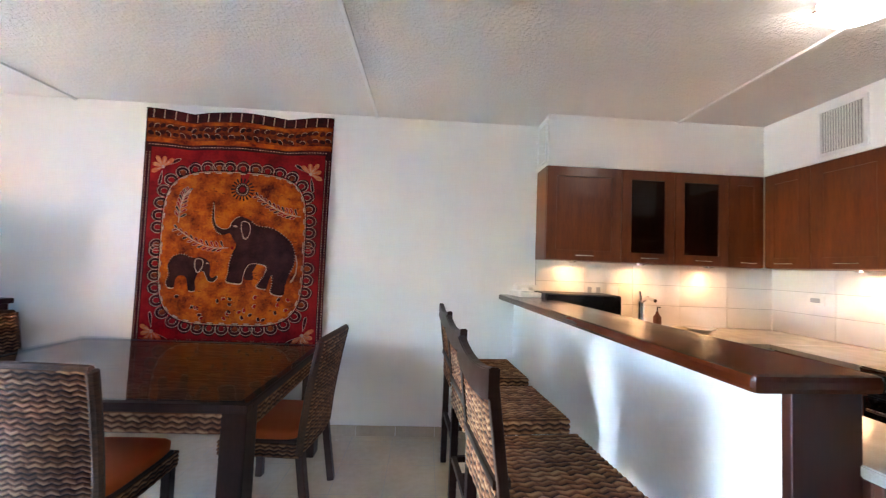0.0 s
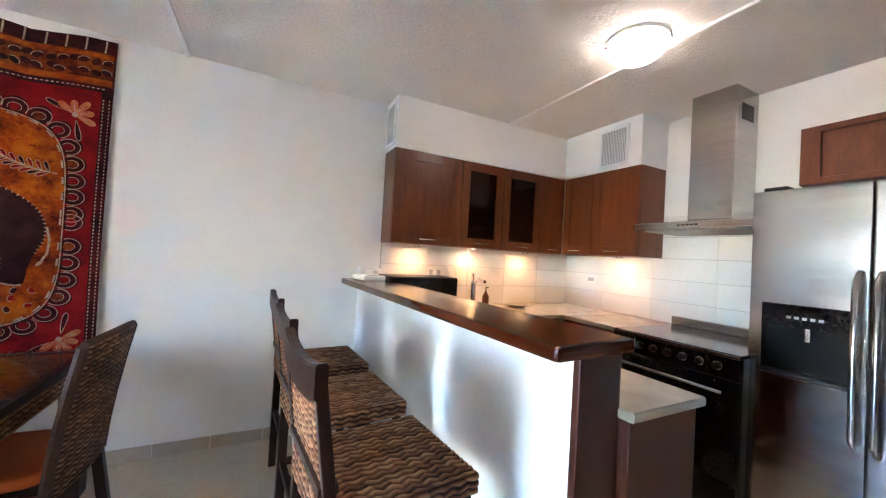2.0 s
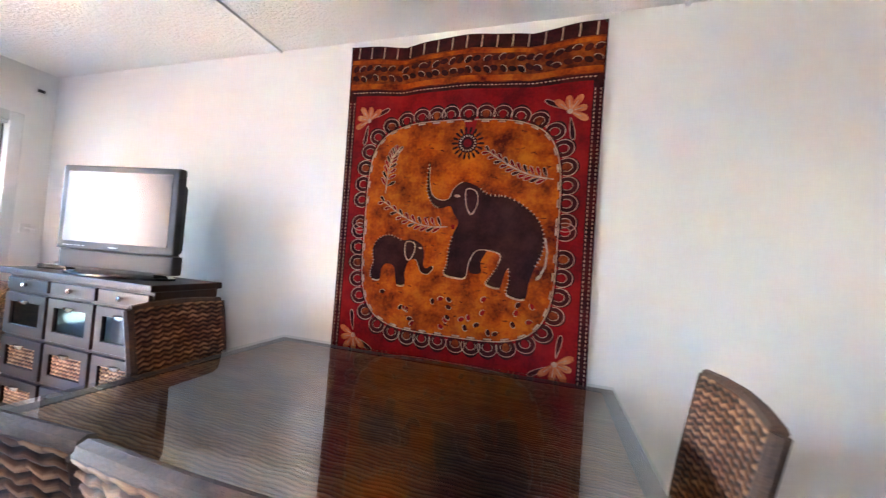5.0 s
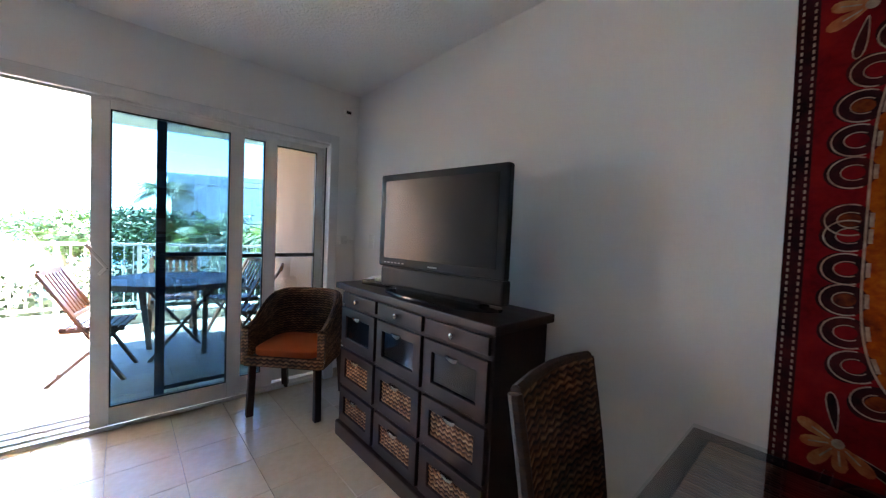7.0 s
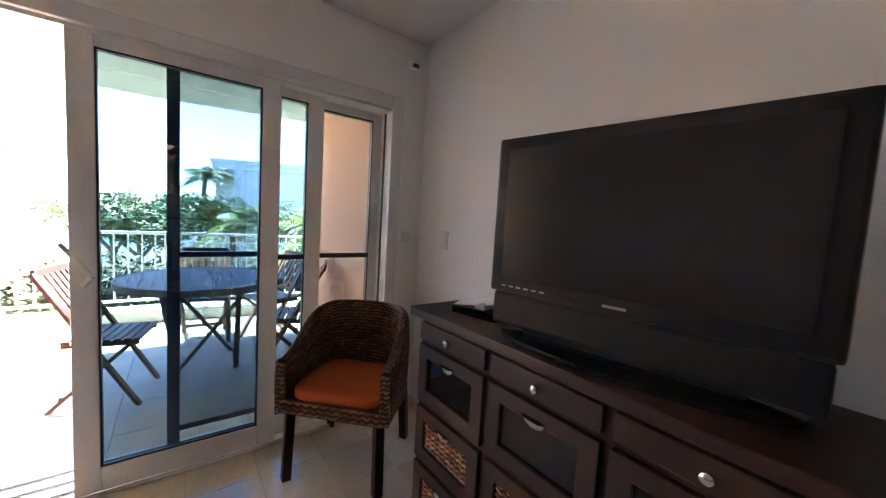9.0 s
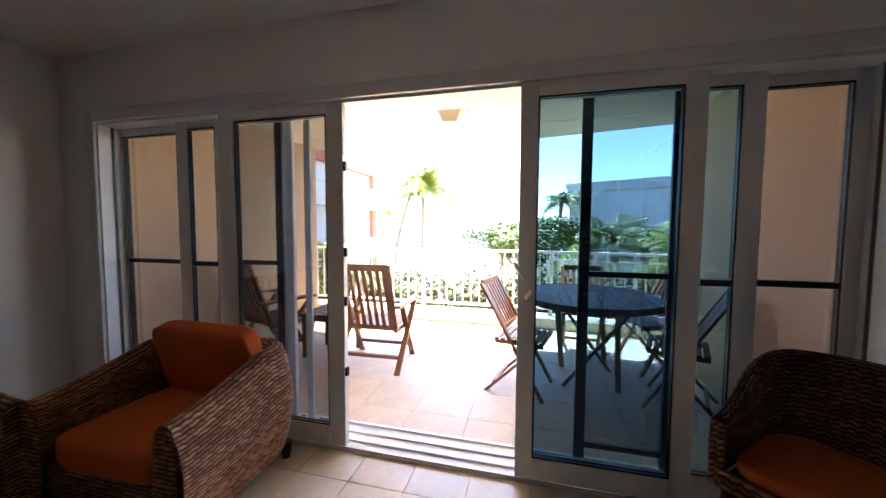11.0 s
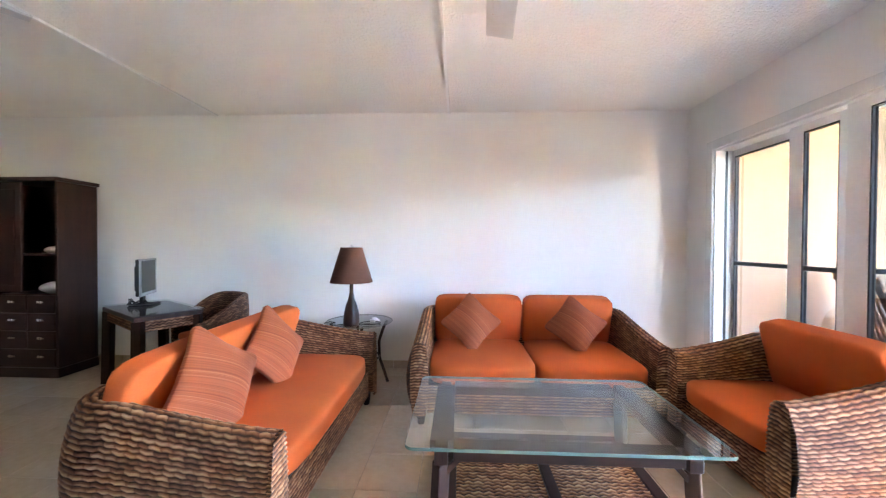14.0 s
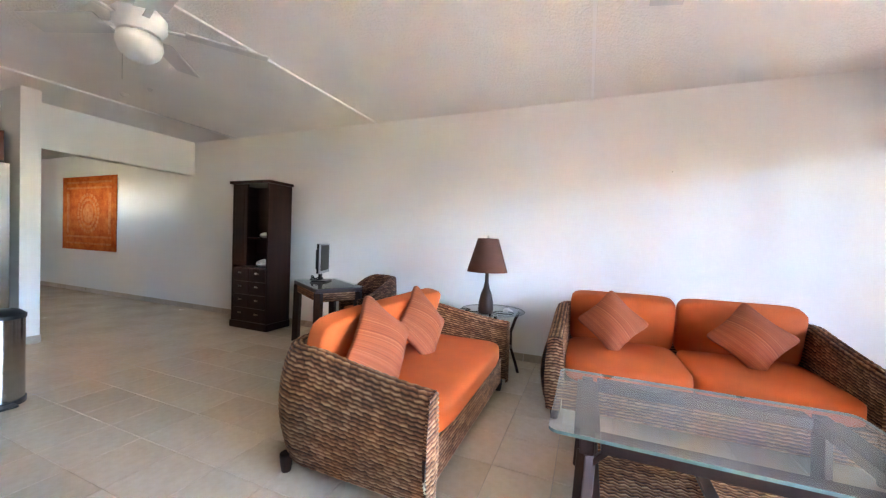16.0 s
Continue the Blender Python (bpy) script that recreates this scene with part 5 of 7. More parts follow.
part("control_panel", boxed((-0.006, -0.345, 0.775), (0.03, 0.345, 0.884), 0.004), black_gloss, g)
part("oven_door", boxed((0.0, -0.34, 0.27), (0.03, 0.34, 0.765), 0.005), black_gloss, g)
part("drawer", boxed((0.004, -0.34, 0.08), (0.03, 0.34, 0.255), 0.005), black_plastic, g)
hb = bmesh.new()
rod(hb, (-0.04, -0.29, 0.715), (-0.04, 0.29, 0.715), 0.009)
for s in (-1, 1):
    rod(hb, (-0.04, s * 0.26, 0.715), (0.002, s * 0.26, 0.715), 0.007)
part("oven_handle", hb, chrome, g, "long steel bar handle", True)
for i in range(7):
    k = part("knob", lathe(bmesh.new(), [(0.019, 0), (0.021, 0.006), (0.017, 0.026), (0.0, 0.027)], 18), black_plastic, g, "black control knob with steel ring", True)
    k.matrix_basis = pose(-0.006, -0.25 + i * 0.083, 0.835, 0, -90)
    rg = part("knob_ring", lathe(bmesh.new(), [(0.0205, 0), (0.0225, 0.001), (0.0225, 0.002), (0.0205, 0.003)], 18), steel, k)
part("trim_strip", boxed((-0.008, -0.345, 0.884), (0.0, 0.345, 0.900), 0.002), steel, g)

# refrigerator
FX, FY0, FY1, FZ = 2.92, 0.335, 1.40, 1.715
g = thing("refrigerator", pose(FX, FY0, 0), "stainless steel side-by-side refrigerator with ice dispenser", "refrigerator")
fw, gap = FY1 - FY0, 1.005 - FY0
part("cabinet", boxed((0.07, 0.004, 0.05), (0.58, fw - 0.004, FZ - 0.02), 0.006), mesh_grey, g)
part("plinth", boxed((0.08, 0.02, 0.0), (0.55, fw - 0.02, 0.05)), black_plastic, g)
dy0, dy1, dz0, dz1 = gap + 0.035, fw - 0.05, 0.845, 1.175
d1 = surround((gap + 0.003, 0.06), (fw, FZ), (dy0, dz0), (dy1, dz1), -0.066, 0)
bmesh.ops.transform(d1, matrix=pose(0, 0, 0, 0, 0, 90), verts=d1.verts[:])
fd = part("freezer_door", d1, steel, g, "brushed steel freezer door")
dp = part("dispenser", boxed((0.05, dy0, dz0), (0.062, dy1, dz1)), recess_black, fd, "black ice and water dispenser recess")
part("dispenser_panel", boxed((-0.004, dy0 + 0.003, dz1 - 0.10), (0.05, dy1 - 0.003, dz1 - 0.003), 0.004), black_gloss, fd)
part("drip_tray", boxed((-0.006, dy0 + 0.003, dz0 + 0.002), (0.05, dy1 - 0.003, dz0 + 0.018), 0.004), black_plastic, fd)
for i in range(5):
    part("button", boxed((-0.0065, dy0 + 0.095 + i * 0.027, dz1 - 0.062), (-0.003, dy0 + 0.110 + i * 0.027, dz1 - 0.050)), grey_plastic, fd)
part("nozzle", rod(bmesh.new(), (0.03, (dy0 + dy1) / 2, dz1 - 0.16), (0.03, (dy0 + dy1) / 2, dz1 - 0.10), 0.012), chrome, fd)
rd = part("fridge_door", boxed((0, 0, 0.06), (0.066, gap - 0.003, FZ), 0.006), steel, g, "brushed steel refrigerator door")
for y in (gap + 0.03, gap - 0.03):
    hb = bmesh.new()
    tube(hb, [(0.0, y, 0.62), (-0.045, y, 0.66), (-0.055, y, 0.95), (-0.045, y, 1.30), (0.0, y, 1.34)], 0.013, 10)
    part("handle", hb, steel, fd if y > gap else rd, "long curved steel handle", True)
part("hinge_cover", boxed((0.02, fw - 0.12, FZ), (0.10, fw - 0.03, FZ + 0.022), 0.006), black_plastic, g)
part("hinge_cover", boxed((0.02, 0.03, FZ), (0.10, 0.12, FZ + 0.022), 0.006), black_plastic, g)

# small kitchen things
g = thing("microwave", pose(1.82, 2.93, 0.9), "black microwave oven on the worktop", "microwave")
part("case", boxed((-0.28, -0.02, 0.008), (0.27, 0.25, 0.245), 0.008), black_plastic, g)
part("door", boxed((-0.27, -0.035, 0.015), (0.13, -0.02, 0.238), 0.004), black_gloss, g)
part("control_panel", boxed((0.135, -0.033, 0.015), (0.265, -0.02, 0.238), 0.004), black_gloss, g)
g = thing("telephone", pose(1.44, 3.08, 1.104, 0, 0, 12), "cream desk telephone with handset on the bar", "telephone")
part("base", boxed((-0.09, -0.10, 0), (0.09, 0.09, 0.035), 0.012), white_plastic, g)
hs = bmesh.new()
box(hs, (-0.085, -0.035, 0.045), (-0.045, 0.035, 0.075), 0.01)
box(hs, (0.045, -0.035, 0.045), (0.085, 0.035, 0.075), 0.01)
box(hs, (-0.085, -0.022, 0.065), (0.085, 0.022, 0.088), 0.009)
part("handset", hs, white_plastic, g)
part("keypad", boxed((-0.05, -0.09, 0.036), (0.05, -0.045, 0.04), 0.002), grey_plastic, g)
cord = [(0.10 + 0.006 * math.cos(i * 1.9), -0.05 + i * 0.003, 0.012 + 0.006 * math.sin(i * 1.9)) for i in range(40)]
part("cord", tube(bmesh.new(), cord, 0.003, 5), white_plastic, g)
g = thing("kitchen_faucet", pose(2.33, 3.06, 0.9), "brushed steel kitchen tap behind the sink", "faucet")
part("body", lathe(bmesh.new(), [(0.028, 0), (0.024, 0.03), (0.022, 0.20), (0.018, 0.215)], 16), chrome, g, "", True)
part("spout", tube(bmesh.new(), [(0, 0, 0.19), (0, -0.08, 0.235), (0, -0.17, 0.22)], 0.013), chrome, g, "", True)
part("lever", bar(bmesh.new(), (0, 0, 0.215), (0.0, 0.02, 0.275), 0.016, 0.01), chrome, g)
g = thing("soap_bottle", pose(2.44, 3.03, 0.9), "small amber soap bottle with pump", "bottle")
part("bottle", lathe(bmesh.new(), [(0.026, 0), (0.028, 0.01), (0.028, 0.09), (0.012, 0.115), (0.011, 0.13)], 16), shade_mat, g, "", True)
part("pump", tube(bmesh.new(), [(0, 0, 0.13), (0, 0, 0.165), (0, -0.035, 0.165)], 0.005), black_plastic, g)
g = thing("dish", pose(2.75, 3.0, 0.9), "shallow steel dish on the worktop", "dish")
part("bowl", lathe(bmesh.new(), [(0.05, 0), (0.10, 0.02), (0.105, 0.024), (0.09, 0.018), (0.0, 0.006)], 24), chrome, g, "", True)
g = thing("trash_can", pose(1.40, 0.86, 0), "tall oval steel pedal bin with black lid", "trash can")
part("body", lathe(bmesh.new(), [(0.125, 0.03), (0.125, 0.55)], 28), steel, g, "", True)
part("base_ring", lathe(bmesh.new(), [(0.132, 0), (0.132, 0.032)], 28), black_plastic, g, "", True)
part("lid", lathe(bmesh.new(), [(0.131, 0.551), (0.131, 0.575), (0.10, 0.60), (0.0, 0.606)], 28), black_plastic, g, "", True)
part("pedal", boxed((-0.20, -0.04, 0.012), (-0.12, 0.04, 0.026), 0.005), black_plastic, g)


# ---- bar stools ----
def bar_stool(m):
    """A counter stool; local x points to the bar."""
    g = thing("bar_stool", m, "dark wood bar stool with woven wicker seat and back", "stool", "bar stools along the counter")
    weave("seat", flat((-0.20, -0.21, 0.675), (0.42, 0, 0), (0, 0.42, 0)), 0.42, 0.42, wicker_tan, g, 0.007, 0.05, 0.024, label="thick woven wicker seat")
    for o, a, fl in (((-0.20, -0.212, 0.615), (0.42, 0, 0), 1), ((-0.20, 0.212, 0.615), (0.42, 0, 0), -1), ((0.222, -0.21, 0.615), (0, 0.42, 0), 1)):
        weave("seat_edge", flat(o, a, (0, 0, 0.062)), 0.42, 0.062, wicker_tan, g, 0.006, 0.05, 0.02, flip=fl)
    part("seat_frame", boxed((-0.19, -0.20, 0.61), (0.21, 0.20, 0.665), 0.004), espresso, g)
    for s in (-1, 1):
        lg = bmesh.new()
        bar(lg, (-0.20, s * 0.19, 0.64), (-0.20, s * 0.195, 0.0), 0.038, 0.038, 0.004)
        part("rear_leg", lg, espresso_v, g)
        ps = bmesh.new()
        bar(ps, (-0.20, s * 0.19, 0.63), (-0.252, s * 0.187, 1.02), 0.034, 0.030, 0.005)
        part("back_post", ps, espresso_v, g)
        part("front_leg", bar(bmesh.new(), (0.19, s * 0.185, 0.62), (0.20, s * 0.19, 0.0), 0.038, 0.038, 0.004), espresso_v, g)
        part("side_stretcher", bar(bmesh.new(), (-0.20, s * 0.19, 0.22), (0.195, s * 0.187, 0.22), 0.025, 0.03, 0.003), espresso, g)
    part("footrest", bar(bmesh.new(), (0.196, -0.19, 0.26), (0.196, 0.19, 0.26), 0.03, 0.035, 0.003), espresso, g)
    part("rear_stretcher", bar(bmesh.new(), (-0.2, -0.19, 0.32), (-0.2, 0.19, 0.32), 0.025, 0.03, 0.003), espresso, g)
    tr = bmesh.new()
    rows = []
    for k in range(9):
        y = -0.206 + 0.412 * k / 8
        z = 1.008 - 0.032 * (1 - (y / 0.206) ** 2)
        rows.append([tr.verts.new((-0.252 + dx, y, z + dz)) for dx, dz in ((-0.015, -0.0425), (0.015, -0.0425), (0.015, 0.0425), (-0.015, 0.0425))])
    for p, q in zip(rows, rows[1:]):
        for k in range(4):
            tr.faces.new((p[k], p[(k + 1) % 4], q[(k + 1) % 4], q[k]))
    tr.faces.new(rows[0]), tr.faces.new(rows[-1])
    bmesh.ops.recalc_face_normals(tr, faces=tr.faces)
    bmesh.ops.bevel(tr, geom=[e for e in tr.edges if abs(e.verts[0].co.y - e.verts[1].co.y) > 0.02], offset=0.004, segments=2, affect="EDGES")
    part("top_rail", tr, espresso, g)
    lr = bmesh.new()
    bar(lr, (-0.212, -0.18, 0.735), (-0.212, 0.18, 0.735), 0.05, 0.025, 0.003)
    part("lower_rail", lr, espresso, g)
    for s in (-1, 1):
        def f(U, V, s=s):
            y = (U - 0.5) * 0.335
            z = 0.745 + V * (0.20 - 0.028 * np.cos(y * 8))
            x = -0.20 - (z - 0.63) * 0.132 - s * 0.009
            return np.stack([x, y, z], -1)
        weave("back_panel", f, 0.335, 0.21, wicker_tan, g, 0.006, 0.05, 0.021, flip=-s, label="woven tan wicker back panel")

    def f2(U, V):
        return np.stack([-0.225 + 0 * U, (U - 0.5) * 0.34, 0.60 + V * 0.115], -1)
    weave("rear_apron", f2, 0.34, 0.115, wicker_tan, g, 0.006, 0.05, 0.021, flip=-1)
    return g


st = bar_stool(pose(1.10, 1.58, 0, 0, 0, 6))
copy_thing(st, pose(1.085, 2.13, 0, 0, 0, 5))
copy_thing(st, pose(1.07, 2.68, 0, 0, 0, 4))


# ---- batik wall hanging ----
from mathutils.geometry import tessellate_polygon


def batik_mat(name, c1, c2, c3, scale=9):
    m, nt, b = nodes_of(name)
    v = mapped(nt)
    n1, n2 = noise_node(nt, v, scale, 5, 0.6), noise_node(nt, v, 70, 3)
    f = math_node(nt, "ADD", math_node(nt, "MULTIPLY", n1, 0.8), math_node(nt, "MULTIPLY", n2, 0.2))
    nt.links.new(ramp_node(nt, f, [(0.36, c1), (0.5, c2), (0.66, c3)]), b.inputs["Base Color"])
    b.inputs["Roughness"].default_value = 0.95
    b.inputs["Specular IOR Level"].default_value = 0.08
    bump(nt, b, noise_node(nt, v, 400, 2), 0.25, 0.0008)
    return m


bk_red = batik_mat("batik_red", (0.10, 0.003, 0.005), (0.20, 0.006, 0.008), (0.27, 0.012, 0.011), 6)
bk_maroon = batik_mat("batik_maroon", (0.016, 0.005, 0.006), (0.040, 0.008, 0.009), (0.085, 0.012, 0.011), 8)
bk_orange = batik_mat("batik_orange", (0.085, 0.007, 0.004), (0.32, 0.046, 0.005), (0.52, 0.125, 0.008), 7)
bk_band = batik_mat("batik_band", (0.05, 0.007, 0.005), (0.16, 0.024, 0.007), (0.28, 0.058, 0.010), 18)
bk_pale = batik_mat("batik_pale", (0.26, 0.14, 0.10), (0.38, 0.23, 0.17), (0.52, 0.36, 0.28), 30)
bk_peach = batik_mat("batik_flower", (0.34, 0.07, 0.025), (0.46, 0.13, 0.05), (0.54, 0.22, 0.10), 25)
bk_dark = batik_mat("batik_dark", (0.020, 0.006, 0.006), (0.034, 0.010, 0.010), (0.052, 0.016, 0.014), 9)

TX0, TX1, TZ0, TZ1 = -1.485, -0.075, 0.50, 2.42
hang = thing("wall_hanging", pose((TX0 + TX1) / 2, N - 0.004, TZ0), "red and orange batik wall hanging with two elephants", "tapestry")
HW, HH = (TX1 - TX0) / 2, TZ1 - TZ0


def ripple(x, z):
    """How far the cloth stands off the wall."""
    return -(0.010 + 0.003 * math.sin(x * 9 + z * 1.3) + 0.003 * math.sin(x * 23 + 1) * max(0, z / HH))


def hung(x, z):
    """The cloth sags between its three nails and leans in a little towards the floor."""
    sag = 0.034 * max(0, z / HH) ** 5 * (1 - abs(math.cos(x / HW * math.pi)))
    side = 1 - 0.010 * math.sin(z / HH * 3)
    taper = 1 - 0.03 * (1 - z / HH) if x < 0 else 1
    return x * side * taper, z - sag


def applied(name, polys, mat, lift, label=""):
    """Flat coloured shapes that follow the cloth, lift metres above it."""
    bm = bmesh.new()
    for poly in polys:
        vs = []
        for x, z in poly:
            hx, hz = hung(x, z)
            vs.append(bm.verts.new((hx, ripple(x, z) - lift, hz)))
        if len(vs) > 2:
            bm.faces.new(vs)
    bmesh.ops.triangulate(bm, faces=[f for f in bm.faces if len(f.verts) > 4])
    return part(name, bm, mat, hang, label)


def ell(cx, cz, rx, rz, n=20, turn=0.0):
    c, s = math.cos(turn), math.sin(turn)
    return [(cx + rx * math.cos(a) * c - rz * math.sin(a) * s, cz + rx * math.cos(a) * s + rz * math.sin(a) * c) for a in (2 * math.pi * i / n for i in range(n))]


def strip(pts, w0, w1=None):
    """A ribbon along a line, as short quads."""
    out = []
    w1 = w0 if w1 is None else w1
    for i in range(len(pts) - 1):
        (x0, z0), (x1, z1) = pts[i], pts[i + 1]
        d = math.hypot(x1 - x0, z1 - z0) or 1
        nx, nz = -(z1 - z0) / d, (x1 - x0) / d
        k0, k1 = w0 + (w1 - w0) * i / (len(pts) - 1), w0 + (w1 - w0) * (i + 1) / (len(pts) - 1)
        out.append([(x0 + nx * k0, z0 + nz * k0), (x0 - nx * k0, z0 - nz * k0), (x1 - nx * k1, z1 - nz * k1), (x1 + nx * k1, z1 + nz * k1)])
    return out


def rect_grid(x0, z0, x1, z1, nx=14, nz=10):
    out = []
    for i in range(nx):
        for j in range(nz):
            a, b2 = x0 + (x1 - x0) * i / nx, x0 + (x1 - x0) * (i + 1) / nx
            c, d = z0 + (z1 - z0) * j / nz, z0 + (z1 - z0) * (j + 1) / nz
            out.append([(a, c), (b2, c), (b2, d), (a, d)])
    return out


def ring_of(pts, w):
    """A closed line of that half width."""
    return strip(pts + [pts[0]], w)


def smooth_loop(knots, n=4):
    """A closed curve through the knots."""
    out, m = [], len(knots)
    for k in range(m):
        p0, p1, p2, p3 = (Vector(knots[(k + d) % m]) for d in (-1, 0, 1, 2))
        for i in range(n):
            u = i / n
            q = 0.5 * (2 * p1 + (p2 - p0) * u + (2 * p0 - 5 * p1 + 4 * p2 - p3) * u * u + (3 * p1 - p0 - 3 * p2 + p3) * u ** 3)
            out.append((q.x, q.y))
    return out


def tear(cx, cz, l, w, turn, n=14):
    """A leaf or petal that starts at a point, with a rounded end."""
    c, s = math.cos(turn), math.sin(turn)
    pts = []
    for i in range(n):
        a = 2 * math.pi * i / n
        u = 0.5 - 0.5 * math.cos(a)
        v = w * math.sin(a) * (0.25 + 0.75 * u)
        pts.append((cx + l * u * c - v * s, cz + l * u * s + v * c))
    return pts


def dashes(pts, w=0.0045, l=0.012, gap=0.016):
    """Short pale dashes set across a line."""
    out = []
    for (x0, z0), (x1, z1) in zip(pts, pts[1:]):
        d = math.hypot(x1 - x0, z1 - z0) or 1
        for k in range(max(1, int(d / gap))):
            u = (k + 0.5) / max(1, int(d / gap))
            cx, cz, nx, nz = x0 + (x1 - x0) * u, z0 + (z1 - z0) * u, -(z1 - z0) / d, (x1 - x0) / d
            out += strip([(cx - nx * l / 2, cz - nz * l / 2), (cx + nx * l / 2, cz + nz * l / 2)], w / 2)
    return out


def stuff(ob):
    return tagged(ob, kind="stuff")


applied("cloth", rect_grid(-HW, 0, HW, HH, 44, 26), bk_maroon, 0.0, "dark maroon cotton ground")
applied("red_ground", rect_grid(-HW + 0.05, 0.06, HW - 0.05, HH - 0.30, 40, 22), bk_red, 0.001, "deep red field")
applied("top_band", rect_grid(-HW + 0.008, HH - 0.265, HW - 0.008, HH - 0.075, 44, 4), bk_band, 0.001, "patterned orange and maroon band")
for z, w in ((HH - 0.095, 0.012), (HH - 0.243, 0.016)):
    applied("band_edge", strip([(-HW + 0.01 + (2 * HW - 0.02) * i / 44, z) for i in range(45)], w), bk_orange, 0.002)

# the orange field and the scallops round it
FX, FZ0 = 0.0, 0.875


def field_edge(t, grow=0.0):
    c, s = math.cos(t), math.sin(t)
    n = 0.47
    return (FX + (0.535 + grow) * math.copysign(abs(c) ** n, c), FZ0 + (0.575 + grow) * math.copysign(abs(s) ** n, s))


rings = [[(FX + (field_edge(2 * math.pi * i / 96)[0] - FX) * k, FZ0 + (field_edge(2 * math.pi * i / 96)[1] - FZ0) * k) for i in range(96)] for k in (0.02, 0.2, 0.4, 0.6, 0.8, 1.0)]
fld = []
for a, b2 in zip(rings, rings[1:]):
    for i in range(96):
        j = (i + 1) % 96
        fld.append([a[i], a[j], b2[j], b2[i]])
applied("orange_field", fld, bk_orange, 0.002, "mottled orange central field")
random.seed(11)
fine = [field_edge(2 * math.pi * i / 1440, 0.004) for i in range(1441)]
run = [0.0]
for p, q in zip(fine, fine[1:]):
    run.append(run[-1] + math.hypot(q[0] - p[0], q[1] - p[1]))
at = 1
for i in range(44):
    while run[at] < run[-1] * (i + 0.5) / 44:
        at += 1
    (x, z), (xa, za) = fine[at], fine[at - 1]
    ang = math.atan2(z - za, x - xa) - math.pi / 2
    c, s2 = math.cos(ang), math.sin(ang)
    applied("scallop", [ell(x + 0.036 * c, z + 0.036 * s2, 0.054, 0.047, 18, ang)], bk_maroon, 0.003)
    rim = [(x + 0.03 * c + 0.050 * math.cos(ang + a), z + 0.03 * s2 + 0.044 * math.sin(ang + a)) for a in (-2.0 + 0.25 * k for k in range(17))]
    applied("scallop_rim", strip(rim, 0.0020), bk_pale, 0.0045)
    applied("scallop_core", [ell(x + 0.03 * c, z + 0.03 * s2, 0.024, 0.019, 12, ang)], bk_band if i % 3 == 0 else bk_red, 0.0042)
    inner = [(x + 0.028 * c + 0.027 * math.cos(ang + a), z + 0.028 * s2 + 0.022 * math.sin(ang + a)) for a in (-2.2 + 0.4 * k for k in range(12))]
    applied("scallop_curl", strip(inner, 0.0014), bk_pale, 0.0052)
    applied("scallop_dash", strip([(x - 0.02 * s2 - 0.012 * c, z + 0.02 * c - 0.012 * s2), (x + 0.02 * s2 - 0.012 * c, z - 0.02 * c - 0.012 * s2)], 0.0045), bk_pale, 0.0055)
applied("field_line", strip([field_edge(2 * math.pi * i / 120, 0.002) for i in range(121)], 0.0028), bk_pale, 0.004)

# corner flowers with curled leaves
for sx in (-1, 1):
    for sz, z in ((-1, 0.235), (1, 1.47)):
        cx = sx * 0.555
        for k in range(5):
            a = math.atan2(sz * 0.8, sx * 0.55) + (k - 2) * 0.72
            applied("petal", [tear(cx, z, 0.098 if k % 2 == 0 else 0.082, 0.024, a)], bk_peach, 0.0065, "pale orange petal")
            applied("petal_line", strip([(cx + 0.02 * math.cos(a), z + 0.02 * math.sin(a)), (cx + 0.062 * math.cos(a), z + 0.062 * math.sin(a))], 0.0022), bk_pale, 0.0075)
        applied("flower_centre", [ell(cx, z, 0.014, 0.014, 10)], bk_pale, 0.0080)
        for dx, dz, turn in ((-0.095 * sx, 0.055 * sz, 0.35), (0.02 * sx, -0.12 * sz, 1.2)):
            a = math.atan2(dz, dx)
            leaf = tear(cx + 0.25 * dx, z + 0.25 * dz, 0.115, 0.017, a)
            applied("curled_leaf", [leaf], bk_maroon, 0.0058)
            applied("leaf_line", ring_of(leaf, 0.0016), bk_pale, 0.0063)

# band leaves and stitches
for i in range(30):
    x = -HW + 0.04 + (2 * HW - 0.08) * i / 29
    for z, turn in ((HH - 0.137, 0.5), (HH - 0.193, -0.5)):
        p = (x + random.uniform(-0.008, 0.008), z + random.uniform(-0.008, 0.008))
        leaf = ell(p[0], p[1], 0.024, 0.016, 10, turn + random.uniform(-0.4, 0.4))
        applied("band_leaf", [leaf], bk_maroon, 0.003)
        if i % 2:
            applied("band_leaf_line", strip(leaf[:6], 0.0018), bk_pale, 0.004)
for i in range(17):
    x = -HW + 0.05 + (2 * HW - 0.1) * i / 16
    applied("hanging_loop", strip([(x, HH - 0.075), (x + 0.003, HH - 0.04), (x + 0.004, HH - 0.006)], 0.0042), bk_pale, 0.003)
stitch = []
for s2 in (-1, 1):
    for i in range(78):
        z = 0.04 + i * (HH - 0.37) / 78
        for off in (0.014, 0.040):
            stitch += strip([(s2 * (HW - off), z), (s2 * (HW - off), z + 0.011)], 0.0028)
for i in range(64):
    x = -HW + 0.03 + (2 * HW - 0.06) * i / 64
    stitch += strip([(x, HH - 0.281), (x + 0.012, HH - 0.281)], 0.0030)
stuff(applied("stitches", stitch, bk_pale, 0.003, "rows of pale dotted stitching"))

# elephants
LIFT = 0.0185


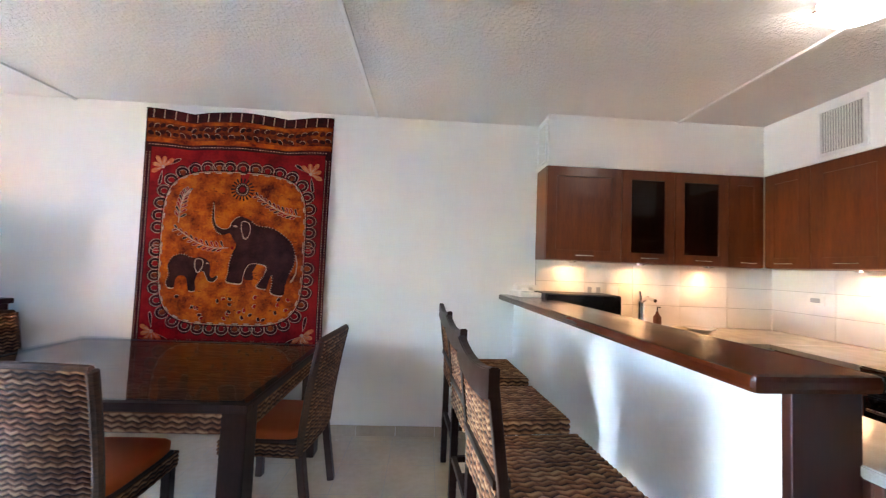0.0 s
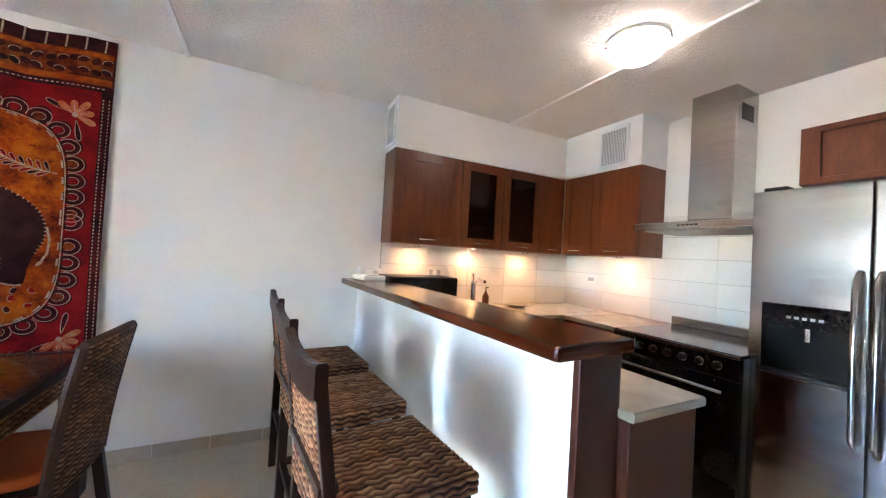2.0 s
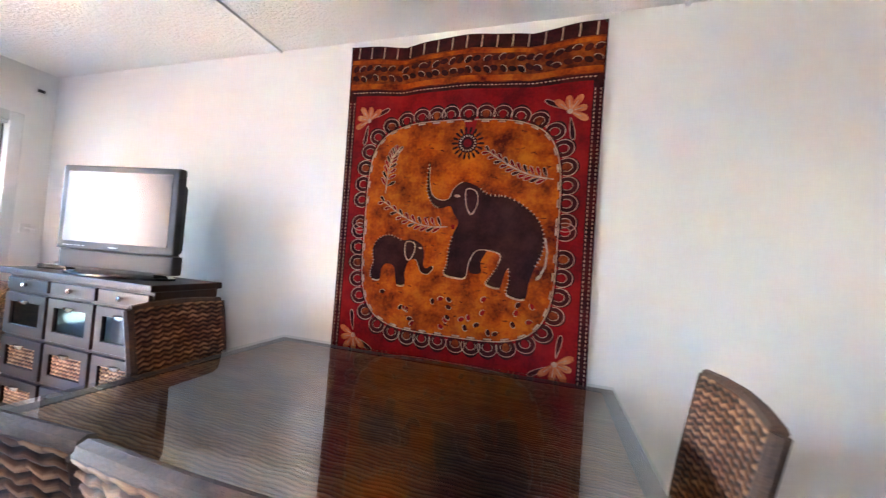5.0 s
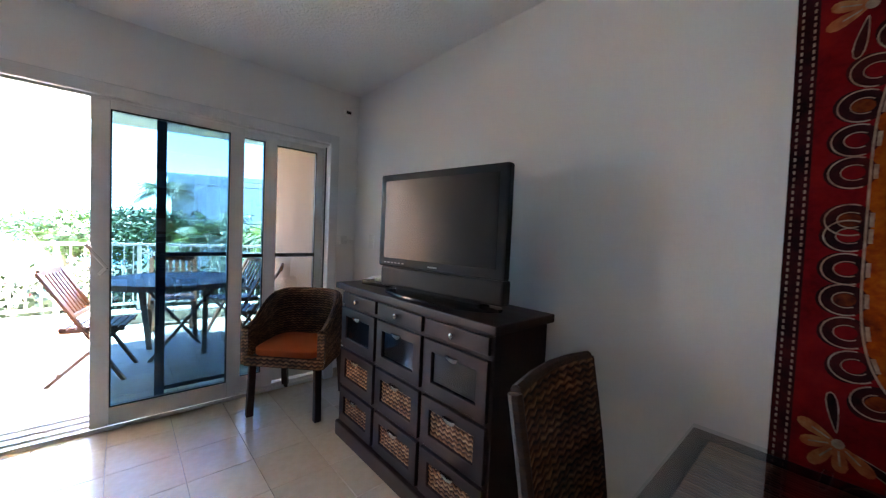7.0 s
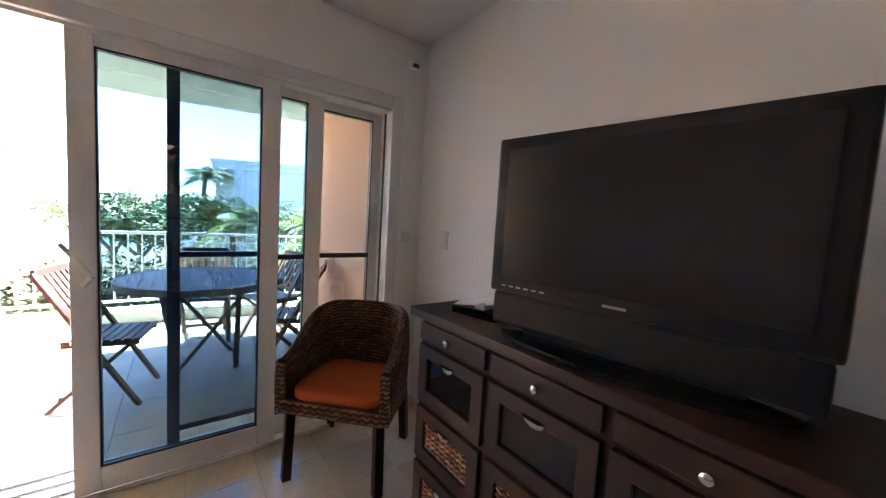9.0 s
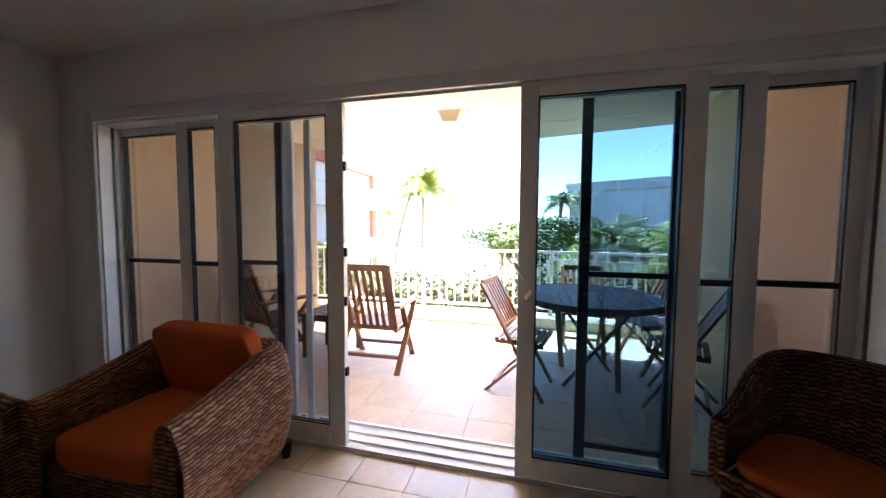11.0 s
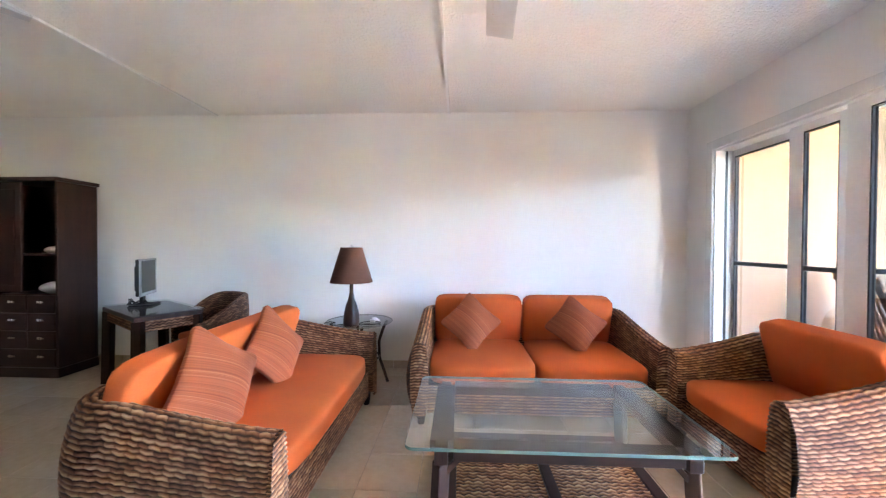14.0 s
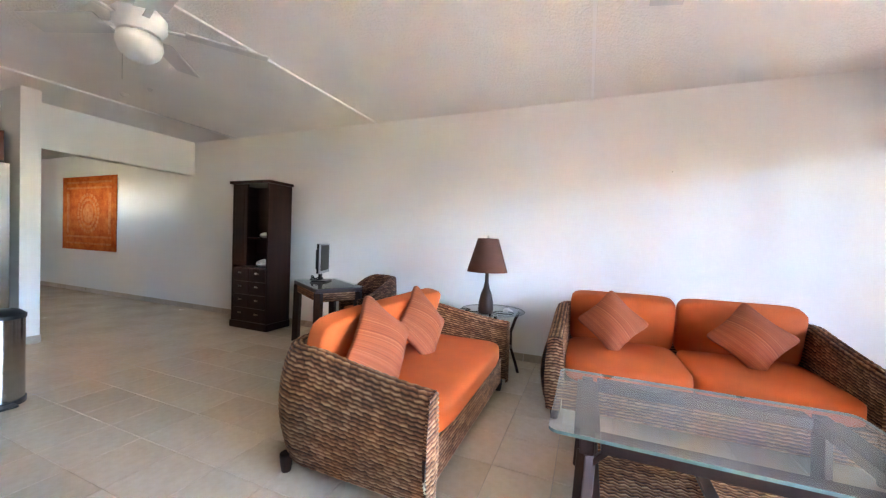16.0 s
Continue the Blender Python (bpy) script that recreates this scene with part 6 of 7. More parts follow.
def figure(name, outline, lift):
    """One flat dyed shape with a smooth outline."""
    bm = bmesh.new()
    vs = [bm.verts.new((hung(x, z)[0], -lift, hung(x, z)[1])) for x, z in outline]
    for tri in tessellate_polygon([[Vector((x, z, 0)) for x, z in outline]]):
        bm.faces.new([vs[k] for k in tri])
    return part(name, bm, bk_dark, hang, "dark maroon elephant figure")


def flat_lines(name, polys, lift, label=""):
    bm = bmesh.new()
    for poly in polys:
        bm.faces.new([bm.verts.new((hung(x, z)[0], -lift, hung(x, z)[1])) for x, z in poly])
    return stuff(part(name, bm, bk_pale, hang, label))


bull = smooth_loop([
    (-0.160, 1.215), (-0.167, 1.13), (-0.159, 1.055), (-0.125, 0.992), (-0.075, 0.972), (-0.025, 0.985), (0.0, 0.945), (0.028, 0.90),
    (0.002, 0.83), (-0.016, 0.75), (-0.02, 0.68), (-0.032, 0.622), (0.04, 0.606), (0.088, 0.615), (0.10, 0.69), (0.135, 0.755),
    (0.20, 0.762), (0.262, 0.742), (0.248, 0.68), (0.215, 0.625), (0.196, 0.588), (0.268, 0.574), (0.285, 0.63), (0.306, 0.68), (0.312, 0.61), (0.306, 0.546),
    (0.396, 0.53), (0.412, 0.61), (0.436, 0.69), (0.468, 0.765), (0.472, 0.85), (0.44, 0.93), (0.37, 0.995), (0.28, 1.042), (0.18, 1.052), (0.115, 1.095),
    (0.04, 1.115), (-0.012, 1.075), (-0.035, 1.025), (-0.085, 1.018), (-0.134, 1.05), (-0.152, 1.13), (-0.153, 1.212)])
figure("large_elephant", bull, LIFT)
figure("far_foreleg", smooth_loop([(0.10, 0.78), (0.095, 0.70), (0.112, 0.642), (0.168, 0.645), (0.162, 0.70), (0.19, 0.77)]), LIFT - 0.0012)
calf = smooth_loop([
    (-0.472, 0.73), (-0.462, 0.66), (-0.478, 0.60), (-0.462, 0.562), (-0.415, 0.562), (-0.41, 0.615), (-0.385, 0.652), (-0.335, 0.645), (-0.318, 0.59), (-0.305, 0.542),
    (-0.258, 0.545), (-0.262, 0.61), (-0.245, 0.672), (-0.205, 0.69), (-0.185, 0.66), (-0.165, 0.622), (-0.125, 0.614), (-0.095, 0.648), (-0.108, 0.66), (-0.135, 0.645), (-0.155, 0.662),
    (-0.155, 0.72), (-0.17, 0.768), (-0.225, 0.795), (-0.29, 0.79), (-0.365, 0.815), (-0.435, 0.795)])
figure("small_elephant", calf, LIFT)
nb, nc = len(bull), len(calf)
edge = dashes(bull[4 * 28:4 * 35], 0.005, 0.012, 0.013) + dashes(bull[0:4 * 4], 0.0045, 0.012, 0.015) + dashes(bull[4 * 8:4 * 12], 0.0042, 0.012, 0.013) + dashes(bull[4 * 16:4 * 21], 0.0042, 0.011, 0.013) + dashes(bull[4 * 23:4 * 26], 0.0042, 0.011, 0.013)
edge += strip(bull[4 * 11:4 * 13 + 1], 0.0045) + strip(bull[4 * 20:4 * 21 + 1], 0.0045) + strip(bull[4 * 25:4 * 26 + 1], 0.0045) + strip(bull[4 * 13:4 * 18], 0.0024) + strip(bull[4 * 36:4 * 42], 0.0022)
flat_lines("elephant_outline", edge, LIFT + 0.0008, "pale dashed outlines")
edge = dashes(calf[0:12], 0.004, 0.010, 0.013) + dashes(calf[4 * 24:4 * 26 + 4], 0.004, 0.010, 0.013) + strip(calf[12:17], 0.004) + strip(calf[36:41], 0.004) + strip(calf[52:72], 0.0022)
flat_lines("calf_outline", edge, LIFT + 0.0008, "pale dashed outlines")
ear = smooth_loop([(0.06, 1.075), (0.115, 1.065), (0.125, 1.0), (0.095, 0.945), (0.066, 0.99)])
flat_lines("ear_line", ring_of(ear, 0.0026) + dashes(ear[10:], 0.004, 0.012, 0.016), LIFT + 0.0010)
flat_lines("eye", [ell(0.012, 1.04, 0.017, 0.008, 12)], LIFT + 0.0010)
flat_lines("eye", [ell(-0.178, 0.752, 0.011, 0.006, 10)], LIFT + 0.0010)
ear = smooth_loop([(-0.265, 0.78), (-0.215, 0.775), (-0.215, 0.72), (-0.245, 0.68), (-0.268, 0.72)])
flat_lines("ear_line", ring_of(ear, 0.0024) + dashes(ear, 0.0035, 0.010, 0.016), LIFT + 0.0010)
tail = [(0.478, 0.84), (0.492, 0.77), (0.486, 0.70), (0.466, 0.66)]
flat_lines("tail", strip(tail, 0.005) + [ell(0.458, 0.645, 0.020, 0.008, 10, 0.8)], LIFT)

# sun, branches, fallen petals
SX, SZ = 0.048, 1.322
for i in range(18):
    a = 2 * math.pi * i / 18
    applied("sun_ray", [tear(SX + 0.045 * math.cos(a), SZ + 0.045 * math.sin(a), 0.045, 0.010, a, 8)], bk_dark, 0.006)
applied("sun_disc", [ell(SX, SZ, 0.052, 0.052, 22)], bk_maroon, 0.0068)
stuff(applied("sun_dots", [ell(SX + 0.040 * math.cos(a), SZ + 0.040 * math.sin(a), 0.006, 0.004, 8, a) for a in (2 * math.pi * i / 18 for i in range(18))], bk_pale, 0.0076))
applied("sun_core", [ell(SX, SZ, 0.022, 0.022, 14)], bk_red, 0.008)
for x0, z0, x1, z1, bend in ((0.50, 1.135, 0.17, 1.275, -0.03), (-0.03, 0.875, -0.42, 1.0, -0.05), (-0.42, 1.05, -0.36, 1.29, 0.05)):
    stem = [(x0 + (x1 - x0) * i / 10 - bend * math.sin(math.pi * i / 10) * (z1 - z0), z0 + (z1 - z0) * i / 10 + bend * math.sin(math.pi * i / 10)) for i in range(11)]
    applied("branch_stem", strip(stem, 0.0032), bk_pale, 0.0062)
    a0 = math.atan2(z1 - z0, x1 - x0)
    for i in range(1, 11):
        for s2 in (-1, 1):
            leaf = tear(stem[i][0], stem[i][1], 0.062 - 0.002 * i, 0.0125, a0 + s2 * (0.85 - 0.03 * i))
            applied("branch_leaf", [leaf], bk_red if (i + s2) % 3 else bk_maroon, 0.0050, "dark red dyed leaf")
            applied("branch_leaf_line", ring_of(leaf, 0.0014), bk_pale, 0.0056)
for i in range(26):
    x, z = random.uniform(-0.42, 0.44), random.uniform(0.34, 0.52)
    blossom = ell(x, z, 0.017, 0.012, 10, random.uniform(0, 3))
    applied("blossom", [blossom], bk_maroon if i % 2 else bk_red, 0.005)
    applied("blossom_line", strip(blossom[:7], 0.0018), bk_pale, 0.0056)
specks = []
for i in range(110):
    x, z = random.uniform(-0.48, 0.48), random.uniform(0.33, 1.40)
    specks += strip([(x, z), (x + random.uniform(0.012, 0.03), z + random.uniform(-0.008, 0.008))], 0.003)
stuff(applied("batik_specks", specks, bk_band, 0.0035, "small dark flecks in the dye"))
for x in (-HW + 0.01, 0.0, HW - 0.01):
    part("nail", rod(bmesh.new(), (x, -0.016, HH - 0.008), (x, 0.004, HH - 0.008), 0.006, None, 8), black_plastic, hang, "dark nail in the top hem")

# second hanging in the hall
OX0, OX1, OZ0, OZ1 = 5.35, 7.10, 0.755, 2.065
hang2 = thing("hall_hanging", pose((OX0 + OX1) / 2, S + 0.01, OZ0), "orange printed cloth hanging on the hall wall", "tapestry")
h_or = batik_mat("hall_cloth", (0.38, 0.06, 0.012), (0.52, 0.11, 0.022), (0.60, 0.17, 0.04), 6)
h_pale = batik_mat("hall_cloth_pale", (0.44, 0.10, 0.03), (0.54, 0.17, 0.06), (0.58, 0.23, 0.10), 12)
ow, oh = (OX1 - OX0) / 2, OZ1 - OZ0
part("cloth", boxed((-ow, 0, 0), (ow, 0.008, oh), 0.002), h_or, hang2)
for z in (0.10, 0.22, oh - 0.22, oh - 0.12):
    part("printed_band", boxed((-ow + 0.15, 0.008, z), (ow - 0.15, 0.011, z + 0.035)), h_pale, hang2)
for s in (-1, 1):
    part("printed_band", boxed((s * (ow - 0.2) - 0.04, 0.008, 0.3), (s * (ow - 0.2) + 0.04, 0.011, oh - 0.3)), h_pale, hang2)
fig = bmesh.new()
rod(fig, (0, 0.007, oh / 2), (0, 0.011, oh / 2), 0.17, seg=32)
for i in range(26):
    a = 2 * math.pi * i / 26
    for r, q in ((0.24, 0.026), (0.33, 0.034)):
        x, z = r * math.cos(a), oh / 2 + r * math.sin(a)
        rod(fig, (x, 0.007, z), (x, 0.011, z), q, seg=12)
part("printed_medallion", fig, h_pale, hang2)

# unseen hall window, added to brighten the hall; its tint dims the daylight
g = thing("window_1", pose(6.0, 0.20, 1.35), "unseen hall window added to let in daylight", "window", kind="structure")
for a, b2 in (((-0.2, 0.0), (-0.165, 0.65)), ((0.165, 0.0), (0.2, 0.65)), ((-0.165, 0.0), (0.165, 0.035)), ((-0.165, 0.615), (0.165, 0.65))):
    part("window_frame", boxed((a[0], -0.02, a[1]), (b2[0], 0.02, b2[1]), 0.003), frame_white, g)
sheet("pane", facing(boxed((-0.165, -0.002, 0.035), (0.165, 0.002, 0.615)), (0, -1, 0)), hall_glass, g, "tinted glass pane")


# ---- balcony furniture ----
def lounge_chair(m, mat, label):
    """A reclining teak armchair; local y points forward."""
    g = thing("balcony_armchair", m, label, "chair", "teak armchairs on the balcony")
    for s in (-1, 1):
        part("back_post", bar(bmesh.new(), (s * 0.235, -0.16, 0.34), (s * 0.235, -0.38, 0.99), 0.022, 0.045, 0.004, (1, 0, 0)), mat, g)
        part("front_leg", bar(bmesh.new(), (s * 0.275, -0.12, 0.60), (s * 0.275, 0.22, 0.0), 0.024, 0.05, 0.004, (1, 0, 0)), mat, g)
        part("rear_leg", bar(bmesh.new(), (s * 0.30, 0.20, 0.58), (s * 0.30, -0.34, 0.0), 0.024, 0.05, 0.004, (1, 0, 0)), mat, g)
        part("armrest", boxed((s * 0.30 - 0.035, -0.32, 0.60), (s * 0.30 + 0.035, 0.26, 0.625), 0.008), mat, g)
        part("seat_rail", boxed((s * 0.245 - 0.012, -0.2, 0.345), (s * 0.245 + 0.012, 0.28, 0.385), 0.004), mat, g)
    for y, z in ((-0.26, 0.13), (0.15, 0.13)):
        part("stretcher", boxed((-0.29, y - 0.02, z), (0.29, y + 0.02, z + 0.03), 0.003), mat, g)
    for i in range(7):
        x = -0.195 + i * 0.065
        part("back_slat", bar(bmesh.new(), (x, -0.182, 0.39), (x, -0.367, 0.95), 0.012, 0.036, 0.003, (1, 0, 0)), mat, g)
    part("top_rail", bar(bmesh.new(), (-0.25, -0.375, 0.965), (0.25, -0.375, 0.965), 0.06, 0.024, 0.006, (0, 1, 0)), mat, g)
    part("lower_rail", bar(bmesh.new(), (-0.24, -0.175, 0.385), (0.24, -0.175, 0.385), 0.05, 0.022, 0.004, (0, 1, 0)), mat, g)
    for i in range(9):
        y = -0.16 + i * 0.053
        part("seat_slat", boxed((-0.235, y - 0.020, 0.386), (0.235, y + 0.020, 0.402), 0.003), mat, g)
    return g


lg = lounge_chair(pose(-5.66, 0.13, -0.012, 0, 0, 92), teak, "reddish slatted teak armchair facing the sea")
copy_thing(lg, pose(-5.55, -0.98, -0.012, 0, 0, 70))
g = thing("balcony_side_table", pose(-5.72, -0.42, -0.012), "low slatted teak side table between the armchairs", "table")
for i in range(7):
    part("slat", boxed((-0.24, -0.225 + i * 0.066, 0.44), (0.24, -0.17 + i * 0.066, 0.46), 0.003), teak, g)
for s in (-1, 1):
    part("apron", boxed((s * 0.20 - 0.012, -0.22, 0.385), (s * 0.20 + 0.012, 0.22, 0.44), 0.003), teak, g)
    for s2 in (-1, 1):
        part("leg", boxed((s * 0.20 - 0.022, s2 * 0.19 - 0.022, 0), (s * 0.20 + 0.022, s2 * 0.19 + 0.022, 0.44), 0.004), teak, g)

g = thing("balcony_table", pose(-5.72, 2.07, -0.012), "round weathered slatted teak table on crossed legs", "table")
R = 0.56
n = 15
for i in range(n):
    y0, y1 = -R + 2 * R * i / n + 0.003, -R + 2 * R * (i + 1) / n - 0.003
    w0, w1 = math.sqrt(max(R * R - y0 * y0, 0.004)), math.sqrt(max(R * R - y1 * y1, 0.004))
    sl = bmesh.new()
    lo = [sl.verts.new(p) for p in ((-w0, y0, 0.725), (w0, y0, 0.725), (w1, y1, 0.725), (-w1, y1, 0.725))]
    hi = [sl.verts.new((v.co.x, v.co.y, 0.748)) for v in lo]
    sl.faces.new(lo), sl.faces.new(hi)
    for k in range(4):
        sl.faces.new((lo[k], lo[(k + 1) % 4], hi[(k + 1) % 4], hi[k]))
    part("slat", sl, teak_grey, g)
rim = bmesh.new()
lathe(rim, [(R - 0.02, 0.70), (R + 0.022, 0.70), (R + 0.022, 0.75), (R + 0.004, 0.752), (R - 0.0, 0.74)], 44)
part("rim", rim, teak_grey, g, "", True)
for a in (45, 135, 225, 315):
    c, s = math.cos(radians(a)), math.sin(radians(a))
    part("leg", bar(bmesh.new(), (c * 0.40, s * 0.40, 0.70), (-c * 0.02 + s * 0.30, -s * 0.02 - c * 0.30, 0.0), 0.045, 0.028, 0.004), teak_grey, g)
part("cross_rail", boxed((-0.40, -0.02, 0.68), (0.40, 0.02, 0.72), 0.003), teak_grey, g)


def folding_chair(m, mat):
    g = thing("folding_chair", m, "slatted teak folding chair drawn up to the round table", "chair", "folding chairs round the balcony table")
    for s in (-1, 1):
        part("long_leg", bar(bmesh.new(), (s * 0.205, -0.29, 0.88), (s * 0.205, 0.21, 0.0), 0.022, 0.042, 0.004, (1, 0, 0)), mat, g)
        part("short_leg", bar(bmesh.new(), (s * 0.18, 0.17, 0.43), (s * 0.18, -0.26, 0.0), 0.022, 0.038, 0.004, (1, 0, 0)), mat, g)
        part("seat_rail", boxed((s * 0.18 - 0.011, -0.18, 0.41), (s * 0.18 + 0.011, 0.20, 0.44), 0.003), mat, g)
    for i in range(8):
        y = -0.16 + i * 0.05
        part("seat_slat", boxed((-0.195, y - 0.02, 0.441), (0.195, y + 0.02, 0.456), 0.003), mat, g)
    for i in range(6):
        x = -0.15 + i * 0.06
        part("back_slat", bar(bmesh.new(), (x, -0.105, 0.54), (x, -0.28, 0.86), 0.011, 0.034, 0.003, (1, 0, 0)), mat, g)
    part("top_rail", bar(bmesh.new(), (-0.20, -0.288, 0.875), (0.20, -0.288, 0.875), 0.055, 0.022, 0.006, (0, 1, 0)), mat, g)
    part("lower_rail", bar(bmesh.new(), (-0.20, -0.105, 0.54), (0.20, -0.105, 0.54), 0.04, 0.02, 0.004, (0, 1, 0)), mat, g)
    part("stretcher", boxed((-0.20, -0.19, 0.08), (0.20, -0.165, 0.11), 0.003), mat, g)
    return g


fc = folding_chair(pose(-5.40, 1.52, -0.012, 0, 0, -12), teak)
copy_thing(fc, pose(-5.42, 2.66, -0.012, 0, 0, 160))
copy_thing(fc, pose(-6.42, 2.10, -0.012, 0, 0, -95))
copy_thing(fc, pose(-6.15, 2.66, -0.012, 0, 0, 200))

# ---- garden, buildings and sea ----
GZ = -1.7
whole("ground", boxed((-34, -60, GZ - 0.5), (-4.5, 60, GZ)), sand, "pale sandy garden ground with patchy grass", "ground", kind="structure")
sea = bmesh.new()
vs = [sea.verts.new(p) for p in ((-33.9, -3500, GZ - 0.8), (-33.9, 3500, GZ - 0.8), (-4500, 3500, GZ - 0.8), (-4500, -3500, GZ - 0.8))]
sea.faces.new(vs)
whole("water", sea, sea_mat, "pale turquoise sea reaching the horizon", "sea", kind="structure")
back = bmesh.new()
vs = [back.verts.new(p) for p in ((60, -3500, GZ - 0.6), (60, 3500, GZ - 0.6), (-34, 3500, GZ - 0.6), (-34, -3500, GZ - 0.6))]
back.faces.new(vs)
whole("ground", back, sand, "sandy ground round the building", "ground", kind="structure")


def building(name, m, L, D, top, red, label):
    """Local x along the facade that faces local -y."""
    g = thing(name, m, label, "building")
    h = top - GZ
    part("wall", boxed((0, 0.25, 0), (L, D, h), 0.02), building_white, g)
    part("roof", boxed((-0.1, 0.15, h), (L + 0.1, D, h + 0.25), 0.02), building_red if red else building_white, g)
    if red:
        part("pier", boxed((L - 0.6, 0.0, 0), (L, 0.25, h), 0.02), building_red, g, "terracotta red end pier")
        part("fascia", boxed((0, 0.0, h - 0.6), (L - 0.6, 0.25, h), 0.02), building_red, g, "terracotta red roof fascia")
        for z in (1.2, 4.0):
            part("balcony_front", boxed((0.2, -0.15, z), (L - 0.6, 0.24, z + 1.05), 0.02), building_white, g)
            part("ledge", boxed((0.1, -0.22, z + 1.05), (L - 0.5, 0.24, z + 1.2), 0.01), building_white, g)
    else:
        part("parapet", boxed((-0.15, 0.1, h + 0.25), (L + 0.15, 0.4, h + 0.45), 0.02), building_white, g)
        part("roof_tank", boxed((L * 0.55, 1.0, h + 0.25), (L * 0.55 + 0.8, 1.8, h + 0.8), 0.04), dark_frame, g)
    return g


building("apartment_building", pose(-11.5, -7.75, GZ, 0, 0, 180), 11.2, 8, 4.9, True, "white apartment building with terracotta red pier and fascia")
building("neighbouring_building", pose(-21.5, 3.2, GZ, 0, 0, 62), 12, 6, 3.1, False, "low plain white building behind the trees")


def leaf_cloud(bm, centre, radius, count, size, rng, squash=0.8):
    for _ in range(count):
        d = Vector((rng.gauss(0, 1), rng.gauss(0, 1), rng.gauss(0, 1))).normalized()
        r = radius * rng.uniform(0.55, 1.05) * (0.85 + 0.3 * noise.noise(d * 2 + Vector(centre)))
        p = Vector(centre) + Vector((d.x * r, d.y * r, d.z * r * squash))
        a = Vector((rng.gauss(0, 1), rng.gauss(0, 1), rng.gauss(0, 0.6))).normalized() * size * rng.uniform(0.6, 1.3)
        b2 = a.cross(d).normalized() * size * 0.42
        q = [bm.verts.new(p + o) for o in (-a, b2, a, -b2)]
        bm.faces.new(q)


def palm(x, y, crown_z, lean, r, fronds, mat, label, seed=1, drop=1.0, base=GZ):
    rng = random.Random(seed)
    g = thing("palm_tree", pose(x, y, base), label, "palm tree", "palms")
    h = crown_z - base
    tr = bmesh.new()
    pts = [(lean[0] * (i / 8) ** 1.7, lean[1] * (i / 8) ** 1.7, h * i / 8) for i in range(9)]
    for i in range(8):
        rod(tr, pts[i], pts[i + 1], 0.15 - 0.008 * i, 0.143 - 0.008 * i, 10)
    if h > 1:
        part("trunk", tr, bark, g, "slender ringed grey palm trunk", True)
    else:
        tr.free()
    bm = bmesh.new()
    top = Vector(pts[-1])
    for k in range(fronds):
        az = 2 * math.pi * k / fronds + rng.uniform(-0.25, 0.25)
        up = rng.uniform(-0.25, 1.15)
        L = r * rng.uniform(0.8, 1.1)
        wind = Vector((0.04, 0.15, 0)) * L
        prev = top.copy()
        d = Vector((math.cos(az) * math.cos(up), math.sin(az) * math.cos(up), math.sin(up)))
        n = 14
        for i in range(1, n + 1):
            u = i / n
            p = top + d * L * u + wind * u * u + Vector((0, 0, -drop * 0.55 * L * u * u))
            ax = (p - prev).normalized()
            side = ax.cross(Vector((0, 0, 1))).normalized()
            w = 0.26 * r * math.sin(math.pi * min(1, 0.12 + u * 0.9)) ** 0.7
            for s in (-1, 1):
                for j in (0.0, 0.5):
                    o = prev.lerp(p, j)
                    tip = o + side * s * w + ax * w * 0.55 + Vector((0, 0, -0.8 * w * rng.uniform(0.5, 1.4)))
                    q = [bm.verts.new(v2) for v2 in (o, o + ax * 0.024 * r, tip)]
                    bm.faces.new(q)
            for o in (Vector((0, 0, 0.012)), side * 0.012):
                q = [bm.verts.new(v2) for v2 in (prev - o, prev + o, p + o, p - o)]
                bm.faces.new(q)
            prev = p
    part("crown", bm, mat, g, "wind-blown green feather fronds")
    return g


def far(yaw, dist, cx=-2.4, cy=1.6):
    return cx - dist * math.sin(radians(yaw)), cy + dist * math.cos(radians(yaw))


x, y = far(107.6, 21)
palm(x, y, 3.9, (0.15, 0.1), 2.7, 52, palm_leaf, "tall coconut palm bending in the wind by the sea", 2)
x, y = far(112.2, 22)
palm(x, y, 3.5, (-0.2, 1.1), 2.0, 22, palm_dark, "leaning coconut palm beside a taller one", 4)
x, y = far(113.0, 30)
palm(x, y, 2.4, (0, 0), 1.7, 14, palm_leaf, "distant palm beside the apartment building", 6)
x, y = far(86.6, 19)
palm(x, y, 2.7, (0, 0.2), 1.35, 34, palm_dark, "distant wind-blown palm above the trees", 8)
for i, (yaw, dist, z, r) in enumerate(((78.5, 10.5, 1.0, 1.6), (82.0, 11.5, 0.9, 1.5), (74.0, 9.0, 0.75, 1.5), (70.5, 8.5, 0.9, 1.5), (117.5, 8.2, 0.15, 1.0), (122.0, 9.0, 0.5, 1.2))):
    x, y = far(yaw, dist)
    palm(x, y, z, (0, 0), r, 15, palm_leaf if i % 2 else palm_dark, "low feathery garden palm below the balcony", 20 + i, 0.9)


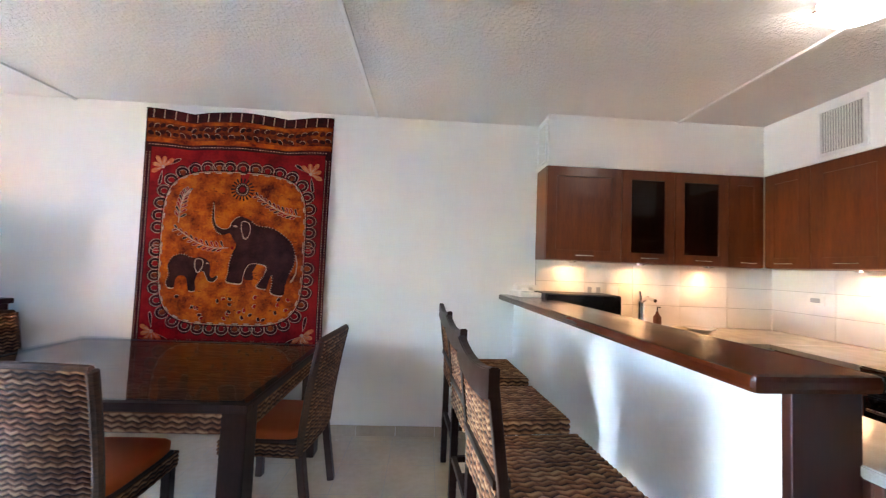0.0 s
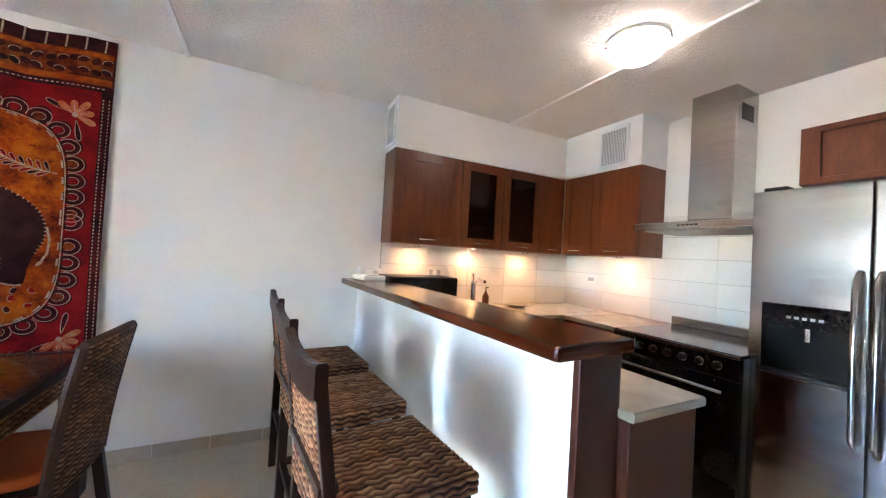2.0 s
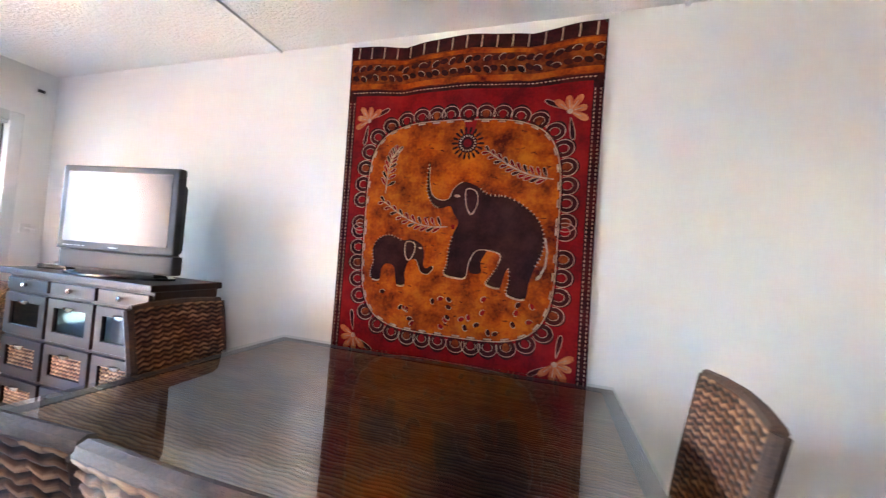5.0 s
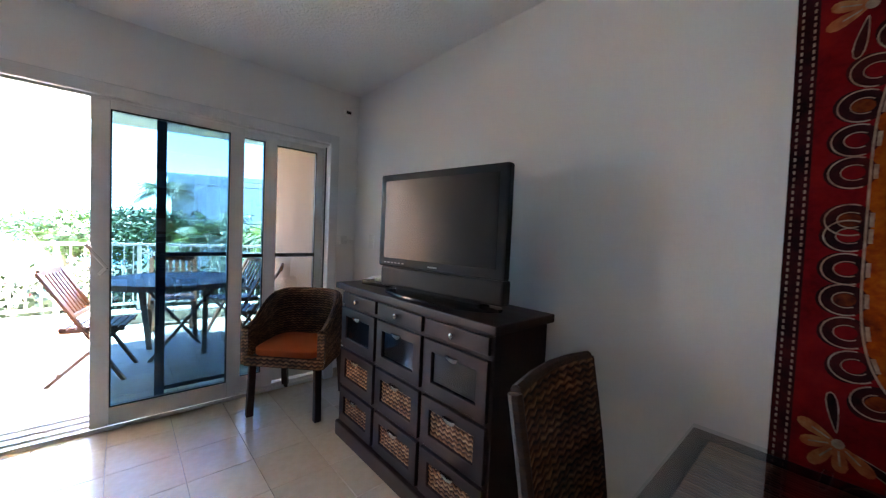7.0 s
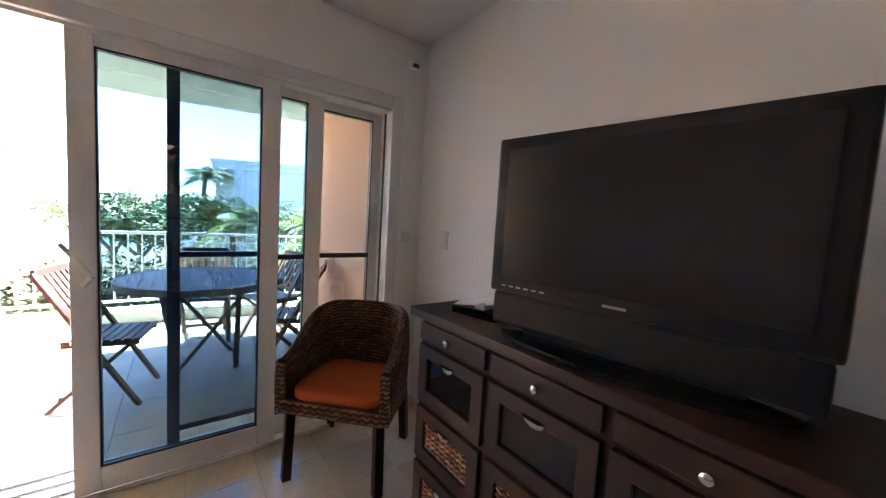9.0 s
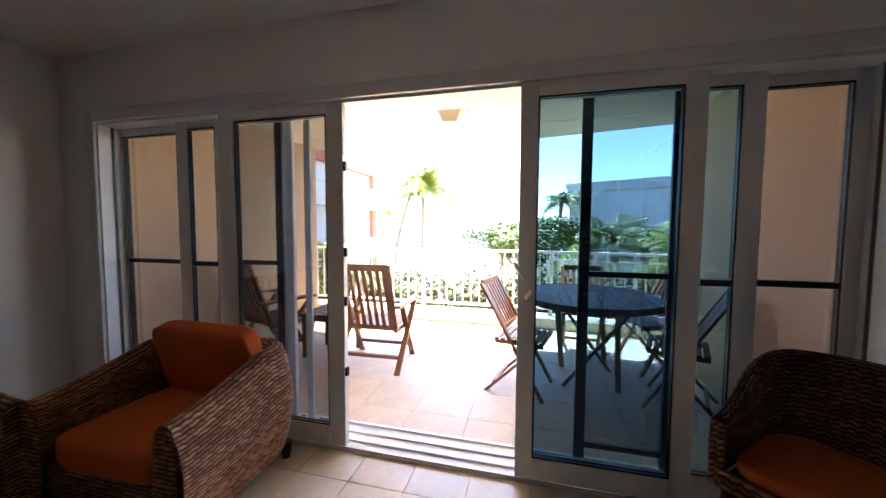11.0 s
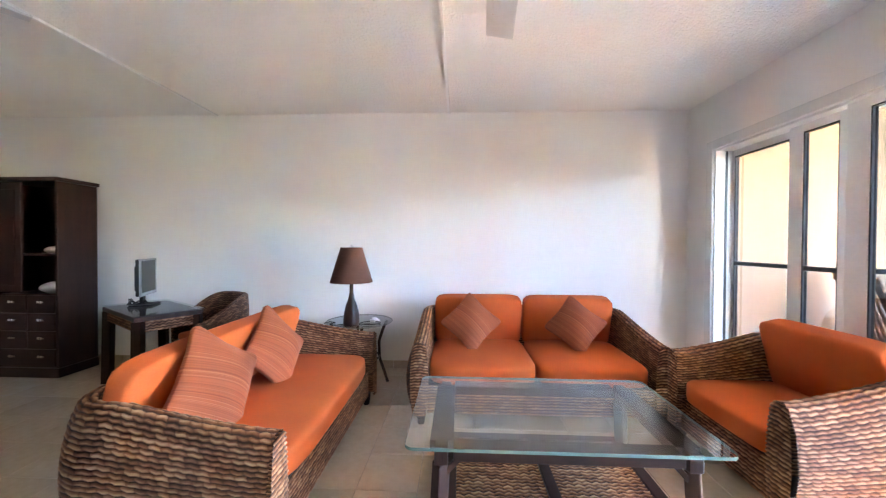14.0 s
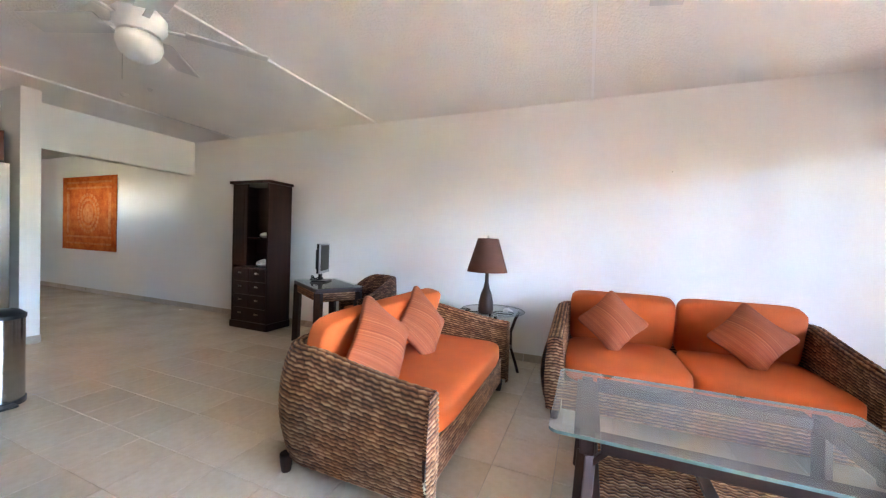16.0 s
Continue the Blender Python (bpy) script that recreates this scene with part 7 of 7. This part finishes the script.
def tree(x, y, base, top, radius, seed, label):
    rng = random.Random(seed)
    g = thing("tree", pose(x, y, 0), label, "tree", "garden trees")
    tr = bmesh.new()
    rod(tr, (0, 0, base), (0.1, 0.05, (base + top) / 2), 0.12, 0.08, 10)
    for k in range(4):
        a = k * 1.6
        rod(tr, (0.1, 0.05, (base + top) / 2 - 0.1), (0.6 * radius * math.cos(a), 0.6 * radius * math.sin(a), top - radius * 0.6), 0.05, 0.02, 8)
    part("trunk", tr, bark, g)
    bm = bmesh.new()
    for k in range(7):
        a, rr = rng.uniform(0, 6.28), rng.uniform(0.0, 0.75) * radius
        leaf_cloud(bm, (rr * math.cos(a), rr * math.sin(a), top - radius * rng.uniform(0.45, 1.0)), radius * rng.uniform(0.4, 0.6), 620, 0.075, rng)
    part("crown", bm, leaf_dark, g, "dense dark green crown")


for i, (yaw, dist, top, r) in enumerate(((95.0, 12.5, 1.85, 1.2), (92.5, 12.0, 1.65, 1.3), (89.0, 13.0, 2.05, 1.4), (85.5, 14.0, 1.95, 1.4))):
    x, y = far(yaw, dist)
    tree(x, y, GZ, top, r, 40 + i, "leafy green garden tree beyond the railing")
hd = bmesh.new()
rng = random.Random(9)
y = -7.5
while y < 5.5:
    leaf_cloud(hd, (-10.4 + rng.uniform(-0.3, 0.3), y, GZ + 1.25), 0.98, 1250, 0.085, rng, 1.0 + rng.uniform(-0.12, 0.12))
    y += 0.72
tagged(whole("hedge", hd, leaf_green, "dense garden hedge below the balcony", "hedge"), kind="stuff")
fl = bmesh.new()
for _ in range(130):
    leaf_cloud(fl, (-9.75 + rng.uniform(-0.25, 0.1), rng.uniform(-6, 2.0), GZ + rng.uniform(1.0, 2.1)), 0.05, 4, 0.035, rng)
tagged(whole("hedge_flowers", fl, flower, "red flowers scattered over the hedge", "flowers"), kind="stuff")
g = thing("beach_fence", pose(-24, -16, GZ), "white post-and-rail fence along the beach", "fence")
for i in range(34):
    part("post", boxed((-0.05, i * 0.8 - 0.05, 0), (0.05, i * 0.8 + 0.05, 1.45)), rail_white, g)
for z in (0.75, 1.35):
    part("rail", boxed((-0.03, -0.05, z), (0.03, 26.5, z + 0.07)), rail_white, g)

# ---- tiles of the balcony and of the room, last ----
P = 0.40
bt = mesh_of(boxed((0.001, 0.001, -0.012), (P - 0.001, P - 0.001, 0), 0.001), "tile", balcony_tile)
bf = bpy.data.objects["balcony_floor"]
nx, ny = 7, 12
for i in range(nx):
    for j in range(ny):
        o = new("tile", bt)
        o.parent, o.location = bf, (-4.56 - (i + 1) * P + 0.16, -1.42 + j * P - 0.2, 0)
PT = 0.3026
ft = mesh_of(boxed((0.0015, 0.0015, -0.008), (PT - 0.0015, PT - 0.0015, 0), 0.0015), "tile", floor_tile_mat)
rest = bmesh.new()
count = 0
for i in range(-1, 42):
    for j in range(-14, 3):
        x, y = -4.045 + i * PT, 2.505 + j * PT
        if x < W - 0.3 or x > 8.1 or y < S - 0.28 or y > N - 0.05:
            continue
        if x < 1.4 and (y < 2.2 or x < -1.7) and count < 300:
            o = new("tile", ft)
            o.parent, o.location = floor, (x, y, 0)
            count += 1
        else:
            vs = [rest.verts.new(p) for p in ((x + 0.0015, y + 0.0015, 0), (x + PT - 0.0015, y + 0.0015, 0), (x + PT - 0.0015, y + PT - 0.0015, 0), (x + 0.0015, y + PT - 0.0015, 0))]
            rest.faces.new(vs)
tagged(part("far_tiles", rest, floor_tile_mat, floor), kind="stuff")
